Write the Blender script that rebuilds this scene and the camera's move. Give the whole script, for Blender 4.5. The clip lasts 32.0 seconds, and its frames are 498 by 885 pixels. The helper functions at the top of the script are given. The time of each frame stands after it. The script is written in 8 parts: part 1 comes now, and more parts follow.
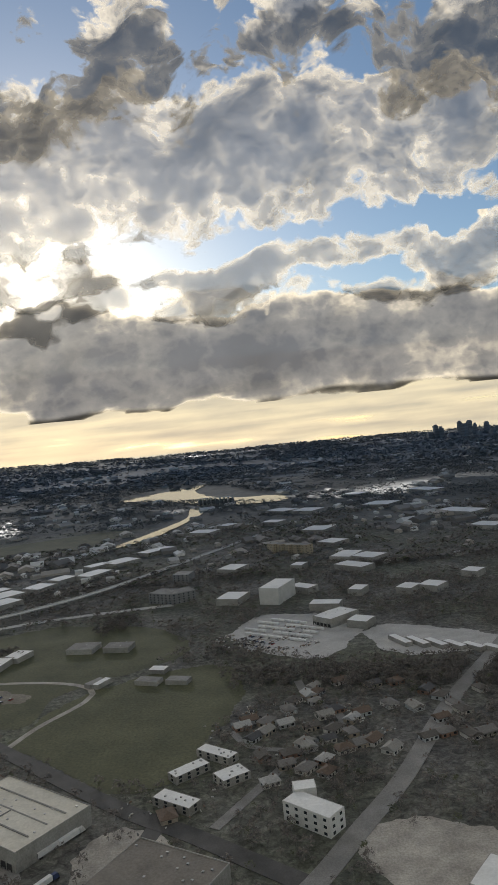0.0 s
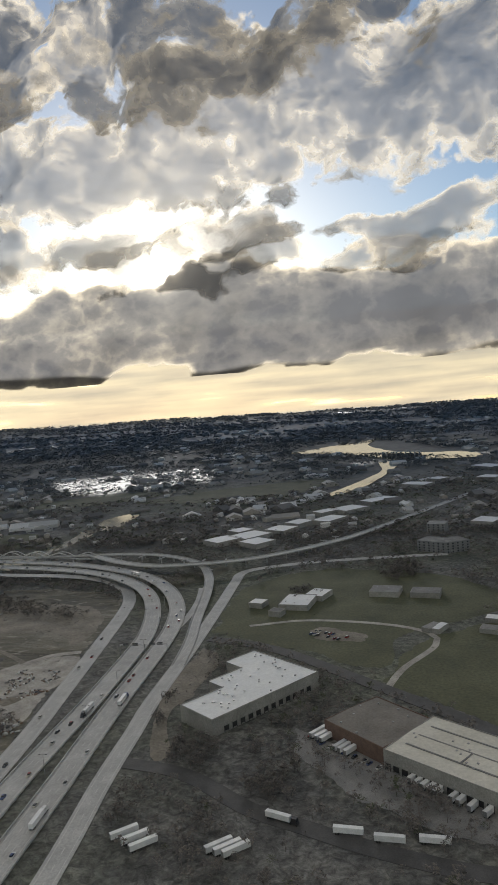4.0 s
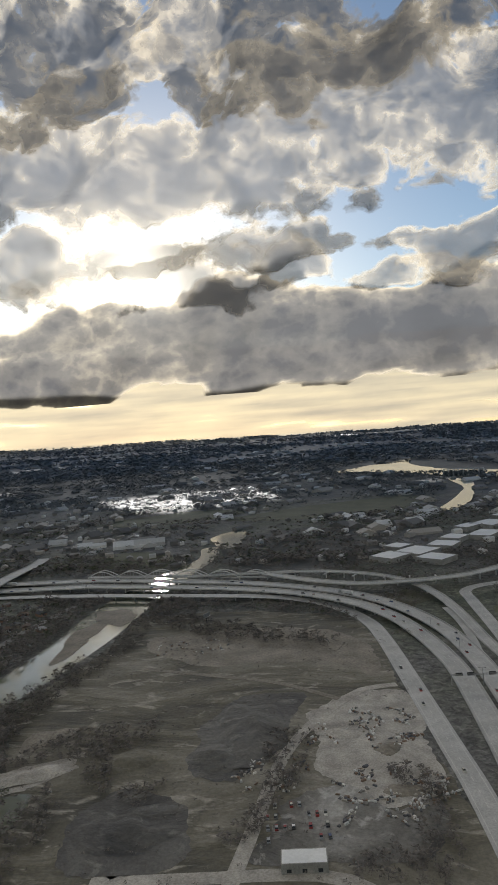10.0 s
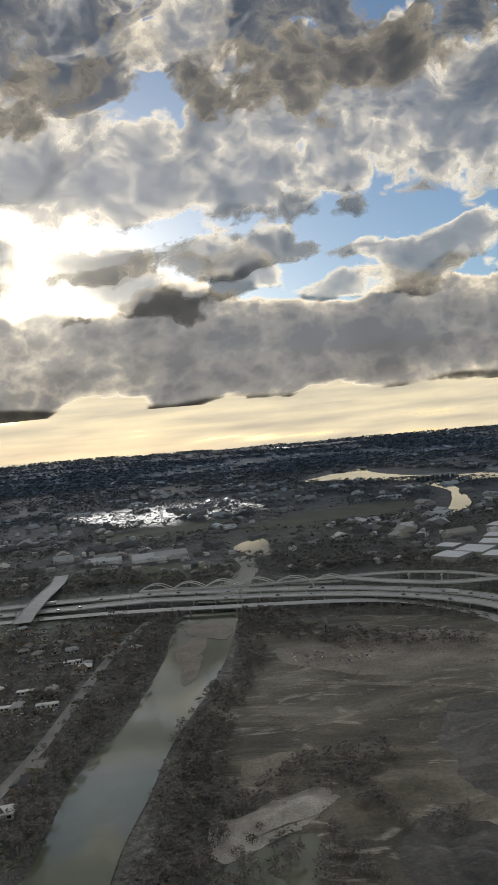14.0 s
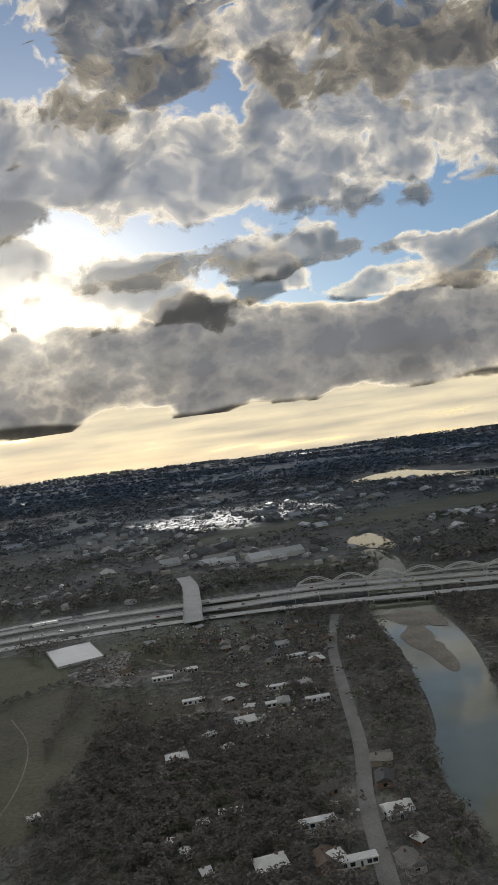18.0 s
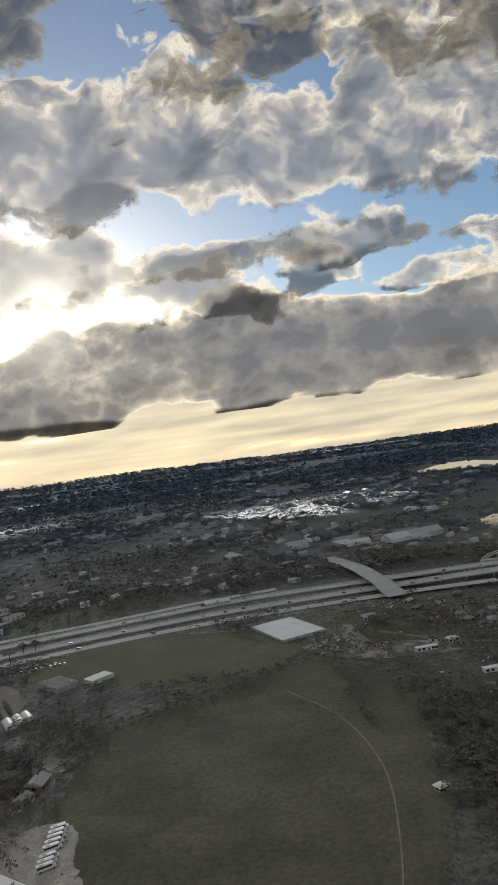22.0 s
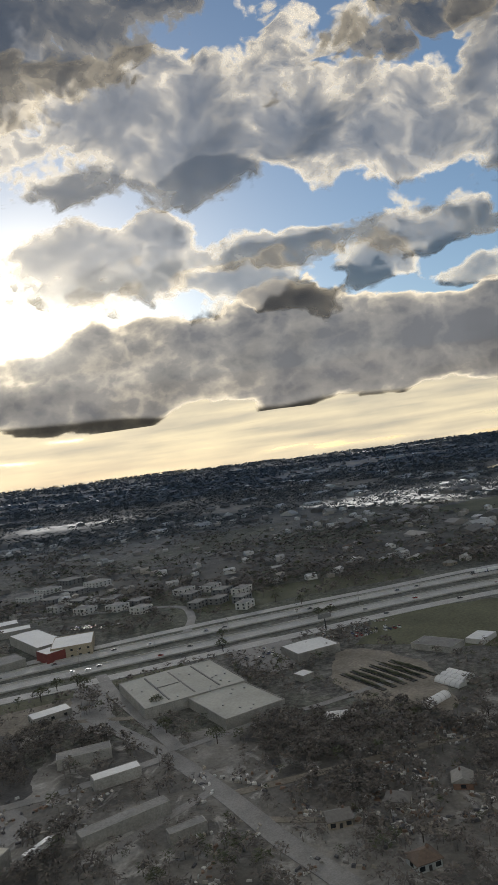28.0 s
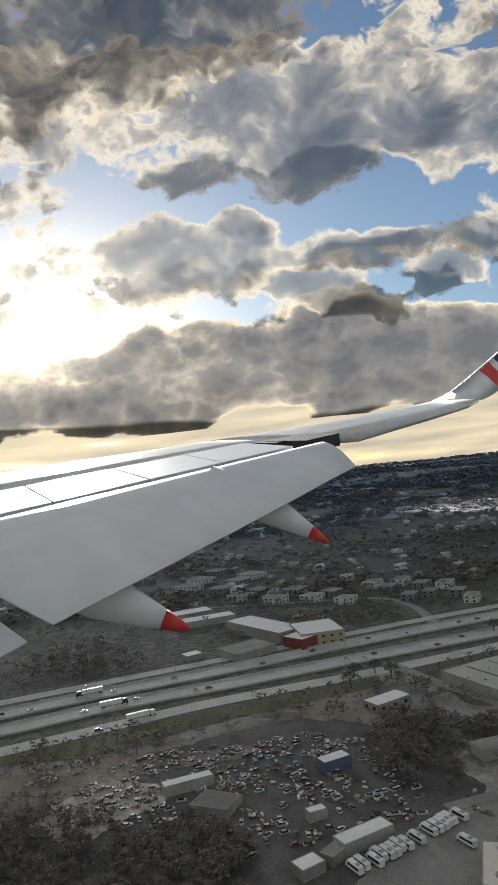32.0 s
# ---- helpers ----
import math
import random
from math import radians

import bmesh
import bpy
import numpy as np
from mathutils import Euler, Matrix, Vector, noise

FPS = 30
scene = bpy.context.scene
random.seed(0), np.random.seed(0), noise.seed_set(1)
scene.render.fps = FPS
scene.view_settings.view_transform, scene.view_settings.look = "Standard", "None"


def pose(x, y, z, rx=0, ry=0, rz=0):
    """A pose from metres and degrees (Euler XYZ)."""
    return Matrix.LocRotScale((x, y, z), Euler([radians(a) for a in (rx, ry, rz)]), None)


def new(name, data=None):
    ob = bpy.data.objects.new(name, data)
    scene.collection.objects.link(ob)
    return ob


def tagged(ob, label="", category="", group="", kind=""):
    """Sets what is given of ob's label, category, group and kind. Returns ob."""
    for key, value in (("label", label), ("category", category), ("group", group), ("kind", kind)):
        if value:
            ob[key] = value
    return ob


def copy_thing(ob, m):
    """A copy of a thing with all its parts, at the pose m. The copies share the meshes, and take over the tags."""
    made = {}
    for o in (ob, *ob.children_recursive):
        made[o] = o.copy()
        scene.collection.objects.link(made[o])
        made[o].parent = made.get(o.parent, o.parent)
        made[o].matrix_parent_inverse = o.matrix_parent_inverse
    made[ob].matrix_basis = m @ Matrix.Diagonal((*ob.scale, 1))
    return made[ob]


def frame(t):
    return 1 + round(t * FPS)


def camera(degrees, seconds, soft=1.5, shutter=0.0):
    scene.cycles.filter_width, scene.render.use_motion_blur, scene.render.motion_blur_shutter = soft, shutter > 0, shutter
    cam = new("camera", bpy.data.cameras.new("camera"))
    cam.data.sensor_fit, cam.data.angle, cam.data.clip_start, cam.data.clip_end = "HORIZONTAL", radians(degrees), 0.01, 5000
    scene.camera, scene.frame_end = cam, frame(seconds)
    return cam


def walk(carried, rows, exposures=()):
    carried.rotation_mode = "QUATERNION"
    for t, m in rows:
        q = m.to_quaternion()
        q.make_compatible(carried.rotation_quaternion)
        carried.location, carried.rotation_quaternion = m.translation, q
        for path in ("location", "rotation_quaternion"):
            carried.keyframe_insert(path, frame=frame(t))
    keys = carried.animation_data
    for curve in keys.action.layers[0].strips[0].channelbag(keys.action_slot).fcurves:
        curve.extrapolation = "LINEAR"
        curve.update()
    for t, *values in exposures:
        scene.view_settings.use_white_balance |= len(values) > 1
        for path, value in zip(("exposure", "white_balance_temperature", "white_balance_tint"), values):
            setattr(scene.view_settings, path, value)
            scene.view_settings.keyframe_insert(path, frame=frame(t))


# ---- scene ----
cam = camera(40.1, 32.0, soft=1.1)
METRES, EYE, TILT, LEAN, TURN = 1175.0, 156.7, -0.54, 5.6, 0.0
ROWS = [
    (0.0, -0.0005, -0.0001, 0.0004, 0.00, 0.00, -0.00),
    (0.5, -0.0156, 0.0019, -0.0020, 2.00, -0.68, -3.08),
    (1.0, -0.0308, 0.0041, -0.0043, 4.89, -0.43, -3.05),
    (1.5, -0.0459, 0.0062, -0.0066, 4.58, -0.17, -1.84),
    (2.0, -0.0611, 0.0085, -0.0088, 6.22, -0.88, -0.54),
    (2.5, -0.0763, 0.0108, -0.0110, 9.09, -1.51, -1.22),
    (3.0, -0.0914, 0.0131, -0.0133, 10.25, -2.25, -1.75),
    (3.5, -0.1066, 0.0155, -0.0154, 10.63, -3.11, -1.29),
    (5.5, -0.1673, 0.0255, -0.0241, 9.58, -3.82, -0.82),
    (6.0, -0.1824, 0.0281, -0.0262, 8.71, -3.18, -0.73),
    (6.5, -0.1976, 0.0307, -0.0283, 8.71, -2.54, -1.12),
    (7.0, -0.2127, 0.0334, -0.0304, 8.85, -1.82, -1.52),
    (7.5, -0.2278, 0.0361, -0.0326, 9.18, -1.51, -1.61),
    (8.0, -0.2429, 0.0388, -0.0347, 9.03, -1.31, -1.26),
    (8.5, -0.2580, 0.0416, -0.0368, 9.10, -1.30, -1.21),
    (9.0, -0.2731, 0.0444, -0.0389, 8.93, -0.96, -1.30),
    (9.5, -0.2882, 0.0472, -0.0410, 8.89, -0.63, -1.77),
    (10.0, -0.3032, 0.0500, -0.0431, 7.96, -1.35, -1.43),
    (10.5, -0.3183, 0.0528, -0.0452, 6.09, -0.92, -2.88),
    (11.0, -0.3333, 0.0557, -0.0473, 7.04, -1.00, -3.22),
    (11.5, -0.3483, 0.0585, -0.0495, 7.81, -1.60, -2.70),
    (12.0, -0.3633, 0.0614, -0.0516, 7.30, -2.20, -1.89),
    (12.5, -0.3783, 0.0643, -0.0538, 5.87, -1.54, -1.50),
    (13.0, -0.3933, 0.0673, -0.0559, 3.86, -1.08, -0.97),
    (13.5, -0.4083, 0.0702, -0.0581, 1.20, 0.09, -1.24),
    (14.0, -0.4232, 0.0732, -0.0602, 0.68, 0.20, -0.36),
    (14.5, -0.4382, 0.0761, -0.0624, 0.97, 0.88, -0.53),
    (16.5, -0.4979, 0.0880, -0.0712, 1.40, 0.58, 1.68),
    (17.0, -0.5128, 0.0911, -0.0734, 1.67, 0.30, 1.91),
    (17.5, -0.5278, 0.0941, -0.0757, 1.60, 0.70, 2.05),
    (18.0, -0.5427, 0.0971, -0.0779, 0.21, 1.16, 1.98),
    (18.5, -0.5576, 0.1001, -0.0802, 0.09, 1.15, 1.78),
    (19.0, -0.5725, 0.1032, -0.0824, 0.57, 1.05, 1.85),
    (19.5, -0.5874, 0.1062, -0.0847, 0.61, 1.61, 1.49),
    (20.0, -0.6024, 0.1093, -0.0870, 1.02, 1.71, 1.78),
    (20.5, -0.6173, 0.1124, -0.0893, 1.16, 1.55, 1.79),
    (21.0, -0.6323, 0.1154, -0.0916, 1.02, 1.31, 2.00),
    (21.5, -0.6472, 0.1185, -0.0939, 1.17, 0.93, 2.42),
    (22.0, -0.6622, 0.1216, -0.0962, 1.09, 1.31, 2.49),
    (22.5, -0.6772, 0.1247, -0.0985, 0.65, 1.77, 2.62),
    (23.0, -0.6923, 0.1279, -0.1008, 1.00, 2.15, 1.99),
    (23.5, -0.7073, 0.1310, -0.1031, 0.95, 2.67, 2.00),
    (24.0, -0.7224, 0.1342, -0.1054, 0.65, 3.13, 2.07),
    (24.5, -0.7375, 0.1373, -0.1077, 0.34, 3.04, 1.94),
    (25.0, -0.7527, 0.1405, -0.1101, 0.31, 3.00, 2.21),
    (25.5, -0.7679, 0.1437, -0.1124, 0.44, 3.17, 2.27),
    (27.5, -0.8291, 0.1567, -0.1215, 0.39, 2.43, 2.24),
    (28.0, -0.8445, 0.1600, -0.1238, 0.33, 1.99, 2.05),
    (28.5, -0.8600, 0.1633, -0.1260, 0.71, 2.17, 1.39),
    (29.0, -0.8756, 0.1667, -0.1282, 1.09, 2.99, 0.85),
    (29.5, -0.8912, 0.1701, -0.1304, 1.11, 3.56, 0.59),
    (30.0, -0.9069, 0.1735, -0.1326, 1.41, 3.36, 0.44),
    (30.5, -0.9227, 0.1770, -0.1348, 1.69, 3.04, 0.72),
    (31.0, -0.9386, 0.1805, -0.1369, 1.70, 2.99, 0.60),
    (31.5, -0.9545, 0.1840, -0.1390, 1.77, 2.87, 0.11),
    (32.0, -0.9706, 0.1876, -0.1411, 1.58, 3.02, 0.09),
]
walk(cam, [(t, pose(0, 0, EYE, TILT, LEAN, TURN) @ pose(METRES * x, METRES * y, METRES * z, 90 + pitch, roll, yaw)) for t, x, y, z, yaw, pitch, roll in ROWS])

# ---- world, sun ----
SUN_AZ, SUN_EL = -16.3, 12.0          # degrees right of +y, and above the horizon
sun_dir = Vector((math.sin(radians(SUN_AZ)) * math.cos(radians(SUN_EL)), math.cos(radians(SUN_AZ)) * math.cos(radians(SUN_EL)), math.sin(radians(SUN_EL))))
world = bpy.data.worlds.new("sky")
scene.world = world
world.use_nodes = True
wn, wl = world.node_tree.nodes, world.node_tree.links
wn.clear()
w_out = wn.new("ShaderNodeOutputWorld")
w_bg = wn.new("ShaderNodeBackground")
w_sky = wn.new("ShaderNodeTexSky")
w_sky.sky_type, w_sky.sun_disc = "NISHITA", False
w_sky.sun_elevation, w_sky.sun_rotation = radians(SUN_EL), radians(SUN_AZ)
w_sky.air_density, w_sky.dust_density, w_sky.ozone_density = 1.0, 0.4, 2.5
w_bg.inputs["Strength"].default_value = 0.026
# the aureole that thin high haze makes round the sun
w_geo = wn.new("ShaderNodeTexCoord")
w_dot = wn.new("ShaderNodeVectorMath")
w_dot.operation = "DOT_PRODUCT"
w_dot.inputs[1].default_value = sun_dir
w_clamp = wn.new("ShaderNodeMath")
w_clamp.operation = "MAXIMUM"
w_clamp.inputs[1].default_value = 0.0
wl.new(w_sky.outputs["Color"], w_bg.inputs["Color"])
wl.new(w_geo.outputs["Generated"], w_dot.inputs[0])
wl.new(w_dot.outputs["Value"], w_clamp.inputs[0])
w_last = w_bg.outputs[0]
for sharp, strength, tint in ((1200.0, 3.0, (1.0, 0.93, 0.78)), (200.0, 0.22, (1.0, 0.87, 0.62)), (26.0, 0.035, (1.0, 0.88, 0.68))):
    w_pow, w_mul = wn.new("ShaderNodeMath"), wn.new("ShaderNodeMath")
    w_pow.operation, w_mul.operation = "POWER", "MULTIPLY"
    w_pow.inputs[1].default_value, w_mul.inputs[1].default_value = sharp, strength
    w_lobe, w_add = wn.new("ShaderNodeBackground"), wn.new("ShaderNodeAddShader")
    w_lobe.inputs["Color"].default_value = (*tint, 1)
    wl.new(w_clamp.outputs[0], w_pow.inputs[0])
    wl.new(w_pow.outputs[0], w_mul.inputs[0])
    wl.new(w_mul.outputs[0], w_lobe.inputs["Strength"])
    wl.new(w_last, w_add.inputs[0])
    wl.new(w_lobe.outputs[0], w_add.inputs[1])
    w_last = w_add.outputs[0]
wl.new(w_last, w_out.inputs["Surface"])

sun = new("sun", bpy.data.lights.new("sun", "SUN"))
sun.data.energy, sun.data.angle, sun.data.color = 5.0, radians(0.6), (1.0, 0.977, 0.945)
sun.rotation_euler = (-sun_dir).to_track_quat("-Z", "Y").to_euler()
scene.view_settings.exposure = 2.1

# ---- materials ----
U = 0.72                               # one metre of the real place, in units of this plan


def material(name, rough=0.8, metal=0.0):
    m = bpy.data.materials.new(name)
    m.use_nodes = True
    b = m.node_tree.nodes["Principled BSDF"]
    b.inputs["Roughness"].default_value, b.inputs["Metallic"].default_value = rough, metal
    return m, m.node_tree.nodes, m.node_tree.links, b


def add_noise(n, l, scale, detail=4.0, rough=0.55, world_space=True, distort=0.0):
    t = n.new("ShaderNodeTexNoise")
    t.inputs["Scale"].default_value, t.inputs["Detail"].default_value = scale, detail
    t.inputs["Roughness"].default_value, t.inputs["Distortion"].default_value = rough, distort
    if world_space:
        g = n.new("ShaderNodeNewGeometry")
        l.new(g.outputs["Position"], t.inputs["Vector"])
    return t.outputs["Fac"]


def ramp(n, l, source, stops):
    r = n.new("ShaderNodeValToRGB")
    e = r.color_ramp.elements
    while len(e) < len(stops):
        e.new(0.5)
    for k, (p, c) in zip(e, stops):
        k.position, k.color = p, (*c, 1)
    l.new(source, r.inputs["Fac"])
    return r.outputs["Color"]


def mix(n, l, fac, a, b, mode="MIX"):
    x = n.new("ShaderNodeMix")
    x.data_type, x.blend_type = "RGBA", mode
    for s, v in ((x.inputs[0], fac), (x.inputs[6], a), (x.inputs[7], b)):
        if isinstance(v, (int, float)):
            s.default_value = v
        elif isinstance(v, tuple):
            s.default_value = (*v, 1)
        else:
            l.new(v, s)
    return x.outputs[2]


def bump(n, l, b, height, strength=0.4, distance=0.2):
    k = n.new("ShaderNodeBump")
    k.inputs["Strength"].default_value, k.inputs["Distance"].default_value = strength, distance
    l.new(height, k.inputs["Height"])
    l.new(k.outputs["Normal"], b.inputs["Normal"])


def surface(name, dark, light, scale=0.4, fine=4.0, rough=0.85, metal=0.0, relief=0.3, per_object=0.0, stain=0.35):
    """A two-scale mottled surface: broad blotches, fine grain and stains."""
    m, n, l, b = material(name, rough, metal)
    a = add_noise(n, l, scale, 5.0, 0.6)
    f = add_noise(n, l, fine, 3.0, 0.6)
    c = ramp(n, l, a, [(0.3, dark), (0.7, light)])
    g = ramp(n, l, f, [(0.25, (1 - stain,) * 3), (0.75, (1 + stain * 0.3,) * 3)])
    c = mix(n, l, 1.0, c, g, "MULTIPLY")
    if per_object:
        o = n.new("ShaderNodeObjectInfo")
        v = ramp(n, l, o.outputs["Random"], [(0.0, (1 - per_object,) * 3), (1.0, (1 + per_object * 0.4,) * 3)])
        c = mix(n, l, 1.0, c, v, "MULTIPLY")
    l.new(c, b.inputs["Base Color"])
    if relief:
        bump(n, l, b, f, relief)
    return m


def tints(name, colours, rough=0.7, metal=0.0, island=False, grime=0.3):
    """A surface whose colour is drawn per object (or per island) from a few paints."""
    m, n, l, b = material(name, rough, metal)
    o = n.new("ShaderNodeNewGeometry" if island else "ShaderNodeObjectInfo")
    r = n.new("ShaderNodeValToRGB")
    r.color_ramp.interpolation = "CONSTANT"
    e = r.color_ramp.elements
    while len(e) < len(colours):
        e.new(0.5)
    for k, (el, c) in enumerate(zip(e, colours)):
        el.position, el.color = k / len(colours), (*c, 1)
    l.new(o.outputs["Random Per Island" if island else "Random"], r.inputs["Fac"])
    f = add_noise(n, l, 1.2, 4.0, 0.6)
    g = ramp(n, l, f, [(0.3, (1 - grime,) * 3), (0.7, (1.05,) * 3)])
    l.new(mix(n, l, 1.0, r.outputs["Color"], g, "MULTIPLY"), b.inputs["Base Color"])
    return m


M_CONC = surface("worn_concrete", (0.37, 0.364, 0.35), (0.52, 0.51, 0.49), 0.08, 1.5, 0.85, 0, 0.15)
M_ASPH = surface("asphalt", (0.055, 0.053, 0.052), (0.1, 0.097, 0.095), 0.1, 2.0, 0.85, 0, 0.2)
M_STREET = surface("grey_asphalt", (0.2, 0.194, 0.186), (0.29, 0.282, 0.27), 0.1, 2.0, 0.85, 0, 0.2)
M_GRASS = surface("winter_grass", (0.066, 0.064, 0.043), (0.14, 0.132, 0.088), 0.03, 0.5, 0.95, 0, 0.6, 0, 0.5)
M_GREEN = surface("green_meadow", (0.07, 0.076, 0.04), (0.13, 0.132, 0.072), 0.03, 0.6, 0.95, 0, 0.6, 0, 0.5)
M_DIRT = surface("bare_soil", (0.16, 0.14, 0.112), (0.31, 0.278, 0.228), 0.06, 0.7, 0.95, 0, 0.6, 0, 0.45)
M_GRAVEL = surface("pale_gravel", (0.27, 0.25, 0.222), (0.55, 0.515, 0.46), 0.09, 1.2, 0.95, 0, 0.6, 0, 0.4)
M_SPOIL = surface("dark_spoil", (0.055, 0.054, 0.055), (0.14, 0.134, 0.128), 0.07, 0.9, 0.95, 0, 0.7, 0, 0.45)
M_MARK = surface("road_paint", (0.55, 0.54, 0.5), (0.7, 0.69, 0.66), 0.5, 3.0, 0.7, 0, 0)
M_WROOF = surface("white_membrane", (0.66, 0.66, 0.65), (0.78, 0.78, 0.77), 0.06, 0.8, 0.75, 0, 0.1, 0, 0.15)
M_TROOF = surface("tan_membrane", (0.52, 0.49, 0.42), (0.66, 0.63, 0.55), 0.06, 0.8, 0.85, 0, 0.1, 0, 0.2)
M_OROOF = surface("faded_olive_roof", (0.34, 0.338, 0.3), (0.44, 0.436, 0.395), 0.06, 0.8, 0.85, 0, 0.1, 0, 0.2)
M_GROOF = surface("grey_roof", (0.19, 0.186, 0.18), (0.31, 0.303, 0.29), 0.1, 1.0, 0.9, 0, 0.3, 0.3)
M_BROOF = surface("brown_gravel_roof", (0.15, 0.135, 0.118), (0.23, 0.21, 0.185), 0.08, 1.0, 0.95, 0, 0.3, 0, 0.3)
M_WALL = surface("pale_wall", (0.27, 0.26, 0.24), (0.4, 0.388, 0.36), 0.15, 1.5, 0.85, 0, 0.15, 0.25)
M_BRICK = surface("red_brick", (0.13, 0.085, 0.068), (0.2, 0.13, 0.1), 0.4, 4.0, 0.9, 0, 0.2, 0.15)
M_STEEL = surface("grey_steel", (0.3, 0.3, 0.3), (0.42, 0.42, 0.41), 0.5, 3.0, 0.45, 0.7, 0.05)
M_DARK = surface("dark_metal_and_gap_shade", (0.03, 0.03, 0.032), (0.06, 0.06, 0.062), 0.5, 3.0, 0.6, 0.3, 0.05)
M_RUBBER = surface("tyre_rubber", (0.02, 0.02, 0.02), (0.035, 0.035, 0.035), 1.0, 5.0, 0.9, 0, 0)
M_BARK = surface("winter_bark", (0.07, 0.058, 0.048), (0.13, 0.11, 0.092), 0.8, 4.0, 0.95, 0, 0.4, 0.3)


def water_material():
    m, n, l, b = material("green_river_water", 0.06)
    c = ramp(n, l, add_noise(n, l, 0.02, 4.0), [(0.35, (0.11, 0.118, 0.082)), (0.65, (0.155, 0.162, 0.12))])
    l.new(c, b.inputs["Base Color"])
    b.inputs["IOR"].default_value = 1.33
    b.inputs["Specular IOR Level"].default_value = 1.0
    bump(n, l, b, add_noise(n, l, 0.5, 3.0), 0.04, 0.3)
    return m


M_WATER = water_material()


def ground_material():
    """Winter woodland floor, dry grass and bare patches at three scales."""
    m, n, l, b = material("winter_ground", 0.95)
    big = add_noise(n, l, 0.006, 5.0, 0.6, distort=0.4)
    mid = add_noise(n, l, 0.045, 6.0, 0.65)
    fine = add_noise(n, l, 0.7, 5.0, 0.7)
    c1 = ramp(n, l, mid, [(0.3, (0.09, 0.089, 0.086)), (0.5, (0.145, 0.142, 0.133)), (0.72, (0.24, 0.232, 0.21))])
    c2 = ramp(n, l, mid, [(0.3, (0.08, 0.089, 0.064)), (0.7, (0.15, 0.157, 0.112))])
    c = mix(n, l, ramp(n, l, big, [(0.42, (0, 0, 0)), (0.6, (1, 1, 1))]), c1, c2)
    c = mix(n, l, 1.0, c, ramp(n, l, fine, [(0.25, (0.55,) * 3), (0.75, (1.2,) * 3)]), "MULTIPLY")
    crown = add_noise(n, l, 0.24, 4.0, 0.7, distort=0.6)
    c = mix(n, l, 1.0, c, ramp(n, l, crown, [(0.36, (0.42,) * 3), (0.5, (0.85,) * 3), (0.68, (1.5,) * 3)]), "MULTIPLY")
    l.new(c, b.inputs["Base Color"])
    bump(n, l, b, crown, 0.8, 1.5)
    return m


M_GROUND = ground_material()
# air haze is put into these base colours, paler and bluer further out
M_FAR1 = surface("wooded_land_hazed", (0.075, 0.082, 0.082), (0.135, 0.14, 0.132), 0.012, 0.09, 0.95, 0, 0.3, 0, 0.6)
M_FAR2 = surface("far_plain_hazed", (0.11, 0.124, 0.14), (0.18, 0.195, 0.212), 0.006, 0.04, 0.95, 0, 0.3, 0, 0.5)
M_FAR3 = surface("far_ridges_hazed", (0.2, 0.215, 0.235), (0.26, 0.275, 0.295), 0.003, 0.02, 0.95, 0, 0.2, 0, 0.35)


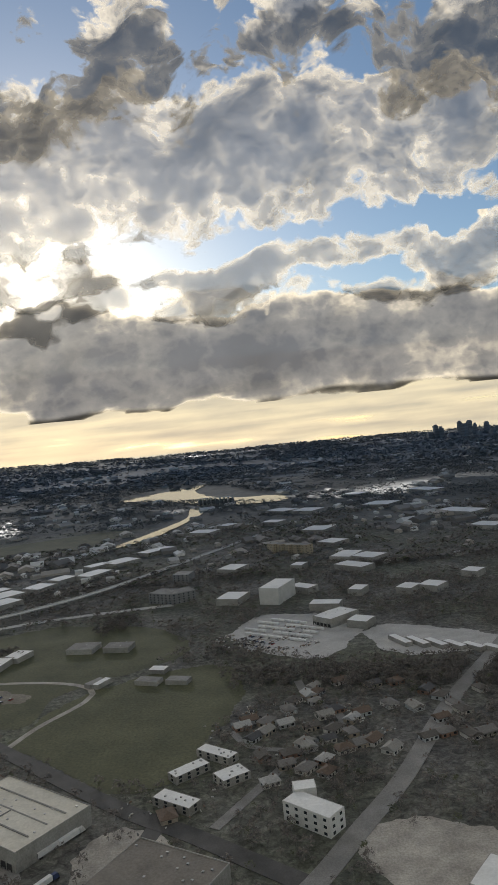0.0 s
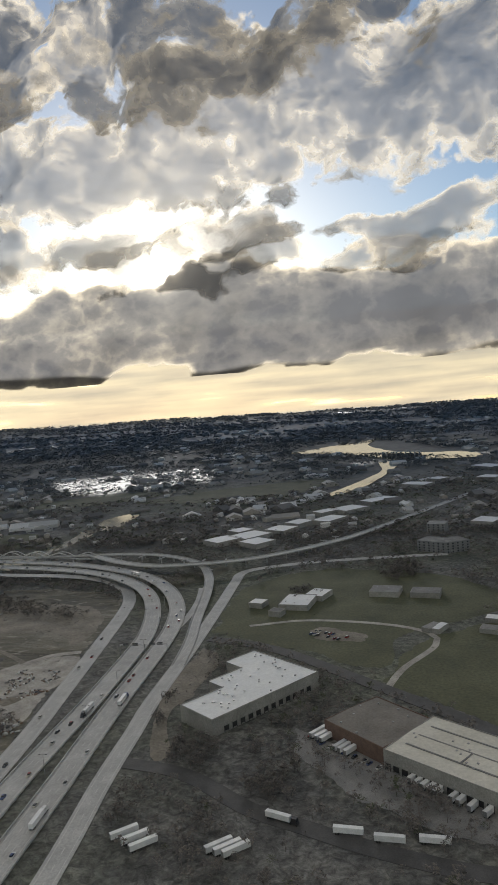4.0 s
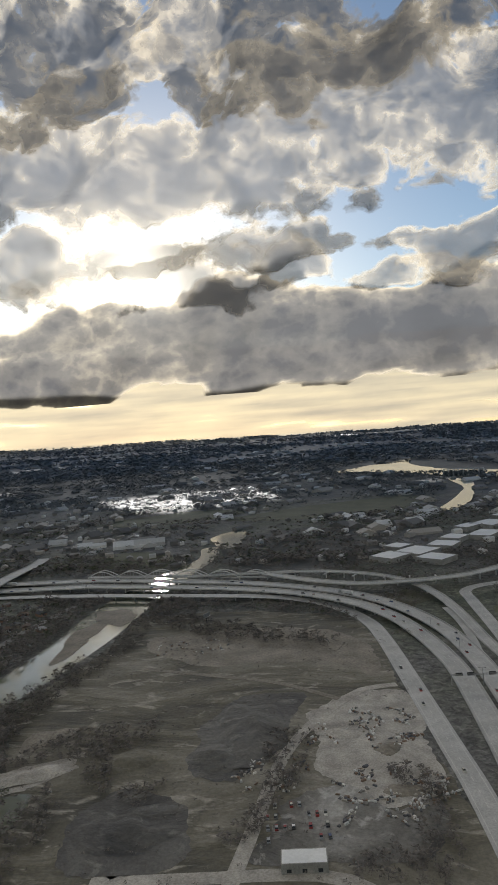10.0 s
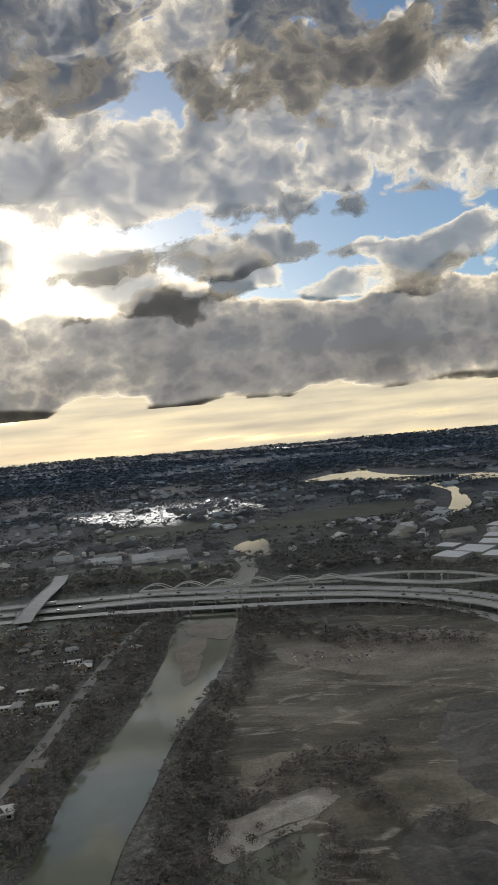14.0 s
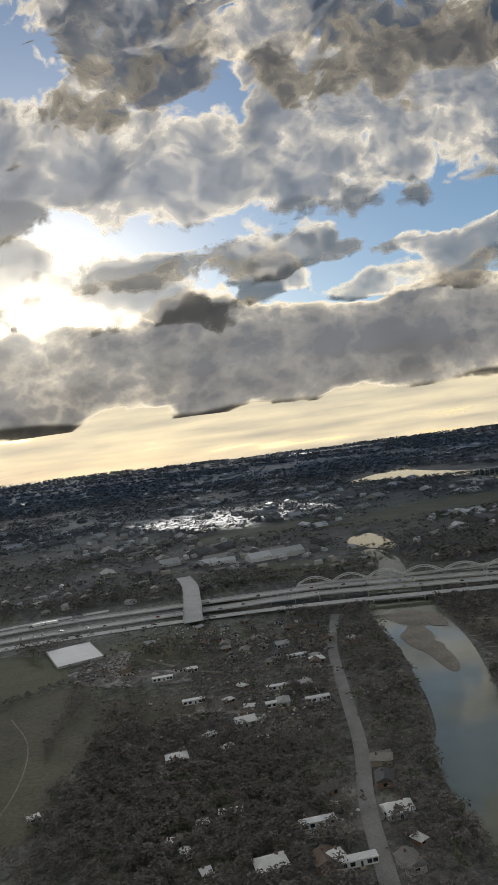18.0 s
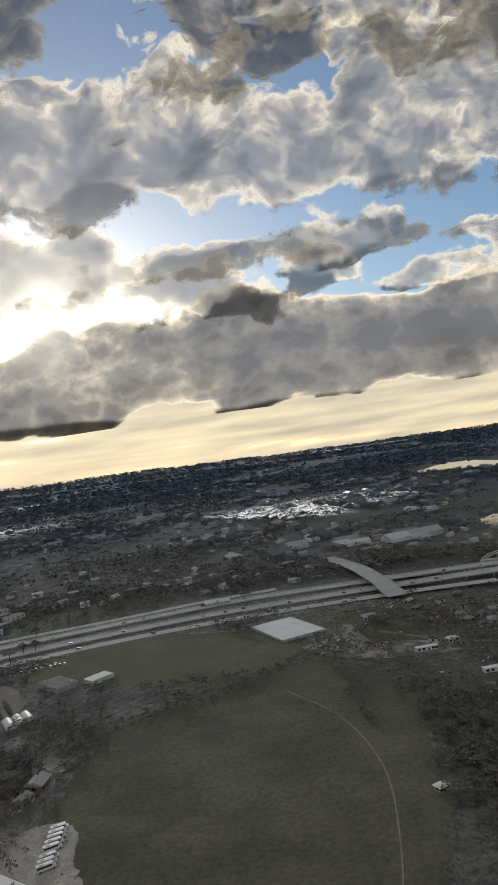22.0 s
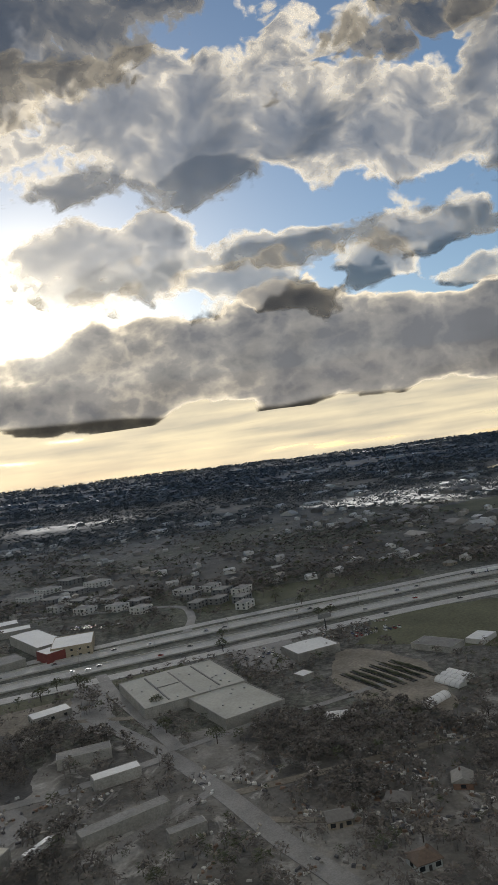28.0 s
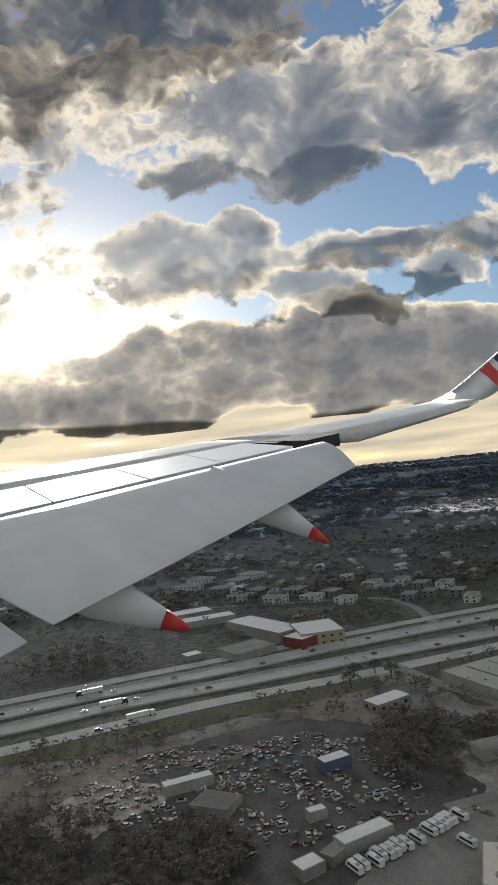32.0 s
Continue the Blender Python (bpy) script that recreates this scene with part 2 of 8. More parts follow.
def cloud_material(name, tones, veil):
    """Cloud lit from behind: clear where thin, cream at the edges, grey where thick."""
    m = bpy.data.materials.new(name)
    m.use_nodes = True
    n, l = m.node_tree.nodes, m.node_tree.links
    n.clear()
    out = n.new("ShaderNodeOutputMaterial")

    def attribute(key):
        k = n.new("ShaderNodeAttribute")
        k.attribute_name = key
        return k.outputs

    def math_node(op, a, b=0.0):
        k = n.new("ShaderNodeMath")
        k.operation = op
        for s, v in zip(k.inputs, (a, b)):
            if isinstance(v, (int, float)):
                s.default_value = v
            else:
                l.new(v, s)
        return k.outputs[0]

    def map_range(source, lo, hi, to_lo, to_hi):
        k = n.new("ShaderNodeMapRange")
        k.interpolation_type = "SMOOTHSTEP"
        for s, v in zip(k.inputs[1:5], (lo, hi, to_lo, to_hi)):
            s.default_value = v
        l.new(source, k.inputs[0])
        return k.outputs[0]
    drift = attribute("drift")["Vector"]

    def tex(scale, detail, rough):
        t = n.new("ShaderNodeTexNoise")
        t.inputs["Scale"].default_value, t.inputs["Detail"].default_value, t.inputs["Roughness"].default_value = scale, detail, rough
        l.new(drift, t.inputs["Vector"])
        return t
    shift = n.new("ShaderNodeVectorMath")
    shift.operation = "MULTIPLY_ADD"
    l.new(tex(0.012, 5.0, 0.6).outputs["Color"], shift.inputs[0])
    shift.inputs[1].default_value = (70, 70, 70)
    l.new(drift, shift.inputs[2])

    def puffs(scale, detail):
        t = n.new("ShaderNodeTexVoronoi")
        t.feature, t.inputs["Scale"].default_value = "SMOOTH_F1", scale
        t.inputs["Smoothness"].default_value = 0.25
        t.inputs["Detail"].default_value, t.inputs["Roughness"].default_value = detail, 0.55
        l.new(shift.outputs["Vector"], t.inputs["Vector"])
        return t.outputs["Distance"]
    d = math_node("MULTIPLY", math_node("SUBTRACT", tex(0.0062, 8.0, 0.55).outputs["Fac"], 0.5), 1.0)
    d = math_node("ADD", d, math_node("MULTIPLY", math_node("SUBTRACT", 0.66, puffs(0.0115, 2.0)), 0.5))
    d = math_node("ADD", d, math_node("MULTIPLY", math_node("SUBTRACT", 0.66, puffs(0.034, 2.0)), 0.17))
    d = math_node("ADD", attribute("thickness")["Fac"], math_node("MULTIPLY", d, attribute("ragged")["Fac"]))
    cover = math_node("MULTIPLY", map_range(d, 0.0, 0.2, 0.0, 1.0), attribute("body")["Fac"])
    tone = ramp(n, l, d, tones)
    low = attribute("haze")["Fac"]
    tone = mix(n, l, low, tone, ramp(n, l, d, veil))
    tl = n.new("ShaderNodeBsdfTranslucent")
    l.new(tone, tl.inputs["Color"])
    tr = n.new("ShaderNodeBsdfTransparent")
    mx = n.new("ShaderNodeMixShader")
    l.new(cover, mx.inputs[0])
    l.new(tr.outputs[0], mx.inputs[1])
    l.new(tl.outputs[0], mx.inputs[2])
    l.new(mx.outputs[0], out.inputs["Surface"])
    return m


# how much light comes through, from the thin edges to the thick middle
M_CLOUD = cloud_material("cloud_overhead", [(0.05, (0.66, 0.595, 0.475)), (0.2, (0.53, 0.483, 0.39)), (0.36, (0.32, 0.298, 0.258)), (0.52, (0.118, 0.122, 0.131)), (0.85, (0.05, 0.057, 0.069))], [(0.35, (0.105, 0.09, 0.06)), (0.65, (0.062, 0.057, 0.048))])
M_BANK = cloud_material("cloud_bank", [(0.04, (0.184, 0.1619, 0.1242)), (0.17, (0.1564, 0.1389, 0.1086)), (0.31, (0.08648, 0.07912, 0.06716)), (0.47, (0.04692, 0.04554, 0.0437)), (0.75, (0.02484, 0.02576, 0.02806))], [(0.2, (0.1334, 0.1168, 0.0828)), (0.6, (0.07176, 0.06716, 0.05796))])

M_PALE = surface("white_render", (0.5, 0.495, 0.475), (0.64, 0.63, 0.61), 0.15, 1.5, 0.8, 0, 0.1, 0.1, 0.2)
M_GREYW = surface("grey_cladding", (0.16, 0.165, 0.17), (0.26, 0.26, 0.265), 0.2, 2.0, 0.7, 0, 0.1, 0.1)
M_TANW = surface("tan_render", (0.34, 0.29, 0.21), (0.44, 0.38, 0.29), 0.2, 2.0, 0.85, 0, 0.1, 0.1)
M_BLUE = surface("faded_blue_sheet", (0.08, 0.11, 0.19), (0.12, 0.16, 0.26), 0.3, 2.0, 0.6, 0.1, 0.1)
M_RED = surface("dark_red_panel", (0.16, 0.035, 0.03), (0.22, 0.055, 0.045), 0.3, 2.0, 0.6, 0, 0.1)
M_PAINT = tints("car_paint", [(0.7, 0.7, 0.69), (0.75, 0.74, 0.72), (0.04, 0.04, 0.045), (0.32, 0.33, 0.34), (0.12, 0.125, 0.13), (0.06, 0.09, 0.2), (0.26, 0.03, 0.028), (0.5, 0.48, 0.42)], 0.35, 0.2)
M_WRECK = tints("weathered_car_paint", [(0.7, 0.7, 0.68), (0.34, 0.34, 0.34), (0.06, 0.06, 0.065), (0.6, 0.6, 0.59), (0.5, 0.47, 0.41), (0.2, 0.07, 0.05), (0.12, 0.15, 0.22)], 0.6, 0.1, False, 0.5)
M_BODY = surface("white_vehicle_body", (0.66, 0.66, 0.65), (0.78, 0.78, 0.77), 0.4, 3.0, 0.45, 0, 0, 0.12, 0.2)
M_TINT = tints("house_roof", [(0.12, 0.11, 0.1), (0.2, 0.19, 0.18), (0.28, 0.27, 0.25), (0.15, 0.11, 0.085), (0.4, 0.4, 0.39), (0.09, 0.09, 0.095)], 0.9)
M_TINTW = tints("house_wall", [(0.5, 0.48, 0.43), (0.6, 0.58, 0.54), (0.38, 0.33, 0.26), (0.28, 0.17, 0.12), (0.45, 0.47, 0.47)], 0.85)
M_FARROOF = tints("far_roofs", [(0.5, 0.49, 0.47), (0.2, 0.19, 0.18), (0.68, 0.67, 0.65), (0.3, 0.28, 0.26), (0.14, 0.135, 0.13), (0.4, 0.37, 0.33)], 0.85, 0, True)
M_TWIG = tints("bare_twigs", [(0.165, 0.145, 0.132), (0.125, 0.112, 0.106), (0.205, 0.182, 0.163), (0.14, 0.126, 0.12), (0.17, 0.15, 0.128)], 0.95, 0, True)
# twigs beyond 1250 out, with distance haze mixed into their colours
M_FARTREE = tints("far_twigs_hazed", [(0.13, 0.137, 0.143), (0.11, 0.118, 0.125), (0.15, 0.155, 0.157), (0.1, 0.113, 0.112)], 0.95, 0, True)
M_LEAF = tints("evergreen_leaf", [(0.075, 0.085, 0.046), (0.09, 0.1, 0.055), (0.065, 0.076, 0.042), (0.105, 0.11, 0.065)], 0.8, 0, True)


def glass_material():
    m, n, l, b = material("dark_window_glass", 0.08)
    l.new(ramp(n, l, add_noise(n, l, 0.6), [(0.3, (0.015, 0.018, 0.022)), (0.7, (0.04, 0.045, 0.05))]), b.inputs["Base Color"])
    return m


M_GLASS = glass_material()
# darker ground, laid under the far woods so they look denser
M_WOODFLOOR = surface("dark_wood_floor", (0.06, 0.06, 0.056), (0.11, 0.108, 0.098), 0.05, 0.5, 0.95, 0, 0.5, 0, 0.5)
# tower walls and window bands, blue air haze painted into both
M_HAZE = surface("haze_tinted_concrete", (0.2, 0.23, 0.275), (0.26, 0.29, 0.335), 0.02, 0.2, 0.9, 0, 0)
M_HAZEBAND = surface("haze_tinted_window_band", (0.14, 0.168, 0.21), (0.19, 0.22, 0.26), 0.02, 0.2, 0.6, 0, 0)
# tree colours that carry the blue-grey haze of the far plain
M_HAZETREE = tints("haze_tinted_trees", [(0.175, 0.19, 0.212), (0.195, 0.212, 0.232), (0.16, 0.176, 0.196), (0.215, 0.228, 0.245)], 0.95, 0, True)


def worked_ground(name, dark, brown, pale, stretch):
    """Bare worked ground: soil, dark spoil and pale wheel-worn streaks."""
    m, n, l, b = material(name, 0.95)
    g = n.new("ShaderNodeNewGeometry")
    mp = n.new("ShaderNodeMapping")
    mp.inputs["Scale"].default_value = stretch
    mp.inputs["Rotation"].default_value = (0, 0, 0.15)
    l.new(g.outputs["Position"], mp.inputs["Vector"])
    def tex(scale, detail, distort):
        t = n.new("ShaderNodeTexNoise")
        t.inputs["Scale"].default_value, t.inputs["Detail"].default_value, t.inputs["Roughness"].default_value, t.inputs["Distortion"].default_value = scale, detail, 0.62, distort
        l.new(mp.outputs["Vector"], t.inputs["Vector"])
        return t.outputs["Fac"]
    broad, streak, fine = tex(0.022, 6.0, 0.8), tex(0.06, 5.0, 1.6), add_noise(n, l, 0.6, 5.0, 0.7)
    c = ramp(n, l, broad, [(0.36, dark), (0.5, brown), (0.66, tuple(0.5 * (p + q) for p, q in zip(brown, pale)))])
    c = mix(n, l, ramp(n, l, streak, [(0.56, (0, 0, 0)), (0.66, (0.75,) * 3)]), c, pale)
    c = mix(n, l, 1.0, c, ramp(n, l, fine, [(0.25, (0.6,) * 3), (0.75, (1.2,) * 3)]), "MULTIPLY")
    l.new(c, b.inputs["Base Color"])
    bump(n, l, b, broad, 0.9, 4.0)
    return m


M_QUARRY = worked_ground("quarry_ground", (0.07, 0.066, 0.054), (0.138, 0.126, 0.094), (0.4, 0.37, 0.315), (0.55, 1.2, 1.0))
M_SPOILS = worked_ground("spoil_ground", (0.06, 0.058, 0.058), (0.105, 0.1, 0.093), (0.22, 0.21, 0.19), (0.9, 1.1, 1.0))
M_YARD = worked_ground("scruffy_ground", (0.085, 0.082, 0.077), (0.165, 0.156, 0.14), (0.44, 0.425, 0.395), (1.0, 0.8, 1.0))

# ---- building helpers ----
def mesh_object(name, verts, faces, mat, parent=None, smooth=False):
    me = bpy.data.meshes.new(name)
    me.from_pydata(verts, [], faces)
    me.materials.append(mat)
    if smooth:
        me.polygons.foreach_set("use_smooth", [True] * len(me.polygons))
    ob = new(name, me)
    ob.parent = parent
    return ob


def part(name, bm, mat, parent, label=""):
    me = bpy.data.meshes.new(name)
    bm.to_mesh(me)
    bm.free()
    me.materials.append(mat)
    ob = new(name, me)
    ob.parent = parent
    return tagged(ob, label)


def thing(name, at, turn, label, category, group=""):
    e = new(name)
    e.matrix_basis = pose(at[0], at[1], at[2], 0, 0, turn)
    e.empty_display_size = 1.0
    return tagged(e, label, category, group)


def box(bm, x0, x1, y0, y1, z0, z1, bevel=0.0):
    r = bmesh.ops.create_cube(bm, size=1.0, matrix=Matrix.LocRotScale(((x0 + x1) / 2, (y0 + y1) / 2, (z0 + z1) / 2), None, (x1 - x0, y1 - y0, z1 - z0)))
    if bevel:
        es = list({e for v in r["verts"] for e in v.link_edges})
        bmesh.ops.bevel(bm, geom=es, offset=bevel, segments=1, affect="EDGES")
    return bm


def boxes(*args, bevel=0.0):
    bm = bmesh.new()
    for a in args:
        box(bm, *a, bevel=bevel)
    return bm


def spline(pts, step):
    """Points along a smooth curve through pts (2 or 3 numbers each), about step apart."""
    p = np.array(pts, float)
    p = np.vstack([2 * p[0] - p[1], p, 2 * p[-1] - p[-2]])
    out = []
    for i in range(1, len(p) - 2):
        a, b, c, d = p[i - 1:i + 3]
        k = max(1, int(np.linalg.norm(c - b) / step))
        for t in np.arange(k) / k:
            out.append(0.5 * (2 * b + (c - a) * t + (2 * a - 5 * b + 4 * c - d) * t * t + (3 * b - a - 3 * c + d) * t ** 3))
    out.append(p[-2])
    return np.array(out)


def sides(line):
    d = np.gradient(line[:, :2], axis=0)
    d /= np.linalg.norm(d, axis=1)[:, None]
    return np.stack([-d[:, 1], d[:, 0]], 1)          # to the left of the way


def strip(line, a, b, z0, z1):
    """A solid band between the offsets a and b of a line, from z0 up to z1 above it."""
    nrm, z = sides(line), line[:, 2]
    A, B = line[:, :2] + nrm * a, line[:, :2] + nrm * b
    k = len(line)
    v = [(*q, h) for q, h in zip(A, z + z0)] + [(*q, h) for q, h in zip(B, z + z0)] + [(*q, h) for q, h in zip(A, z + z1)] + [(*q, h) for q, h in zip(B, z + z1)]
    f = []
    for i in range(k - 1):
        f += [(2 * k + i, 2 * k + i + 1, 3 * k + i + 1, 3 * k + i), (i, k + i, k + i + 1, i + 1), (i, i + 1, 2 * k + i + 1, 2 * k + i), (k + i, 3 * k + i, 3 * k + i + 1, k + i + 1)]
    f += [(0, 2 * k, 3 * k, k), (k - 1, 2 * k - 1, 4 * k - 1, 3 * k - 1)]
    return v, f


def merge(pieces):
    v, f = [], []
    for pv, pf in pieces:
        o = len(v)
        v += pv
        f += [tuple(i + o for i in q) for q in pf]
    return v, f


def rise(x, y):
    """The height of the land: level near the path, climbing to far ridges."""
    r = math.hypot(x + 560, y - 100)
    t = max(0.0, min(1.0, (r - 1000) / 3800))
    hill = 5.0 * noise.noise((x * 0.0016, y * 0.0016, 3.1)) + 3.0 * noise.noise((x * 0.004, y * 0.004, 7.7))
    return (86 - 0.010 * (x + 560) * t) * t * t + hill * min(1.0, t * 5)


# ---- the land ----
def build_ground():
    rings = np.concatenate([np.linspace(0, 1000, 15), np.linspace(1070, 4860, 60)])
    spokes = 144
    v, f = [(-560, 100, 0)], []
    for r in rings[1:]:
        for s in range(spokes):
            a = 2 * math.pi * s / spokes
            x, y = -560 + r * math.cos(a), 100 + r * math.sin(a)
            v.append((x, y, rise(x, y)))
    for s in range(spokes):
        f.append((0, 1 + s, 1 + (s + 1) % spokes))
    for k in range(len(rings) - 2):
        o = 1 + k * spokes
        for s in range(spokes):
            t = (s + 1) % spokes
            f.append((o + s, o + spokes + s, o + spokes + t, o + t))
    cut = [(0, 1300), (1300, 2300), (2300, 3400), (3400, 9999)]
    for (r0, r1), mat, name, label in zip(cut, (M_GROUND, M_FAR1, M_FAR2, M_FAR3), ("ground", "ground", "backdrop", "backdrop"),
                                          ("brown winter land with dry grass and bare woodland floor", "wooded land beyond the freeway", "far wooded plain, distance haze put into its blue-grey colour", "far ridges on the horizon, haze put into their blue-grey colour")):
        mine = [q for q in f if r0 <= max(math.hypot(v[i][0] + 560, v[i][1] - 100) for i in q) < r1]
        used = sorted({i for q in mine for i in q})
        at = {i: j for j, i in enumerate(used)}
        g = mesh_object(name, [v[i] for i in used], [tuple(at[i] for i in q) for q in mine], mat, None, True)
        tagged(g, label, name, kind="structure")


build_ground()


def cloud_object(X, Y, Z, D, drift, haze, ragged, body, mat, label):
    h, w = X.shape
    i = np.arange(h * w).reshape(h, w)
    q = np.stack([i[:-1, :-1], i[:-1, 1:], i[1:, 1:], i[1:, :-1]], -1).reshape(-1, 4)
    ob = mesh_object("cloud_layer", np.stack([X, Y, Z], -1).reshape(-1, 3).tolist(), q.tolist(), mat, None, True)
    for key, value in (("thickness", D), ("haze", haze), ("ragged", ragged), ("body", body)):
        ob.data.attributes.new(key, "FLOAT", "POINT").data.foreach_set("value", np.broadcast_to(value, X.shape).ravel().astype(np.float32))
    ob.data.attributes.new("drift", "FLOAT_VECTOR", "POINT").data.foreach_set("vector", np.stack(drift, -1).ravel().astype(np.float32))
    tagged(ob, label, "cloud", kind="structure")


def field(a, b, seed, octaves=3):
    return np.array([noise.fractal((p, q, seed), 0.9, 2.1, octaves) for p, q in zip(a.ravel(), b.ravel())]).reshape(a.shape)


# the masses of cloud in each bank: x, z, half-width, half-height, thickness
BANKS = (
    (1000, ((-638, 648, 159, 55, 0.5), (-1070, 694, 104, 76, 0.5), (-668, 696, 198, 69, 0.5), (-339, 641, 214, 69, 0.45), (-136, 727, 124, 58, 0.4), (-1280, 605, 170, 124, 0.6), (-811, 587, 72, 39, 0.4), (392, 708, 166, 74, 0.4), (107, 752, 74, 58, 0.35))),
    (1300, ((-279, 736, 204, 140, 0.5), (66, 735, 183, 161, 0.6), (354, 707, 204, 129, 0.5), (-585, 669, 115, 94, 0.6), (-305, 723, 250, 167, 0.5), (-814, 634, 136, 104, 0.5), (-746, 893, 240, 115, 0.4), (-1047, 661, 207, 132, 0.6), (-637, 619, 197, 89, 0.55),
            (-424, 683, 113, 160, 0.45), (-1565, 748, 298, 144, 0.5))),
    (1800, ((-1289, 624, 217, 88, 0.55), (-902, 619, 190, 57, 0.22), (-456, 599, 156, 79, 0.45), (-252, 529, 108, 68, 0.4), (102, 614, 223, 89, 0.35), (593, 596, 164, 104, 0.4), (-89, 553, 214, 100, 0.35), (-1319, 643, 237, 99, 0.6), (-1607, 746, 158, 53, 0.35),
            (-610, 654, 104, 104, 0.3))),
    (2450, ((-870, 660, 322, 114, 0.5), (-519, 689, 151, 79, 0.5), (-187, 585, 265, 76, 0.25), (-575, 747, 152, 142, 0.55), (696, 643, 284, 81, 0.3), (-1398, 815, 157, 108, 0.5), (-531, 683, 120, 80, 0.5), (-1868, 592, 278, 111, 0.5), (-182, 607, 264, 81, 0.3))),
    (3000, ((-1529, 642, 399, 106, 0.5), (-837, 643, 446, 117, 0.5), (-135, 546, 469, 141, 0.55), (-948, 680, 348, 174, 0.5), (337, 579, 695, 174, 0.6), (1015, 637, 298, 99, 0.4), (-250, 529, 677, 169, 0.5), (-1086, 702, 484, 133, 0.5), (-547, 540, 600, 139, 0.5), (-1500, 455, 600, 85, 0.4), (-700, 430, 500, 70, 0.4), (-2100, 470, 400, 90, 0.4))))


# each bank between: its foot and top, how far it is filled, and how much of the light thick cloud stops
FILL = ((560, 1040, 0.32, 0.8), (515, 845, 0.33, 0.76), (500, 690, 0.3, 0.76), (600, 770, 0.3, 0.74), (305, 750, 0.5, 0.97))
# openings in each bank: x, z, half-width, half-height
GAPS = (((-923, 658, 107, 66), (-654, 584, 49, 26), (-225, 743, 49, 49), (-6, 775, 41, 33), (212, 651, 37, 41), (-576, 594, 57, 33)),
        ((-611, 750, 75, 43), (424, 549, 70, 64)),
        ((-755, 683, 160, 40), (-286, 667, 120, 38), (-94, 664, 180, 38), (-269, 543, 90, 45), (588, 700, 89, 80), (-12, 662, 163, 44), (-202, 554, 104, 37), (306, 564, 134, 40), (-404, 522, 90, 40)),
        ((-716, 700, 90, 40), (-1160, 660, 120, 45), (-1561, 625, 130, 45), (-1803, 600, 110, 45), (-200, 690, 141, 50), (417, 710, 182, 50)),
        ((-877, 835, 150, 50), (-1321, 800, 170, 50), (-1723, 765, 170, 50), (-2000, 745, 150, 50)))


def build_clouds():
    """Banks of cumulus one behind another towards the sun, a low veil on the horizon and a sheet overhead."""
    for k, ((Y, masses), (low, high, fill, body)) in enumerate(zip(BANKS, FILL)):
        s = 1500 / Y
        xs = np.concatenate([np.arange(-7000, -3000, 200), np.arange(-3000, 2200, 26 / s), np.arange(2200, 6000, 200)])
        X, Z = np.meshgrid(xs, np.arange(300, 1060, 16.0))
        wx, wz = field(X * 0.006 * s, Z * 0.006 * s, 4.4 + k), field(X * 0.006 * s, Z * 0.006 * s, 9.1 + k)
        XW, ZW = X + 55 / s * wx, Z + 40 / s * wz
        total = np.zeros(X.shape)
        for x, z, a, b, q in masses:
            r = np.hypot((XW - x) / (1.12 * a), (ZW - z) / (1.12 * b))
            total += ((0.3 + q) * np.exp(-r ** 3)) ** 4
        band = fill * np.clip((ZW - low) / (60 if k < 4 else 24), 0, 1) * np.clip((high - ZW) / 60, 0, 1)
        if k == 4:
            band += 0.15 * np.exp(-((ZW - 370) / 65) ** 2) + 0.22 * field(X * 0.0022, Z * 0.012, 5.7)
        for x, z, a, b in GAPS[k]:
            hole = np.exp(-(((XW - x) / a) ** 2 + ((ZW - z) / b) ** 2) ** 1.5)
            band, total = band - 0.4 * hole, total * (1 - 0.9 * hole)
        total *= np.clip((high + 60 - ZW) / 90, 0, 1)
        # beyond the view the banks go on at random
        wide = np.clip((np.abs(X + 400) - 1500 - 0.2 * Y) / 300, 0, 1) * (0.5 + field(X * 0.002, Z * 0.004, 2.0 + k)) * np.exp(-((Z - 680 + 0.06 * Y) / 110) ** 2)
        D = -0.2 + np.maximum(total, 0) ** 0.25 * 0.8 + band + 0.16 * field(X * 0.0045 * s, Z * 0.0055 * s, 1.3 + k) + 0.8 * wide
        D = np.where(D > 0.5, 0.5 + (D - 0.5) * 0.5, D) - 0.7 * np.clip((low - 15 - ZW) / 40, 0, 1)
        ragged = 1.0 - 0.06 * k if k < 4 else 0.66 + 0.22 * np.clip((Z - 620) / 80, 0, 1)
        cloud_object(X, Y + 60 * wx, Z, D, (X * s, 1.25 * Z * s, 0 * X + 900 * k), 0.0, ragged, body, M_BANK, "bank of grey cumulus with cream edges against the sun")
    X, Z = np.meshgrid(np.arange(-7000, 6000, 60.0), np.arange(-20, 800, 10.0))
    streak = field(X * 0.0012, Z * 0.016, 2.2, 4)
    D = 0.36 + 0.3 * streak - 0.7 * np.clip((Z - 670) / 70, 0, 1)
    cloud_object(X, 4700 - 0.35 * np.clip(-X - 1700, 0, 3000), Z, D, (X * 0.3, Z, 0 * X + 7000), 1.0, 0.15, 0.95, M_BANK, "cream haze with grey streaks on the horizon")
    # unseen sheet above and behind, kept thin so more light reaches the land
    X, Y = np.meshgrid(np.arange(-6000, 5001, 60.0), np.arange(-5000, 760, 60.0))
    D = 0.2 + 0.6 * np.abs(field(X * 0.0034, Y * 0.0034, 11.3)) + 0.2 * field(X * 0.005, Y * 0.005, 1.3)
    cloud_object(X, Y, 0 * X + 745, D, (X, Y, 0 * X), 0.0, 1.0, 0.97, M_CLOUD, "unseen broken cloud sheet overhead, thinned to brighten the land")


build_clouds()

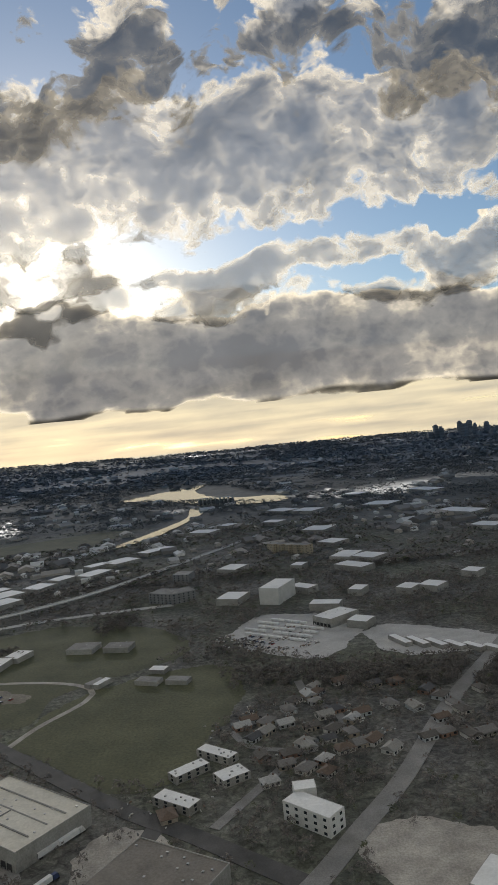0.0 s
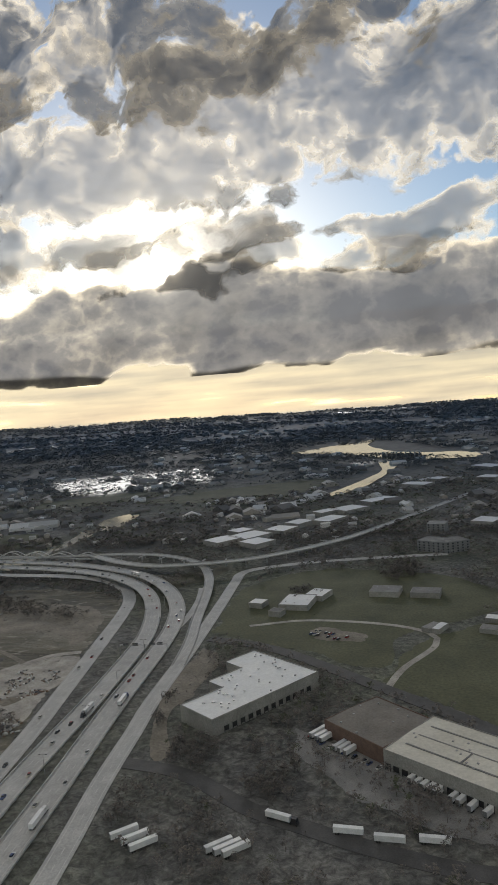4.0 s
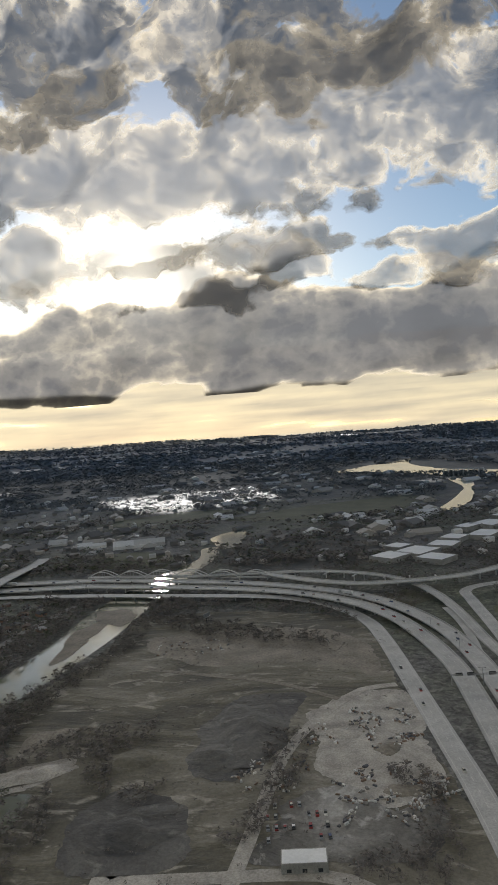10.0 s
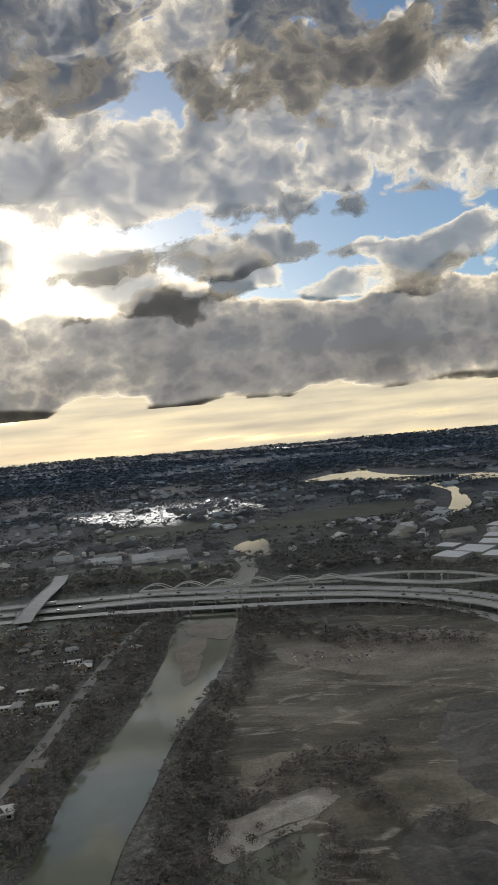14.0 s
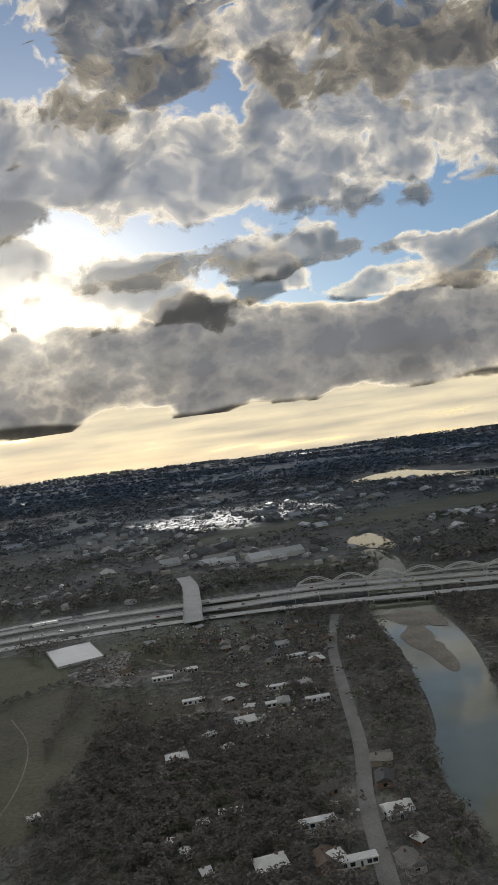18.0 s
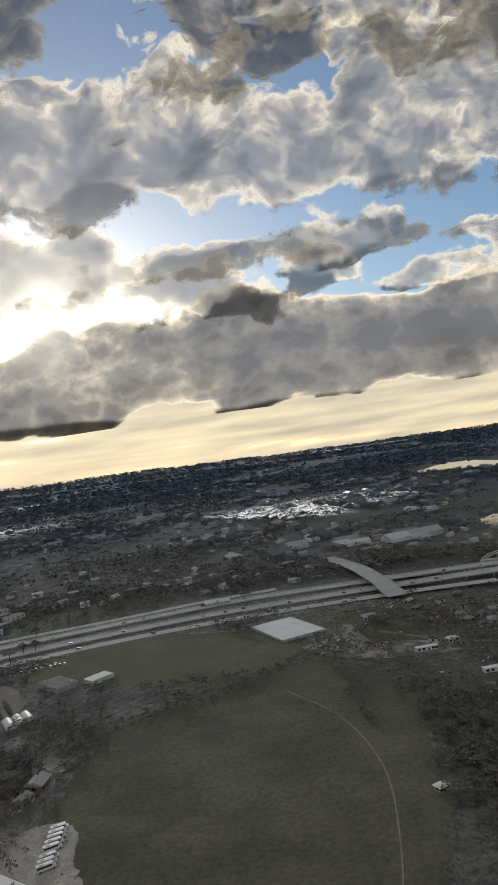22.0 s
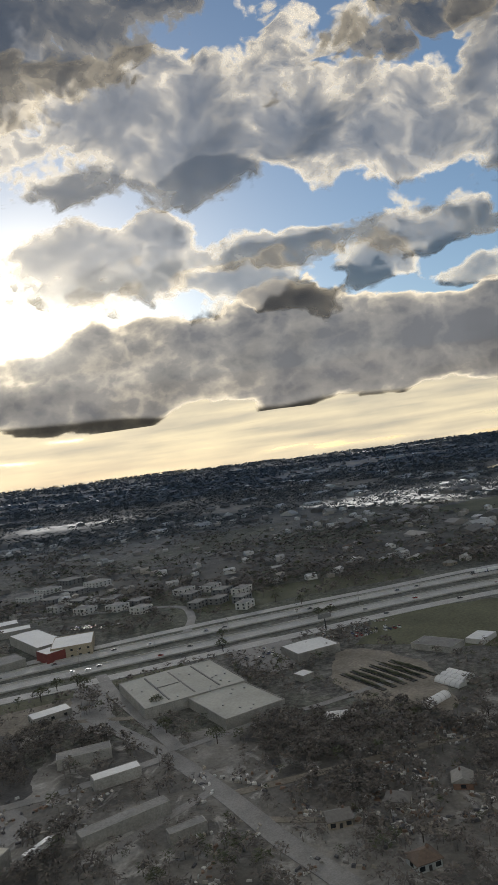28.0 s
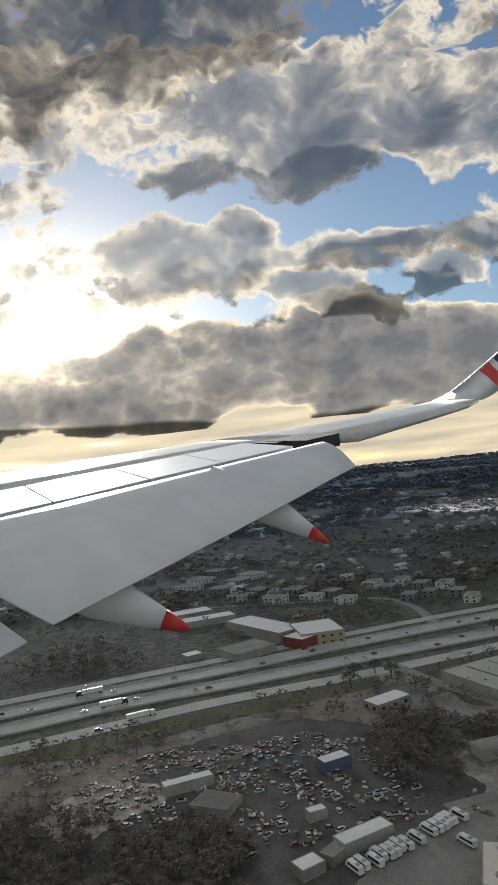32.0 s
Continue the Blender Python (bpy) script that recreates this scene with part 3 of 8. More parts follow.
# ---- river, pond and far lake ----
def closed_patch(name, pts, z, mat, label, category, wobble=1.5, step=2.0, kind="structure"):
    p = np.array(pts + pts[:1], float)
    line = spline(p, step)[:-1]
    c = line.mean(0)
    out = []
    for x, y in line:
        d = Vector((x - c[0], y - c[1])).normalized()
        w = wobble * (noise.noise((x * 0.05, y * 0.05, 1.7)) * 1.4 + noise.noise((x * 0.3, y * 0.3, 4.7)) * 0.55)
        out.append((x + d.x * w, y + d.y * w, z + rise(x, y)))
    bm = bmesh.new()
    vs = [bm.verts.new(q) for q in out]
    es = [bm.edges.new((vs[i], vs[(i + 1) % len(vs)])) for i in range(len(vs))]
    bmesh.ops.triangle_fill(bm, use_beauty=True, use_dissolve=False, edges=es, normal=(0, 0, 1))
    for q in bm.faces:
        if q.normal.z < 0:
            q.normal_flip()
    me = bpy.data.meshes.new(name)
    bm.to_mesh(me)
    bm.free()
    me.materials.append(mat)
    return tagged(new(name, me), label, category, kind=kind)


closed_patch("water", [(-620, -600), (-600, -150), (-590, 200), (-589, 301), (-590, 372), (-580, 412), (-575, 470), (-573, 520), (-575, 573), (-570, 640), (-552, 720), (-532, 800), (-540, 860),
                       (-522, 870), (-512, 800), (-520, 720), (-526, 640), (-530, 565), (-532, 515), (-541, 450), (-552, 393), (-556, 345), (-560, 300), (-556, 200), (-562, -150), (-580, -600)], 0.25, M_WATER,
             "calm green river between wooded banks reflecting clouds", "river", 2.0)
closed_patch("water", [(-523, 301), (-513, 307), (-502, 313), (-494, 312), (-492, 290), (-500, 268), (-524, 262), (-530, 285)], 0.3, M_WATER, "green pond at the foot of a gravel bank", "pond", 1.0)
closed_patch("water", [(-534, 900), (-545, 940), (-520, 1000), (-505, 990), (-496, 880), (-515, 860)], 0.6, M_WATER, "pale bend of the river in woods", "river", 3.0)

closed_patch("water", [(-420, 1960), (-282, 2126), (-165, 2300), (-180, 2080), (-130, 1870), (-48, 1744), (60, 1700), (60, 1560), (-93, 1566), (-149, 1650), (-211, 1790), (-299, 1890)], 1.5, M_WATER, "broad pale lake beyond the woods", "lake", 8.0, 20.0)
closed_patch("water", [(-124, 1564), (-112, 1479), (-150, 1266), (-180, 1152), (-223, 1079), (-235, 1090), (-200, 1190), (-170, 1290), (-145, 1400), (-150, 1560)], 1.2, M_WATER, "pale reach of river below a dam", "river", 4.0, 15.0)

# ---- open ground ----
for name, pts, mat, z, label in (
        ("meadow", [(-150, 378), (-129, 435), (-86, 466), (-40, 476), (-20, 440), (-25, 395), (-53, 318), (-79, 312), (-110, 340)], M_GREEN, 0.12, "green meadow crossed by a pale track"),
        ("meadow", [(-262, 460), (-200, 425), (-150, 395), (-140, 450), (-95, 480), (-60, 520), (-100, 590), (-200, 620), (-262, 560)], M_GREEN, 0.10, "green grass round a schoolyard"),
        ("meadow", [(-873, 459), (-799, 509), (-763, 522), (-742, 470), (-735, 418), (-750, 330), (-770, 250), (-868, 250), (-880, 347)], M_GRASS, 0.12, "wide olive winter meadow"),
        ("meadow", [(-960, 560), (-880, 520), (-800, 515), (-780, 560), (-830, 610), (-930, 618)], M_GREEN, 0.1, "green field beside the freeway"),
        ("quarry", [(-528, 572), (-460, 577), (-395, 566), (-356, 530), (-343, 450), (-330, 330), (-318, 262), (-350, 240), (-420, 232), (-480, 240), (-535, 262), (-500, 300), (-540, 390), (-530, 490)], M_QUARRY, 0.12, "worked quarry ground of brown soil, spoil and pale tracks"),
        ("yard", [(-387, 387), (-372, 408), (-338, 414), (-332, 347), (-334, 318), (-353, 306), (-376, 326), (-383, 358)], M_GRAVEL, 0.16, "pale gravel yard with heaps and parked machines"),
        ("yard", [(-1225, 470), (-1150, 500), (-1110, 470), (-1100, 420), (-1140, 370), (-1200, 380), (-1240, 420)], M_SPOIL, 0.14, "dark breaker's yard of parked wrecks"),
        ("scrubland", [(-1100, 470), (-1000, 470), (-905, 470), (-885, 400), (-890, 330), (-1000, 330), (-1090, 380)], M_YARD, 0.1, "scruffy ground with pale lots and bare trees"),
        ("scrubland", [(-1320, 500), (-1200, 500), (-1120, 530), (-1100, 475), (-1240, 440), (-1330, 420)], M_YARD, 0.1, "scruffy ground with dumped rubble"),
        ("lot", [(-1085, 425), (-1050, 440), (-1030, 400), (-1015, 375), (-1050, 365), (-1095, 395)], M_YARD, 0.16, "worn gravel lot beside a street"),
        ("lot", [(-1040, 460), (-1010, 462), (-985, 440), (-1000, 420), (-1020, 425)], M_YARD, 0.16, "worn gravel lot beside a street"),
        ("verge", [(-1290, 495), (-1230, 505), (-1186, 522), (-1108, 545), (-1060, 565), (-1062, 555), (-1108, 533), (-1186, 503), (-1230, 478), (-1290, 465)], M_GREEN, 0.17, "dark grass bank below the freeway"),
        ("lot", [(-1265, 478), (-1222, 480), (-1192, 475), (-1173, 478), (-1171, 468), (-1207, 460), (-1228, 444), (-1252, 446)], M_DIRT, 0.19, "pale brown dump ground beside a bank"),
        ("yard", [(-688, 474), (-665, 478), (-660, 460), (-683, 449)], M_YARD, 0.2, "worn yard round woodland homes"),
        ("yard", [(-701, 412), (-685, 424), (-683, 403), (-698, 393)], M_YARD, 0.2, "worn yard round woodland homes"),
        ("yard", [(-652, 440), (-630, 446), (-628, 425), (-648, 418)], M_YARD, 0.2, "worn yard round woodland homes"),
        ("lot", [(-992, 396), (-960, 398), (-925, 412), (-900, 424), (-888, 440), (-880, 428), (-905, 402), (-940, 382), (-985, 380)], M_YARD, 0.21, "junk-strewn clearing among bare trees"),
        ("yard", [(-640, 362), (-620, 366), (-618, 340), (-642, 338)], M_YARD, 0.2, "pale drive and yard beside a lane"),
        ("yard", [(-655, 470), (-628, 462), (-618, 450), (-648, 452)], M_YARD, 0.2, "pale drive and yard beside a lane"),
        ("wood_floor", [(-1260, 800), (-1180, 790), (-1100, 800), (-1010, 790), (-990, 850), (-1020, 930), (-1120, 920), (-1220, 880), (-1290, 850)], M_WOODFLOOR, 0.13, "darker ground under winter woods"),
        ("wood_floor", [(-960, 800), (-880, 790), (-800, 800), (-760, 850), (-790, 960), (-880, 980), (-950, 930)], M_WOODFLOOR, 0.13, "darker ground under winter woods"),
        ("wood_floor", [(-500, 770), (-440, 730), (-370, 740), (-320, 800), (-330, 900), (-400, 990), (-480, 960), (-510, 860)], M_WOODFLOOR, 0.13, "darker ground under winter woods"),
        ("lot", [(28, 261), (51, 270), (78, 256), (92, 230), (70, 205), (43, 205), (29, 240)], M_GRAVEL, 0.13, "tan parking lot with rows of small trees"),
        ("lot", [(-86, 262), (-69, 284), (-50, 268), (-62, 245), (-80, 245)], M_GRAVEL, 0.2, "pale paved forecourt"),
        ("lot", [(-192, 326), (-145, 291), (-104, 258), (-110, 246), (-143, 258), (-188, 300)], M_STREET, 0.15, "grey truck yard of a warehouse"),
        ("lot", [(-200, 459), (-188, 467), (-164, 452), (-165, 436), (-190, 443)], M_DIRT, 0.2, "brown parking lot beside a park"),
        ("lot", [(-262, 428), (-247, 408), (-250, 370), (-256, 335), (-244, 300), (-252, 298), (-264, 340), (-266, 380)], M_DIRT, 0.15, "brown drive beside a warehouse"),
        ("lot", [(-905, 372), (-872, 379), (-862, 358), (-860, 330), (-890, 320), (-915, 340)], M_GRAVEL, 0.2, "pale bus yard"),
        ("yard", [(-979, 513), (-968, 553), (-941, 535), (-930, 495), (-940, 455), (-965, 470)], M_DIRT, 0.15, "brown nursery yard with plant beds"),
        ("lot", [(-1141, 388), (-1124, 408), (-1102, 424), (-1092, 405), (-1106, 380), (-1130, 365)], M_STREET, 0.2, "grey bus yard"),
        ("dump", [(-1236, 425), (-1230, 448), (-1215, 458), (-1194, 450), (-1199, 433), (-1219, 417)], M_GRAVEL, 0.2, "pale heap of dumped rubble"),
        ("lot", [(-1035, 588), (-1003, 595), (-985, 565), (-1001, 531), (-1022, 549)], M_STREET, 0.2, "grey parking lot beside the freeway"),
        ("lot", [(-1110, 548), (-1095, 555), (-1088, 520), (-1072, 480), (-1084, 478), (-1105, 505)], M_STREET, 0.2, "grey forecourt of a warehouse"),
        ("lot", [(-1150, 520), (-1110, 538), (-1085, 525), (-1100, 495), (-1140, 495)], M_DIRT, 0.12, "brown lot beside a diner"),
        ("bare_ground", [(-502, 518), (-470, 520), (-420, 530), (-370, 515), (-350, 470), (-352, 435), (-382, 462), (-447, 458), (-491, 484)], M_DIRT, 0.18, "pale worn soil of a cleared site"),
        ("bare_ground", [(-505, 450), (-453, 456), (-420, 432), (-451, 412), (-494, 424)], M_QUARRY, 0.16, "streaked brown soil"),
        ("bare_ground", [(-520, 369), (-501, 374), (-500, 362), (-515, 352)], M_DIRT, 0.2, "patch of pale soil"),
        ("spoil_ground", [(-424, 409), (-400, 416), (-388, 411), (-394, 385), (-404, 340), (-414, 325), (-432, 334), (-437, 370)], M_SPOILS, 0.2, "dark spoil tip in a quarry"),
        ("spoil_ground", [(-470, 302), (-455, 318), (-429, 310), (-422, 285), (-430, 268), (-460, 266)], M_SPOILS, 0.2, "dark spoil ground beside a track"),
        ("yard", [(-394, 307), (-372, 324), (-353, 304), (-337, 312), (-337, 284), (-367, 272), (-399, 273), (-395, 289)], M_YARD, 0.24, "grey yard with parked machines"),
        ("lot", [(-775, 571), (-746, 583), (-737, 547), (-699, 522), (-701, 503), (-754, 517), (-776, 543)], M_YARD, 0.2, "worn pale farmyard"),
        ("bare_ground", [(-532, 326), (-516, 330), (-488, 345), (-492, 322), (-509, 312), (-526, 303)], M_GRAVEL, 0.22, "pale gravel bank above a pond"),
        ("sandbank", [(-560, 553), (-568, 532), (-560, 494), (-556, 466), (-549, 478), (-548, 520), (-550, 566)], M_DIRT, 0.45, "brown sandy island in the river"),
        ("sandbank", [(-575, 592), (-545, 592), (-533, 566), (-535, 545), (-548, 556), (-562, 570)], M_DIRT, 0.5, "brown sandbank under the bridge"),
        ("meadow", [(-560, 760), (-640, 770), (-700, 800), (-690, 850), (-610, 860), (-565, 820)], M_GREEN, 0.1, "green field across the freeway"),
        ("meadow", [(-700, 600), (-745, 610), (-765, 570), (-740, 545), (-700, 560)], M_GREEN, 0.1, "green paddock near houses"),
        ("meadow", [(-690, 480), (-770, 500), (-790, 470), (-730, 445), (-690, 455)], M_GRASS, 0.14, "olive grass clearing"),
        ("meadow", [(-330, 560), (-300, 600), (-290, 640), (-318, 630), (-352, 590)], M_GRASS, 0.1, "grass between ramps"),
        ("meadow", [(-1000, 760), (-900, 770), (-880, 730), (-960, 710), (-1040, 690), (-1060, 720)], M_GREEN, 0.1, "green field across the freeway"),
        ("meadow", [(-420, 1250), (-250, 1300), (-300, 1100), (-450, 1080), (-560, 1120)], M_GREEN, 0.3, "far green pasture"),
        ("meadow", [(-760, 1180), (-640, 1260), (-540, 1230), (-600, 1120), (-730, 1100)], M_GREEN, 0.3, "far green pasture"),
        ("lot", [(-37, 545), (3, 596), (75, 552), (60, 500), (31, 468), (-10, 500)], M_CONC, 0.14, "pale concrete parking lot"),
        ("lot", [(70, 520), (100, 532), (165, 480), (150, 455), (85, 465)], M_CONC, 0.14, "pale concrete lot of storage sheds")):
    closed_patch(name, pts, z, mat, label, name.replace("_", " "), 4.0)

# ---- roads ----
ROADS = []                              # (line, half width): kept clear of trees


def road(name, pts, width, mat, label, z=0.3, shoulder=True, lanes=0, barrier=False, deck=0.0):
    p = [(q[0], q[1], (q[2] if len(q) > 2 else 0.0) + z) for q in pts]
    line = spline(p, 8.0)
    ROADS.append((line, width / 2))
    e = tagged(new(name), label, "road", kind="structure")
    v, f = strip(line, -width / 2, width / 2, -0.25 - deck, 0.0)
    mesh_object("carriageway", v, f, mat, e)
    if lanes:
        w = width - 2 * 1.6
        for k in range(1, lanes):
            off = -w / 2 + w * k / lanes
            dash = []
            fine = spline(p, 3.0)
            for i in range(0, len(fine) - 1, 3):
                dash.append(strip(fine[i:i + 2], off - 0.12, off + 0.12, 0.0, 0.03))
            mesh_object("lane_marking", *merge(dash), M_MARK, e)
        for off in (-w / 2 - 0.15, w / 2 + 0.15):
            mesh_object("edge_line", *strip(line, off - 0.1, off + 0.1, 0.0, 0.03), M_MARK, e)
    if barrier:
        for off in (-width / 2, width / 2):
            mesh_object("barrier", *strip(line, off - 0.2, off + 0.2, -0.1, 0.75), M_CONC, e)
    return e


BR = 5.5                                # deck height over the river
near_way = [(-288, -700), (-292, -300), (-297, 90), (-299, 160), (-301, 231), (-303, 275), (-303, 322), (-303, 352), (-306, 428), (-310, 462), (-320, 502, 1), (-336, 540, 3), (-362, 572, 5), (-404, 604, BR), (-460, 628, BR), (-530, 645, BR),
            (-605, 660, BR), (-683, 671, 2), (-752, 675), (-811, 668), (-863, 660), (-943, 637), (-1033, 605), (-1125, 574), (-1182, 554), (-1234, 538), (-1278, 518), (-1420, 460)]
far_way = [(-269, -700), (-273, -300), (-278, 90), (-280, 160), (-282, 231), (-284, 276), (-287, 322), (-288.5, 352), (-291, 428), (-296, 477), (-306, 518, 1), (-326, 558, 3), (-356, 592, 5), (-400, 622, BR), (-455, 648, BR), (-530, 668, BR),
           (-605, 684, BR), (-672, 700, 2), (-752, 706), (-819, 702), (-891, 684), (-956, 664), (-1034, 638), (-1122, 606), (-1183, 580), (-1239, 560), (-1287, 540), (-1425, 482)]
front_way = [(-301, -700), (-305, -300), (-310, 90), (-311, 160), (-313, 231), (-316, 275), (-320, 321), (-324, 352), (-334, 429), (-344, 500), (-353, 540), (-372, 576), (-402, 598, 2), (-444, 608, 4), (-530, 622, 4), (-604, 632, 4), (-683, 648, 1), (-800, 645),
             (-900, 625), (-1000, 592), (-1048, 576), (-1108, 554), (-1186, 530), (-1227, 512), (-1269, 494), (-1420, 435)]
road("road", near_way[:17], 11.8, M_CONC, "pale concrete freeway carriageway with dashed lanes", 0.34, lanes=3, barrier=True)
road("road", near_way[16:], 15.0, M_CONC, "wide concrete freeway carriageway with dashed lanes", 0.345, lanes=4, barrier=True)
road("road", far_way[:17], 12.0, M_CONC, "pale concrete freeway carriageway with dashed lanes", 0.34, lanes=3, barrier=True)
road("road", far_way[16:], 15.0, M_CONC, "wide concrete freeway carriageway with dashed lanes", 0.345, lanes=4, barrier=True)
road("road", front_way, 10.5, M_CONC, "concrete frontage road along the freeway", 0.3, lanes=2, barrier=False)
road("road", [(-270, 400), (-274, 440), (-282, 488), (-289, 545, 2), (-299, 592, 4), (-318, 632, 6), (-350, 655, 8), (-390, 672, 8), (-440, 680, 7), (-520, 686, BR), (-600, 698, BR)], 7.5, M_CONC, "curving elevated freeway ramp", 0.26, lanes=2, barrier=True)
road("road", [(-292, 455), (-290, 490), (-292, 530, 1), (-297, 560, 2.5)], 5, M_CONC, "short concrete link between freeway lanes", 0.2)
road("road", [(-440, 672, 8), (-400, 640, 8), (-358, 620, 8), (-315, 622, 8), (-277, 632, 8), (-247, 656, 7), (-215, 690, 6), (-171, 755, 4), (-100, 900), (0, 1080), (120, 1300)], 10, M_CONC, "elevated freeway flyover", 0.3, lanes=2, barrier=True)
road("road", [(-247, -700), (-251, -300), (-256, 90), (-258, 160), (-262, 231), (-266, 277), (-268, 322), (-270, 352), (-270, 427), (-272, 524), (-274, 584), (-272, 620), (-240, 640), (-180, 655), (-90, 665)], 9.2, M_CONC, "concrete frontage road beside the freeway", 0.3, lanes=2)
road("track", [(-342, 423), (-360, 417), (-373, 398), (-385, 376), (-395, 345), (-399, 315), (-402, 285), (-406, 250)], 5.5, M_GRAVEL, "pale dirt road through a quarry yard", 0.26)
road("track", [(-450, 262), (-408, 266), (-387, 268), (-368, 266), (-350, 251), (-335, 225)], 6, M_GRAVEL, "pale dirt road past a yard office", 0.2)
road("track", [(-490, 455), (-440, 440), (-405, 428), (-372, 405)], 4, M_DIRT, "brown track over bare ground", 0.24)
road("track", [(-150, 366), (-140, 395), (-120, 430), (-122, 452), (-150, 470), (-200, 480), (-240, 470)], 4, M_GRAVEL, "pale track across a meadow", 0.2)
road("track", [(-770, 300), (-762, 340), (-758, 390), (-768, 440), (-790, 480)], 0.55, M_DIRT, "worn footpath over a meadow", 0.2)
road("road", [(-30, 275), (-10, 305), (10, 335), (35, 365), (20, 400), (15, 430)], 5, M_STREET, "grey lane through a housing estate", 0.24)
road("road", [(10, 335), (-15, 345), (-25, 365)], 4, M_STREET, "grey lane through a housing estate", 0.2)
road("road", [(-620, 440), (-660, 448), (-700, 455)], 3, M_DIRT, "dirt drive between woodland homes", 0.2)
road("road", [(-612, 500), (-650, 508), (-690, 520), (-730, 560)], 3, M_DIRT, "dirt drive between woodland homes", 0.2)
road("road", [(-1101, 566), (-1085, 528), (-1066, 492), (-1045, 452)], 6, M_STREET, "grey street down from the freeway", 0.33)
road("road", [(-1140, 505), (-1110, 500), (-1080, 495), (-1066, 492)], 4, M_DIRT, "dirt lane behind a diner", 0.21)
road("road", [(-1045, 452), (-1012, 470), (-985, 480), (-962, 492), (-945, 500)], 4, M_STREET, "grey lane to a plant nursery", 0.24)
road("road", [(-1060, 385), (-1030, 415)], 4, M_STREET, "short drive between sheds", 0.22)
road("road", [(-1020, 395), (-985, 385), (-960, 372)], 3, M_DIRT, "dirt drive to a house", 0.22)
road("road", [(-1048, 447), (-1080, 430), (-1110, 420)], 5, M_STREET, "grey drive into a bus yard", 0.3)
road("road", [(-1025, 411), (-985, 420), (-940, 430), (-900, 420)], 4, M_DIRT, "dirt lane through scattered trees", 0.2)
road("road", [(-1060, 640, 0), (-1062, 690), (-1080, 730), (-1150, 745), (-1230, 760)], 6, M_STREET, "grey street to an apartment estate", 0.2)
road("road", [(-790, 728), (-850, 716), (-920, 694), (-1000, 672), (-1080, 645), (-1160, 612), (-1240, 580), (-1420, 510)], 9, M_CONC, "concrete frontage road along the freeway", 0.3, lanes=2)
road("road", [(-264, 292), (-233, 284), (-202, 262), (-182, 253), (-150, 240), (-115, 232), (-80, 240), (-60, 265), (-52, 290)], 8, M_ASPH, "dark asphalt street curving round a warehouse", 0.22)
road("road", [(-262, 446), (-215, 425), (-152, 370), (-76, 300), (-39, 272), (-8, 246), (60, 190)], 9, M_ASPH, "dark asphalt street beside a meadow", 0.28)
road("road", [(-420, -500), (-180, -60), (-30, 190), (7, 235), (28, 265), (55, 304), (97, 378), (155, 463), (260, 620), (420, 860)], 9, M_STREET, "straight grey street through trees", 0.3)
road("road", [(-599, 612), (-610, 535), (-613, 465), (-615, 398), (-620, 350), (-621, 300), (-620, 220), (-630, -100), (-660, -500)], 6, M_STREET, "straight grey lane through bare trees", 0.28)
road("road", [(-735, 850), (-724, 800, 1.5), (-716, 745, 4.5), (-712, 706, 5.5), (-708, 672, 5.5), (-706, 645, 4), (-704, 632, 3)], 15, M_CONC, "concrete overpass crossing the freeway", 0.3, barrier=True)
road("road", [(-1090, 500), (-1077, 484), (-1048, 447), (-1025, 411), (-1008, 381), (-992, 357), (-970, 320), (-940, 270), (-860, 130), (-700, -150), (-500, -500)], 7, M_STREET, "grey street through a scruffy lot", 0.28)

# ---- kinds of things ----
FOOT = []                               # (x, y, radius) of what stands on the land: kept clear of trees
SHARED = {}


def shared_mesh(key, make):
    """A mesh that alike pieces have in common."""
    if key not in SHARED:
        bm, mat = make()
        me = bpy.data.meshes.new(key)
        bm.to_mesh(me)
        bm.free()
        me.materials.append(mat)
        SHARED[key] = me
    return SHARED[key]


def piece(name, key, make, parent, x, y, z, turn=0.0):
    ob = new(name, shared_mesh(key, make))
    ob.parent = parent
    ob.matrix_basis = pose(x, y, z, 0, 0, turn)
    return ob


def window_mesh():
    bm = boxes((-0.75, 0.75, -0.08, 0.02, 0, 1.15))
    return bm, M_GLASS


def vent_mesh():
    bm = boxes((-0.42, 0.42, -0.34, 0.34, 0, 0.5), bevel=0.06)
    box(bm, -0.48, 0.48, -0.4, 0.4, 0.5, 0.57)
    return bm, M_STEEL


def dock_mesh():
    return boxes((-1.1, 1.1, -0.12, 0.05, 0.7, 3.0), (-1.3, -1.1, -0.35, 0.0, 0.2, 3.1), (1.1, 1.3, -0.35, 0.0, 0.2, 3.1)), M_DARK


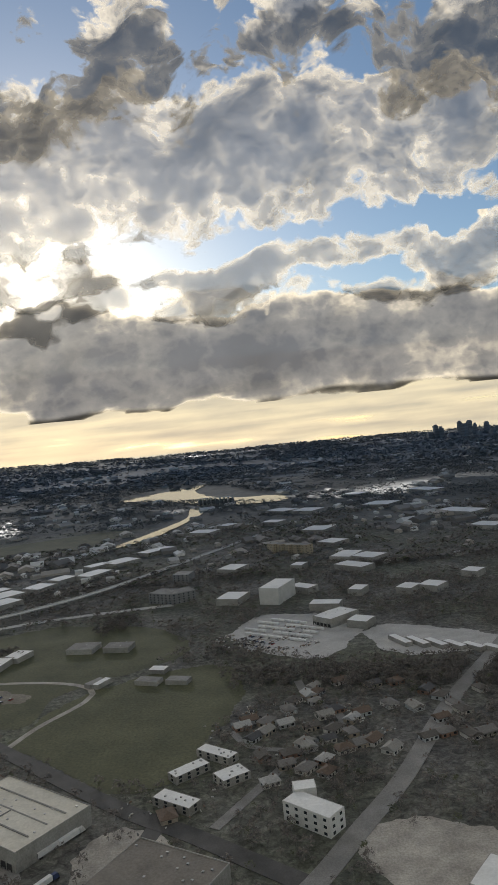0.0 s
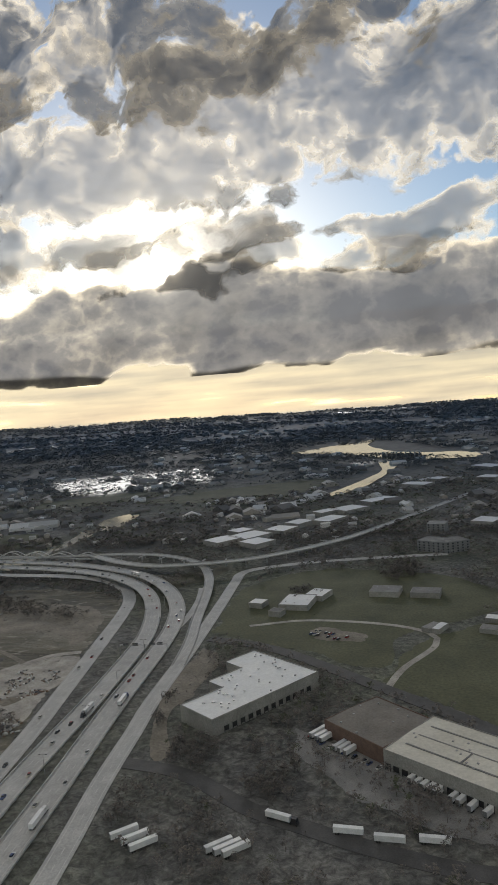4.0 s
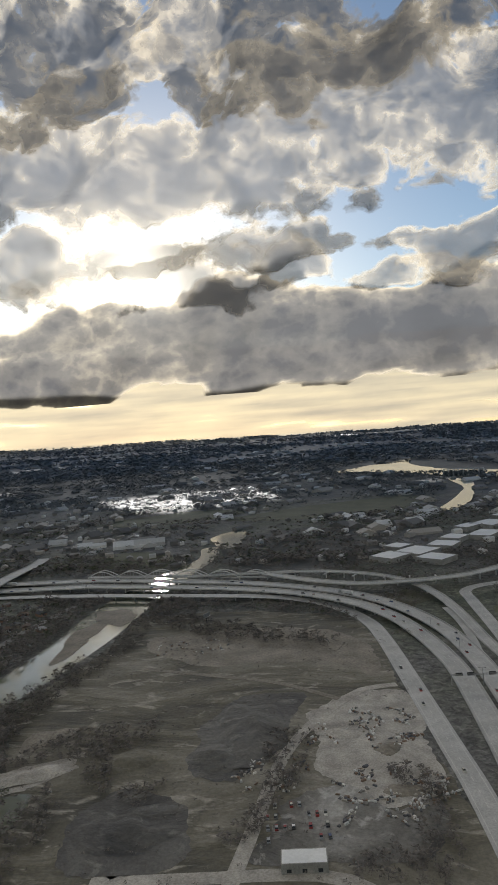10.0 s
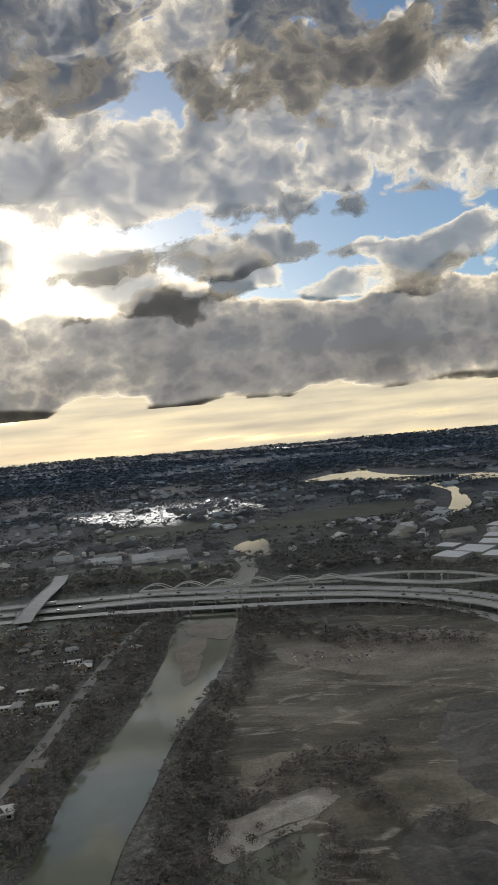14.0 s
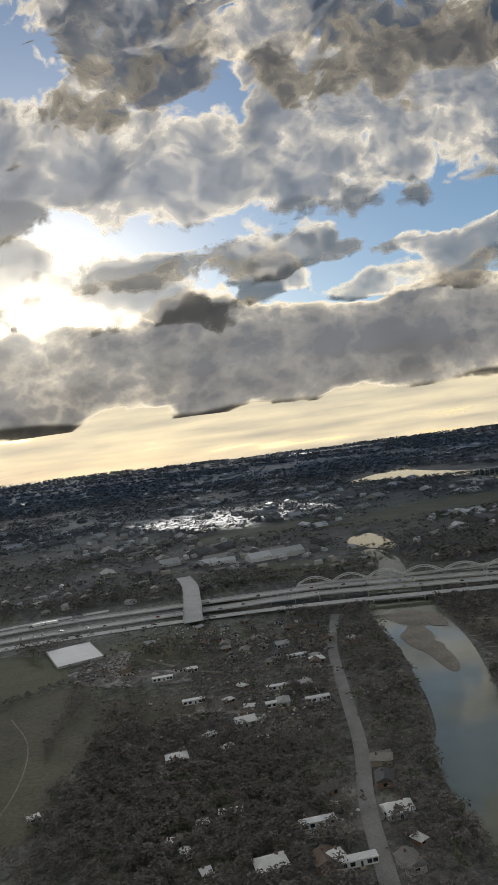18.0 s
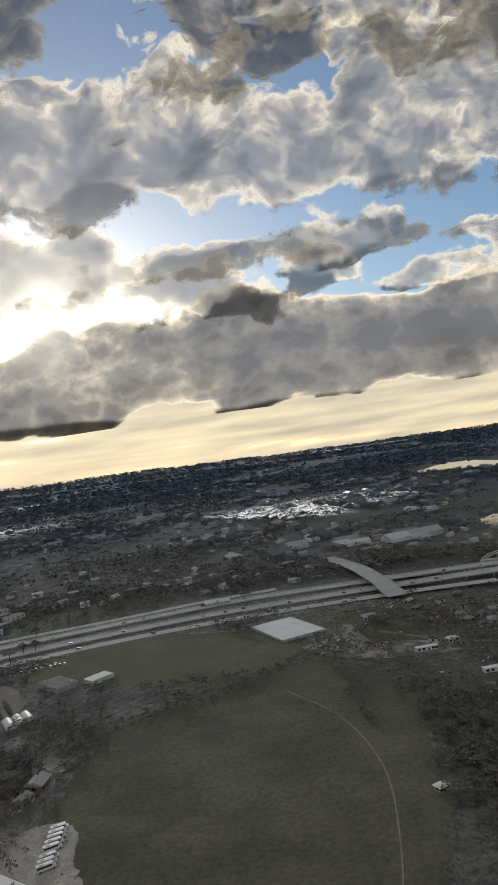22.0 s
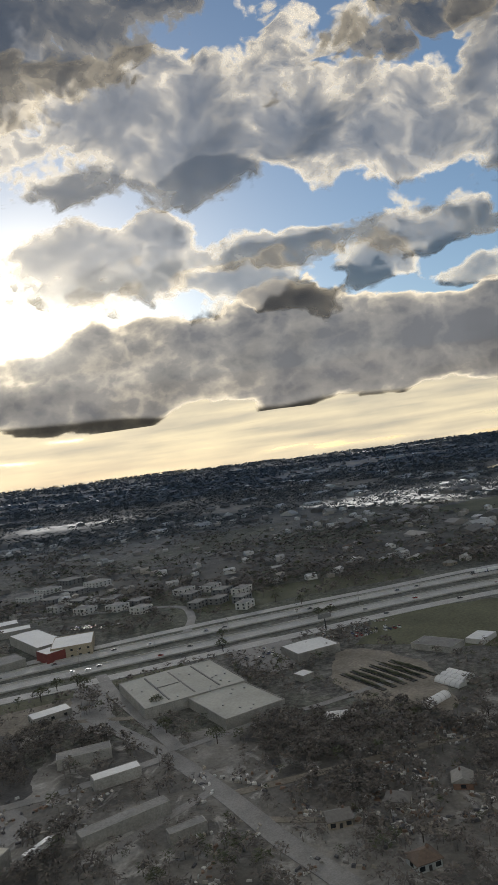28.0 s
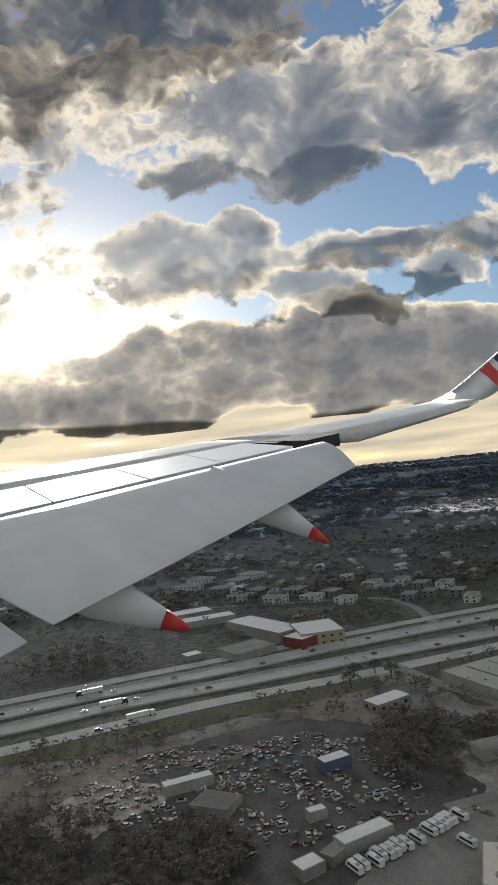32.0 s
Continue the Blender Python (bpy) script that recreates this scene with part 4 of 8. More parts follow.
def block(name, a, b, depth, height, wall, roof, label, windows=0, vents=0, docks=False, seams=False):
    """A flat-roofed building on the line a-b, reaching depth to the left of it."""
    a, b = Vector(a), Vector(b)
    w = (b - a).length
    turn = math.degrees(math.atan2(b.y - a.y, b.x - a.x))
    mid = (a + b) / 2
    base = rise(mid.x, mid.y)
    e = thing(name, (a.x, a.y, base), turn, label, "building")
    c, s = math.cos(radians(turn)), math.sin(radians(turn))
    for k in range(max(1, int(w / 8)) + 1):
        for j in range(max(1, int(depth / 8)) + 1):
            u, v = w * k / max(1, int(w / 8)), depth * j / max(1, int(depth / 8))
            FOOT.append((a.x + c * u - s * v, a.y + s * u + c * v, 6.0))
    part("wall", boxes((0, w, 0, depth, -1.5, height)), wall, e)
    # a roof of very low pitch, with a lip all round
    bm = bmesh.new()
    r, q = min(0.012 * depth, 0.4), 0.3
    vs = [bm.verts.new(p) for p in ((q, q, height + 0.05), (w - q, q, height + 0.05), (w - q, depth / 2, height + 0.05 + r), (q, depth / 2, height + 0.05 + r), (w - q, depth - q, height + 0.05), (q, depth - q, height + 0.05))]
    bm.faces.new((vs[0], vs[1], vs[2], vs[3]))
    bm.faces.new((vs[3], vs[2], vs[4], vs[5]))
    part("roof", bm, roof, e)
    p = 0.4 if w * depth > 450 else 0.1
    for x0, x1, y0, y1 in ((0, w, -0.03, q), (0, w, depth - q, depth + 0.03), (-0.03, q, q, depth - q), (w - q, w + 0.03, q, depth - q)):
        part("parapet", boxes((x0, x1, y0, y1, height - 0.02, height + p)), wall, e)
    storey = 2.3
    if windows:
        for lv in range(windows):
            z = 0.7 + lv * (height / windows if windows > 1 else storey)
            for side, length in ((0, w), (1 if turn < -20 else 2, depth)):
                n = max(1, int(length / 4.6))
                for k in range(n):
                    u = (k + 0.5) * length / n
                    at = ((u, 0.0, 0), (w, u, 90), (0.0, u, -90))[side]
                    win = piece("window", "window_pane", window_mesh, e, at[0], at[1], z, at[2])
    rnd = random.Random(int(abs(a.x * 7 + a.y * 13)))
    for k in range(vents if vents else (int(w * depth / 140) if w * depth > 300 and a.y < 560 else 0)):
        piece("roof_vent", "roof_vent", vent_mesh, e, rnd.uniform(1.5, w - 1.5), rnd.uniform(1.5, depth - 1.5), height + 0.05, rnd.choice((0, 90)))
    if docks:
        for k in range(int(w / 4)):
            piece("dock_door", "dock_door", dock_mesh, e, 2 + 4 * k, 0, 0)
    if seams:
        for k in range(1, 4):
            part("roof_gutter", boxes((w * 0.08, w * 0.92, depth * k / 4 - 0.35, depth * k / 4 + 0.35, height + 0.1, height + r + 0.2)), M_GROOF, e)
        part("roof_gutter", boxes((w * 0.5 - 0.35, w * 0.5 + 0.35, depth * 0.25 + 0.4, depth * 0.5 - 0.4, height + 0.1, height + r + 0.22)), M_GROOF, e)
    return e


def stamp(key, make, x, y, turn, z=0.0, scale=1.0, label=""):
    """The first of a kind is built, the others are copies of it."""
    m = pose(x, y, rise(x, y) + z, 0, 0, turn)
    if key not in SHARED:
        SHARED[key] = make()
        SHARED[key].matrix_basis = m
        ob = SHARED[key]
    else:
        ob = copy_thing(SHARED[key], m)
    ob.scale = (scale,) * 3
    return tagged(ob, label)


def make_house(w, d, h, wall, roof, label, hip):
    def build():
        e = thing("house", (0, 0, 0), 0, label, "house", "houses among trees")
        part("wall", boxes((-w / 2, w / 2, -d / 2, d / 2, -0.8, h)), wall, e)
        bm = bmesh.new()
        o, t, pk, hx = 0.45, 0.18, h + d * 0.26, (w / 2 - d * 0.45 if hip else w / 2 + 0.4)
        low = [(-w / 2 - o, -d / 2 - o, h), (w / 2 + o, -d / 2 - o, h), (w / 2 + o, d / 2 + o, h), (-w / 2 - o, d / 2 + o, h)]
        v = [bm.verts.new((x, y, z - t)) for x, y, z in low] + [bm.verts.new(q) for q in low] + [bm.verts.new((-hx, 0, pk)), bm.verts.new((hx, 0, pk))]
        for f in ((0, 3, 2, 1), (0, 1, 5, 4), (1, 2, 6, 5), (2, 3, 7, 6), (3, 0, 4, 7), (4, 5, 9, 8), (6, 7, 8, 9), (5, 6, 9), (7, 4, 8)):
            bm.faces.new([v[i] for i in f])
        rf = part("roof", bm, roof, e)
        part("chimney", boxes((w * 0.2, w * 0.2 + 0.6, 0.3, 0.9, h, pk + 0.5)), M_BRICK, rf)
        part("door", boxes((-0.45, 0.45, -d / 2 - 0.06, -d / 2 + 0.02, 0, 1.5)), M_DARK, e)
        for x in (-w * 0.33, w * 0.33):
            piece("window", "window_pane", window_mesh, e, x, -d / 2, 0.6)
        piece("window", "window_pane", window_mesh, e, w / 2, 0, 0.6, 90)
        piece("window", "window_pane", window_mesh, e, -w / 2, 0, 0.6, -90)
        return e
    return build


HOUSE_LABELS = {"white": "pale house with a white metal roof among bare trees", "grey": "small house with a weathered shingle roof among bare trees"}


def house(x, y, turn, w, d, tone):
    hip = (int(abs(x)) % 2) == 0
    roof = M_WROOF if tone == "white" else M_TINT
    FOOT.append((x, y, w * 0.75))
    return stamp(f"house {w} {d} {tone} {hip}", make_house(w, d, 2.4 if w > 5 else 1.8, M_TINTW, roof, HOUSE_LABELS[tone], hip), x, y, turn)


def make_mobile_home():
    e = thing("mobile_home", (0, 0, 0), 0, "long white mobile home in a clearing", "mobile home", "mobile homes")
    part("body", boxes((-6, 6, -1.6, 1.6, 0.3, 2.4), bevel=0.08), M_BODY, e)
    part("roof", boxes((-6.15, 6.15, -1.75, 1.75, 2.4, 2.55)), M_WROOF, e)
    part("skirt", boxes((-5.9, 5.9, -1.5, 1.5, -0.3, 0.3)), M_GROOF, e)
    part("door", boxes((0.5, 1.2, -1.66, -1.58, 0.35, 1.9)), M_DARK, e)
    for x in (-4.5, -2, 3.2, 5):
        piece("window", "window_pane", window_mesh, e, x, -1.6, 0.9)
    part("porch", boxes((0, 1.8, -2.8, -1.62, -0.2, 0.35)), M_TANW, e)
    return e


def mobile_home(x, y, turn):
    FOOT.append((x, y, 7))
    return stamp("mobile_home", make_mobile_home, x, y, turn)


def tunnel(a, b):
    """A plastic growing tunnel: ribs and a pale skin."""
    a, b = Vector(a), Vector(b)
    L, r = (b - a).length, 2.6
    e = thing("greenhouse", (a.x, a.y, 0.2), math.degrees(math.atan2(b.y - a.y, b.x - a.x)), "white plastic growing tunnel beside nursery beds", "greenhouse", "growing tunnels")
    FOOT.append((*((a + b) / 2), L * 0.6))
    v, f, k = [], [], 10
    for i, x in enumerate((0, L)):
        for j in range(k + 1):
            g = math.pi * j / k
            v.append((x, r * math.cos(g), r * 0.85 * math.sin(g)))
    for j in range(k):
        f.append((j, j + 1, k + 2 + j, k + 1 + j))
    f += [tuple(range(k + 1)), tuple(range(2 * k + 1, k, -1))]
    mesh_object("cover", v, f, M_BODY, e)
    for i in range(int(L / 3) + 1):
        rib = []
        x = min(i * 3.0, L - 0.1)
        for j in range(k):
            g0, g1 = math.pi * j / k, math.pi * (j + 1) / k
            R = r + 0.06
            rib.append(([(x + u, q * math.cos(g), q * 0.85 * math.sin(g)) for g in (g0, g1) for u in (0, 0.12) for q in (R - 0.1, R)], [(0, 1, 3, 2), (4, 6, 7, 5), (1, 5, 7, 3), (0, 2, 6, 4), (0, 4, 5, 1), (2, 3, 7, 6)]))
        mesh_object("rib", *merge(rib), M_STEEL, e)
    return e


def wheel_mesh(r=0.26, w=0.2):
    def build():
        bm = bmesh.new()
        bmesh.ops.create_cone(bm, cap_ends=True, segments=10, radius1=r, radius2=r, depth=w, matrix=Matrix.Rotation(radians(90), 4, "X"))
        return bm, M_RUBBER
    return build


def taper(x0, x1, y, z0, z1, dx0, dx1, dy):
    """A box whose top is drawn in by dx0, dx1 and dy."""
    bm = bmesh.new()
    v = [bm.verts.new(p) for p in ((x0, -y, z0), (x1, -y, z0), (x1, y, z0), (x0, y, z0), (x0 + dx0, -y + dy, z1), (x1 - dx1, -y + dy, z1), (x1 - dx1, y - dy, z1), (x0 + dx0, y - dy, z1))]
    for f in ((0, 3, 2, 1), (4, 5, 6, 7), (0, 1, 5, 4), (1, 2, 6, 5), (2, 3, 7, 6), (3, 0, 4, 7)):
        bm.faces.new([v[i] for i in f])
    return bm


def make_car(paint, label, group, kind):
    def build():
        e = thing(kind, (0, 0, 0), 0, label, "car", group)
        bm = taper(-1.65, 1.65, 0.66, 0.0, 0.62, 0.05, 0.08, 0.05)
        bmesh.ops.bevel(bm, geom=list(bm.edges), offset=0.06, segments=1, affect="EDGES")
        part("body", bm, paint, e)
        cab = part("cabin", taper(-1.35, 0.85, 0.6, 0.62, 1.02, 0.35, 0.55, 0.1), M_GLASS, e)
        part("roof", taper(-1.0, 0.32, 0.5, 1.02, 1.07, 0.05, 0.05, 0.04), paint, e)
        return e
    return build


def car(x, y, turn, z=0.0, label="car driving on the concrete freeway", group="cars on the freeway"):
    return stamp("car " + group, make_car(M_PAINT, label, group, "car"), x, y, turn, z)


def wreck(x, y, turn):
    return stamp("wreck", make_car(M_WRECK, "worn car parked in a breaker's yard", "cars in the breaker's yard", "old_car"), x, y, turn, 0.0)


def make_trailer():
    e = thing("box_trailer", (0, 0, 0), 0, "white box trailer parked on its legs", "trailer", "parked trailers")
    part("body", boxes((-5.2, 5.2, -0.92, 0.92, 0.8, 2.85), bevel=0.05), M_BODY, e)
    part("chassis", boxes((-5.0, 5.0, -0.4, 0.4, 0.6, 0.8)), M_DARK, e)
    part("door", boxes((-5.26, -5.19, -0.85, 0.85, 0.85, 2.8)), M_STEEL, e)
    for y in (-0.5, 0.5):
        part("leg", boxes((2.6, 2.75, y - 0.08, y + 0.08, 0, 0.8)), M_DARK, e)
    for x in (-4.3, -3.4):
        for y in (-0.75, 0.75):
            piece("wheel", "truck_wheel", wheel_mesh(0.36, 0.3), e, x, y, 0.36)
    return e


def trailer(x, y, turn):
    FOOT.append((x, y, 4))
    return stamp("trailer", make_trailer, x, y, turn, 0.2)


def make_semi():
    e = thing("truck", (0, 0, 0), 0, "white truck with a long box trailer", "truck", "trucks")
    part("body", boxes((-5.6, 4.4, -0.92, 0.92, 0.8, 2.85), bevel=0.05), M_BODY, e)
    part("chassis", boxes((-5.2, 7.4, -0.4, 0.4, 0.45, 0.8)), M_DARK, e)
    cab = part("cab", taper(4.9, 7.6, 0.85, 0.6, 2.5, 0.1, 0.9, 0.08), M_PAINT, e)
    part("windscreen", taper(6.65, 7.25, 0.75, 1.6, 2.3, 0.0, 0.35, 0.05), M_GLASS, cab)
    for x in (-4.6, -3.7, 4.6, 7.0):
        for y in (-0.75, 0.75):
            piece("wheel", "truck_wheel", wheel_mesh(0.36, 0.3), e, x, y, 0.36)
    return e


def semi(x, y, turn, z=0.2):
    FOOT.append((x, y, 5))
    return stamp("semi", make_semi, x, y, turn, z)


def make_bus():
    e = thing("minibus", (0, 0, 0), 0, "white shuttle bus parked in a row", "bus", "parked shuttle buses")
    part("body", boxes((-2.9, 2.3, -0.85, 0.85, 0.35, 2.1), bevel=0.08), M_BODY, e)
    part("bonnet", taper(2.3, 3.3, 0.75, 0.35, 1.15, 0.0, 0.15, 0.06), M_BODY, e)
    for y in (-0.87, 0.83):
        part("window", boxes((-2.6, 1.9, y, y + 0.04, 1.15, 1.75)), M_GLASS, e)
    part("windscreen", boxes((2.28, 2.36, -0.72, 0.72, 1.15, 1.85)), M_GLASS, e)
    part("roof_unit", boxes((-1.8, -0.6, -0.5, 0.5, 2.1, 2.3), bevel=0.05), M_STEEL, e)
    for x in (-1.9, 2.4):
        for y in (-0.7, 0.7):
            piece("wheel", "bus_wheel", wheel_mesh(0.3, 0.22), e, x, y, 0.3)
    return e


def bus(x, y, turn):
    FOOT.append((x, y, 4))
    return stamp("bus", make_bus, x, y, turn, 0.25)


# ---- trees ----
def flakes(n, rx, rz, seed, size, hollow=0.35):
    """Twig or leaf clumps: small bent faces scattered through an uneven crown."""
    r = np.random.RandomState(seed)
    lobes = r.normal(0, 1, (5, 3))
    lobes /= np.linalg.norm(lobes, axis=1)[:, None]
    d = r.normal(0, 1, (n, 3))
    d /= np.linalg.norm(d, axis=1)[:, None]
    d[:, 2] = np.abs(d[:, 2]) * 1.25 - 0.35
    reach = 0.72 + 0.38 * np.clip((d @ lobes.T).max(1), 0, 1)
    c = d * (reach * (hollow + (1 - hollow) * r.rand(n) ** 0.5))[:, None] * np.array([rx, rx, rz])
    v, f = [], []
    for q in c:
        a, b = r.normal(0, 1, 3), r.normal(0, 1, 3)
        a[2] *= 0.35
        b[2] *= 0.35
        a /= np.linalg.norm(a)
        b /= np.linalg.norm(b)
        s = size * r.uniform(0.6, 1.3)
        o = len(v)
        v += [tuple(q - a * s), tuple(q + b * s * 0.45), tuple(q + a * s), tuple(q - b * s * 0.45)]
        f += [(o, o + 1, o + 2), (o, o + 2, o + 3)]
    return np.array(v), f


def trunk_mesh(h, r, seed):
    """A tapered trunk with five limbs."""
    rnd = random.Random(seed)
    v, f = [], []

    def limb(p, q, r0, r1):
        p, q = Vector(p), Vector(q)
        z = (q - p).normalized()
        x = z.orthogonal().normalized()
        y = z.cross(x)
        o = len(v)
        for c, rr in ((p, r0), (q, r1)):
            for k in range(5):
                g = 2 * math.pi * k / 5
                v.append(tuple(c + x * rr * math.cos(g) + y * rr * math.sin(g)))
        f.extend((o + k, o + (k + 1) % 5, o + 5 + (k + 1) % 5, o + 5 + k) for k in range(5))
    limb((0, 0, -0.5), (0.1 * r, 0, h * 0.45), r, r * 0.7)
    for k in range(5):
        g = 2 * math.pi * (k + rnd.random() * 0.6) / 5
        limb((0, 0, h * (0.25 + 0.04 * k)), (h * 0.36 * math.cos(g), h * 0.36 * math.sin(g), h * rnd.uniform(0.6, 0.9)), r * 0.5, r * 0.12)
    return v, f


def make_tree(kind, h, seed):
    def build():
        if kind == "oak":
            e = thing("tree", (0, 0, 0), 0, "dark evergreen oak with a broad dense crown", "tree", "evergreen trees")
            fv, ff = flakes(260, h * 0.52, h * 0.36, seed, h * 0.075)
            mat = M_LEAF
        else:
            e = thing("tree", (0, 0, 0), 0, "leafless brown winter tree with fine twigs", "tree", "bare trees")
            fv, ff = flakes(300, h * 0.42, h * 0.42, seed, h * 0.065, 0.2)
            mat = M_TWIG
        mesh_object("trunk", *trunk_mesh(h, h * 0.035, seed), M_BARK, e)
        fv = fv + np.array([0, 0, h * 0.58])
        mesh_object("crown", fv.tolist(), ff, mat, e)
        return e
    return build


def oak(x, y, h=8):
    FOOT.append((x, y, h * 0.4))
    s = int(abs(x * 3 + y)) % 3
    return stamp(f"oak {s}", make_tree("oak", 8.0, 40 + s), x, y, random.uniform(0, 360), 0, h / 8.0)


def bare_tree(x, y, h=8):
    s = int(abs(x * 3 + y * 5)) % 5
    return stamp(f"bare {s}", make_tree("bare", 8.0, 60 + s), x, y, random.uniform(0, 360), 0, h / 8.0)


# the stepped warehouse with the white roof
def stepped_warehouse():
    turn = math.degrees(math.atan2(371 - 315, 184 - 228)) 
    e = thing("warehouse", (-228, 315, 0), math.degrees(math.atan2(56, 44)), "white-roofed warehouse with stepped wings and roof vents", "building")
    L, h = 71.2, 8.0
    wings = ((0, 27, 0, 25), (27, 50, 0, 37), (50, L, 0, 51))
    for i, (x0, x1, y0, y1) in enumerate(wings):
        part("wall", boxes((x0, x1, y0, y1, -1, h)), M_WALL, e)
        part("roof", boxes((x0 + (0.3 if i == 0 else 0.0), x1 - (0.3 if i == 2 else 0.0), y0 + 0.3, y1 - 0.3, h - 0.1, h + 0.1 + 0.003 * i)), M_WROOF, e)
        part("parapet", boxes((x0, x1, y1 - 0.3, y1 + 0.02, h, h + 0.5)), M_WALL, e)
        part("parapet", boxes((x0, x1, -0.02, 0.3, h, h + 0.5)), M_WALL, e)
        for k in range(14):
            piece("roof_vent", "roof_vent", vent_mesh, e, random.uniform(x0 + 2, x1 - 2), random.uniform(2, y1 - 2), h + 0.1, 0)
    part("parapet", boxes((-0.02, 0.3, 0.3, 24.7, h, h + 0.5)), M_WALL, e)
    part("parapet", boxes((L - 0.3, L + 0.02, 0.3, 50.7, h, h + 0.5)), M_WALL, e)
    for k in range(12):
        piece("dock_door", "dock_door", dock_mesh, e, 8 + 5 * k, 0, 0)
    for u in range(0, 72, 8):
        for v in range(0, 45, 8):
            c, s = math.cos(math.atan2(56, 44)), math.sin(math.atan2(56, 44))
            FOOT.append((-228 + c * u - s * v, 315 + s * u + c * v, 6))


stepped_warehouse()

# ---- the buildings and vehicles, district by district ----
random.seed(11)
block("warehouse", (-151.3, 292.0), (-104.6, 257.4), 37.1, 8, M_WALL, M_TROOF, "large warehouse with tan roof, roof seams and loading docks", docks=True, seams=True)
block("warehouse", (-177.1, 319.1), (-151.5, 294.8), 33.7, 7, M_BRICK, M_BROOF, "brown-roofed brick warehouse beside a trailer yard")
block("warehouse", (-81.7, 222.2), (-46.3, 200.6), 46.6, 7, M_WALL, M_BROOF, "brown gravel-roofed warehouse with scattered roof vents", vents=24)
block("apartment_block", (-42.2, 340.2), (-25.4, 326.8), 7.3, 3.6, M_WALL, M_WROOF, "two-storey apartment block with flat white roof", windows=2, vents=5)
block("apartment_block", (-54.1, 319.2), (-49.5, 313.1), 19.0, 3.6, M_WALL, M_WROOF, "two-storey apartment block with flat white roof", windows=2, vents=5)
block("apartment_block", (-32.6, 314.3), (-27.2, 305.4), 14.4, 3.6, M_WALL, M_WROOF, "two-storey apartment block with flat white roof", windows=2, vents=5)
block("apartment_block", (-58.4, 297.9), (-41.0, 285.5), 8.3, 3.6, M_WALL, M_WROOF, "two-storey apartment block with flat white roof", windows=2, vents=5)
block("school", (-1.5, 276.7), (15.8, 260.6), 10.0, 8, M_PALE, M_WROOF, "white three-storey building with dark window bands", windows=3)
block("school", (3.6, 281.8), (13.1, 282.3), 7.4, 9, M_PALE, M_WROOF, "white flat-roofed hall beside a school")
block("store", (56.6, 221.0), (66.4, 212.8), 19.0, 5, M_WALL, M_WROOF, "white-roofed shop beside a tan parking lot")
block("park_building", (-92.1, 450.7), (-76.4, 444.7), 9.0, 3, M_WALL, M_GROOF, "low pale park building on grass")
block("park_building", (-71.0, 446.2), (-56.5, 441.5), 8.5, 3, M_WALL, M_GROOF, "low pale park building on grass")
block("park_building", (-85.9, 470.2), (-74.3, 466.4), 9.0, 3, M_WALL, M_WROOF, "low white-roofed park building")
block("shed", (-126.5, 454.6), (-121.5, 450.7), 13.3, 3, M_WALL, M_GROOF, "grey-roofed shed beside a meadow track")
block("shed", (-120.9, 451.8), (-116.1, 449.1), 14.0, 3, M_WALL, M_WROOF, "white-roofed shed beside a meadow track")
block("school_building", (-224.9, 504.6), (-202.9, 500.9), 27.5, 4, M_WALL, M_WROOF, "low school building among trees")
block("school_building", (-208.6, 528.5), (-194.6, 523.3), 19.5, 4, M_WALL, M_WROOF, "low school building among trees")
block("school_building", (-248.3, 511.3), (-237.8, 508.0), 11.2, 4, M_WALL, M_WROOF, "low school building among trees")
block("school_building", (-230.1, 489.9), (-221.1, 487.0), 8.8, 4, M_WALL, M_GROOF, "low school building among trees")
block("school_building", (-160.1, 533.4), (-138.4, 529.1), 18.3, 4, M_WALL, M_GROOF, "low school building among trees")
block("school_building", (-130.0, 528.7), (-109.2, 524.6), 14.8, 4, M_WALL, M_GROOF, "low school building among trees")
block("tower_block", (-5.6, 634.0), (12.1, 625.4), 40.7, 15, M_PALE, M_WROOF, "blank white windowless tower block")
block("apartment_block", (-116.1, 681.6), (-91.3, 666.0), 22.2, 10, M_GREYW, M_GROOF, "grey four-storey apartment block with rows of windows", windows=4)
block("apartment_block", (-91.3, 666.0), (-68.4, 676.0), 23.0, 10, M_GREYW, M_GROOF, "grey four-storey apartment block with rows of windows", windows=4)
block("apartment_block", (-101.7, 765.0), (-82.7, 760.0), 19.2, 10, M_GREYW, M_GROOF, "grey four-storey apartment block with rows of windows", windows=4)
block("apartment_block", (9.4, 909.8), (16.4, 897.8), 14.1, 12, M_TANW, M_GROOF, "tan mid-rise apartment block", windows=4)
block("apartment_block", (19.6, 901.4), (26.4, 889.7), 14.0, 12, M_TANW, M_GROOF, "tan mid-rise apartment block", windows=4)
block("apartment_block", (29.6, 893.2), (36.2, 881.7), 13.9, 12, M_TANW, M_GROOF, "tan mid-rise apartment block", windows=4)
block("apartment_block", (39.5, 885.2), (45.8, 873.9), 13.8, 12, M_TANW, M_GROOF, "tan mid-rise apartment block", windows=4)
block("apartment_block", (49.1, 877.3), (55.3, 866.2), 13.7, 12, M_TANW, M_GROOF, "tan mid-rise apartment block", windows=4)
block("industrial_hall", (36.3, 551.3), (49.2, 536.0), 33.6, 7, M_WALL, M_WROOF, "pale industrial hall on a concrete lot", docks=True)
block("industrial_hall", (61.4, 534.5), (75.4, 524.4), 16.7, 6, M_WALL, M_WROOF, "pale industrial hall on a concrete lot")
block("warehouse", (-47.4, 645.8), (-26.0, 636.9), 29.6, 6, M_WALL, M_WROOF, "distant white-roofed warehouse among trees")
